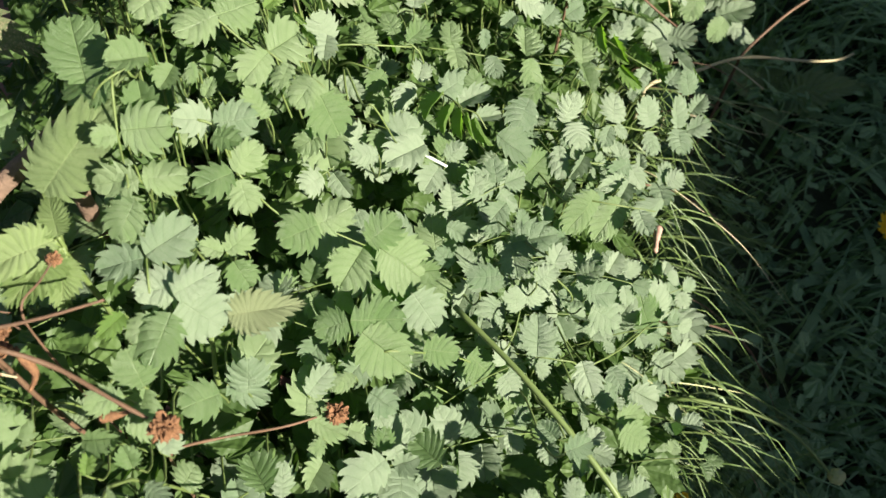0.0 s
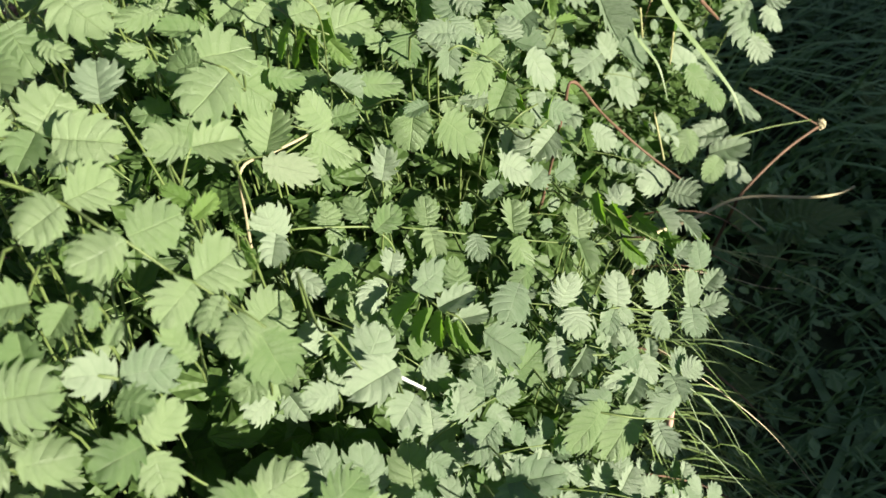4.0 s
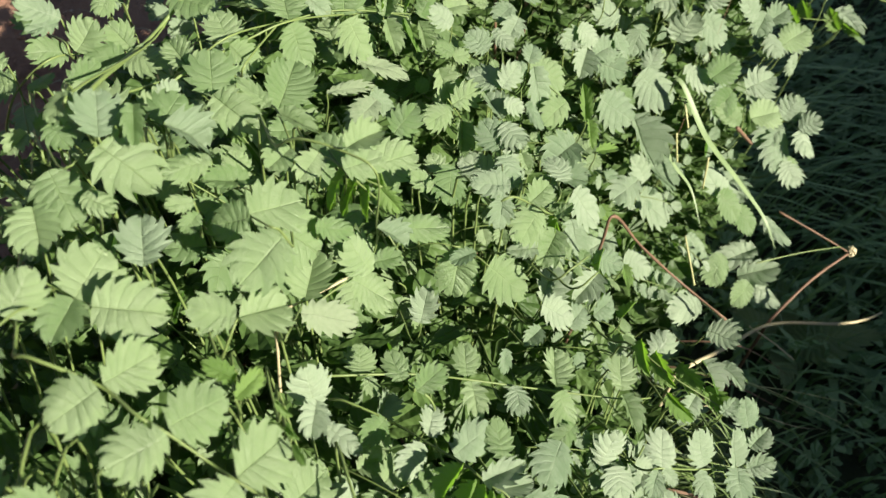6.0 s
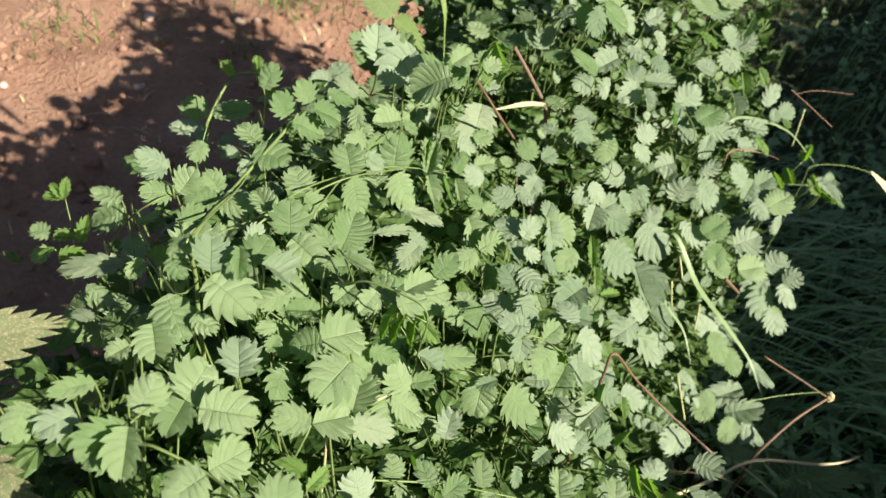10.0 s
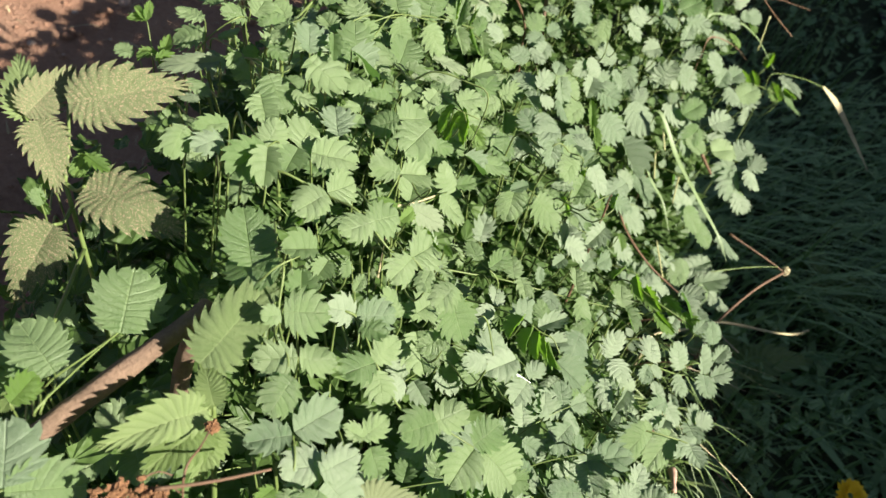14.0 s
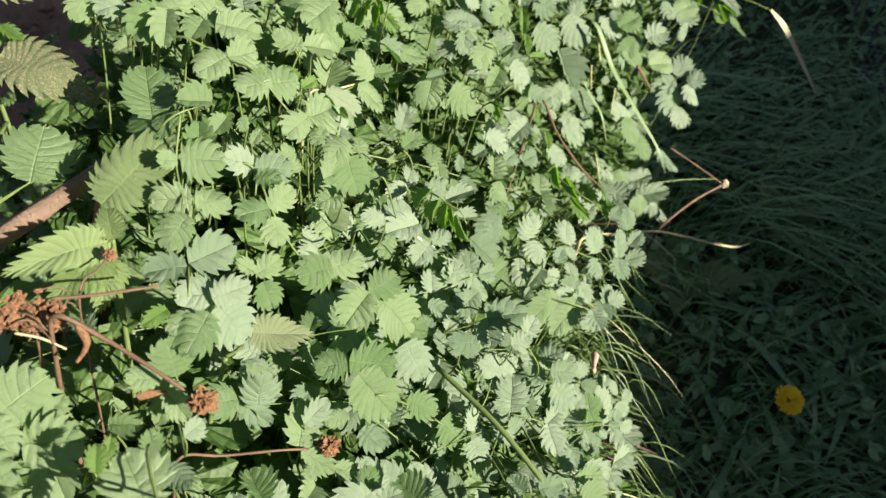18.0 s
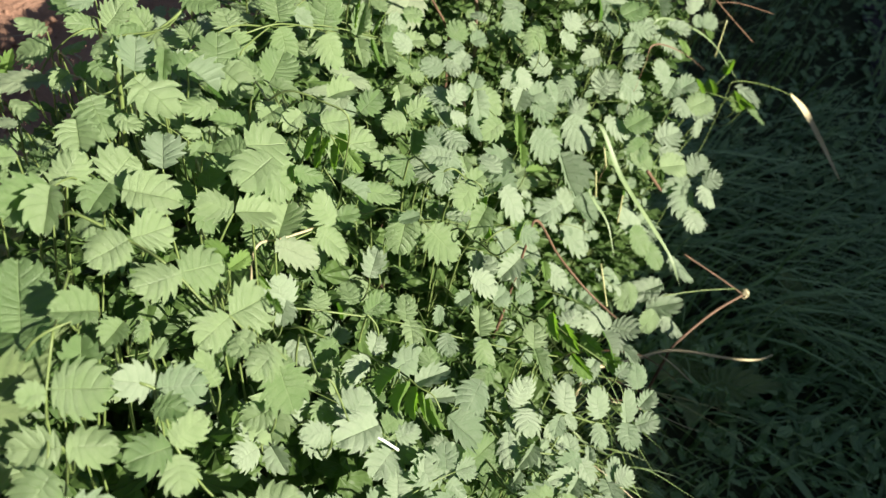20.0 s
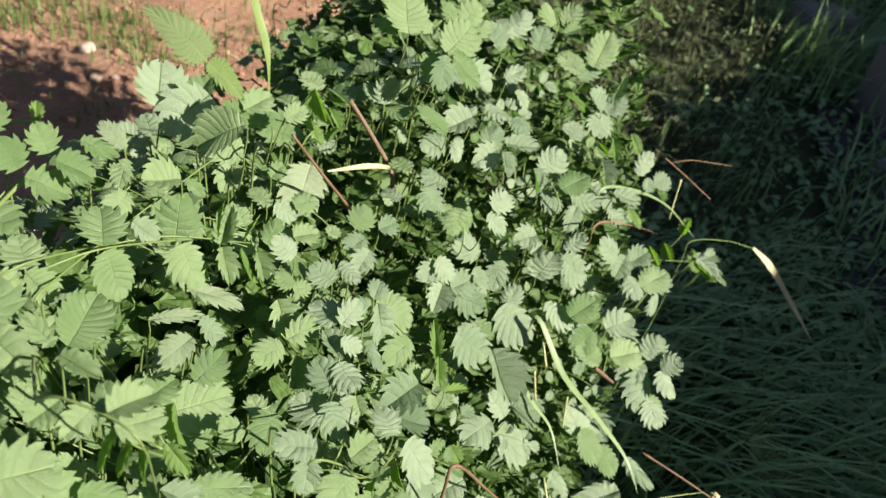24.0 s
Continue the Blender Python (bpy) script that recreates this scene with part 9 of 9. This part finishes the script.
# ---- far right: upright blocks by the turf, gravel, tall lit grass ----
def block(x, y, w, d, h, turn, label):
    bm = bmesh.new()
    bmesh.ops.create_cube(bm, size=1)
    bmesh.ops.bevel(bm, geom=bm.edges[:], offset=0.06, segments=2, affect="EDGES")
    for v in bm.verts:
        v.co = Vector((v.co.x * w, v.co.y * d, (v.co.z + 0.5) * h)) + 0.004 * noise.noise_vector(v.co * 6)
    me = bpy.data.meshes.new("kerb_block")
    bm.to_mesh(me)
    bm.free()
    me.materials.append(CONCRETE)
    ob = tagged(new("kerb_block", me), label, "block", "blocks along the turf")
    ob.matrix_basis = pose(x, y, ground_height(x, y) - 0.02, 0, 0, turn)


block(0.985, 1.45, 0.11, 0.12, 0.17, 8, "grey upright edging block in the shade")
block(0.98, 1.80, 0.11, 0.10, 0.10, 12, "weathered brown-grey block behind tall grass")
block(0.93, 1.22, 0.12, 0.14, 0.09, 30, "low grey edging block in the shade")
far_rng = random.Random(44)
tall_spots = [(far_rng.gauss(0.88, 0.05), far_rng.gauss(1.62, 0.06), -0.055, far_rng.uniform(-0.4, 0.6), far_rng.uniform(-0.5, 0.2)) for _ in range(80)]
tagged(new("tall_grass", blades_mesh("tall_grass", tall_spots, far_rng, GRASS, 0.19, 0.0065, 0.6)), "tall broad green grass drooping beside the blocks", "grass", kind="stuff")
gravel_verts, gravel_faces = [], []
for k in range(2600):
    y = far_rng.uniform(0.35, 1.5)
    x = 0.68 + 0.30 * max(0, y - 0.9) + 0.35 * far_rng.random() ** 1.3
    r = far_rng.uniform(0.004, 0.010)
    c, k0 = Vector((x, y, ground_height(x, y) + 0.01)), len(gravel_verts)
    for d in ((1, 0, 0), (0.3, 0.9, 0), (-0.8, 0.5, 0), (-0.8, -0.6, 0), (0.4, -0.9, 0), (0.1, 0.1, 0.8)):
        gravel_verts.append(c + Vector(d) * r * far_rng.uniform(0.7, 1.3))
    gravel_faces += [(k0 + q, k0 + (q + 1) % 5, k0 + 5) for q in range(5)]
tagged(new("gravel", mesh_of("gravel", gravel_verts, gravel_faces, GRAVEL, False)), "dark loose gravel beside the turf", "gravel", kind="stuff")
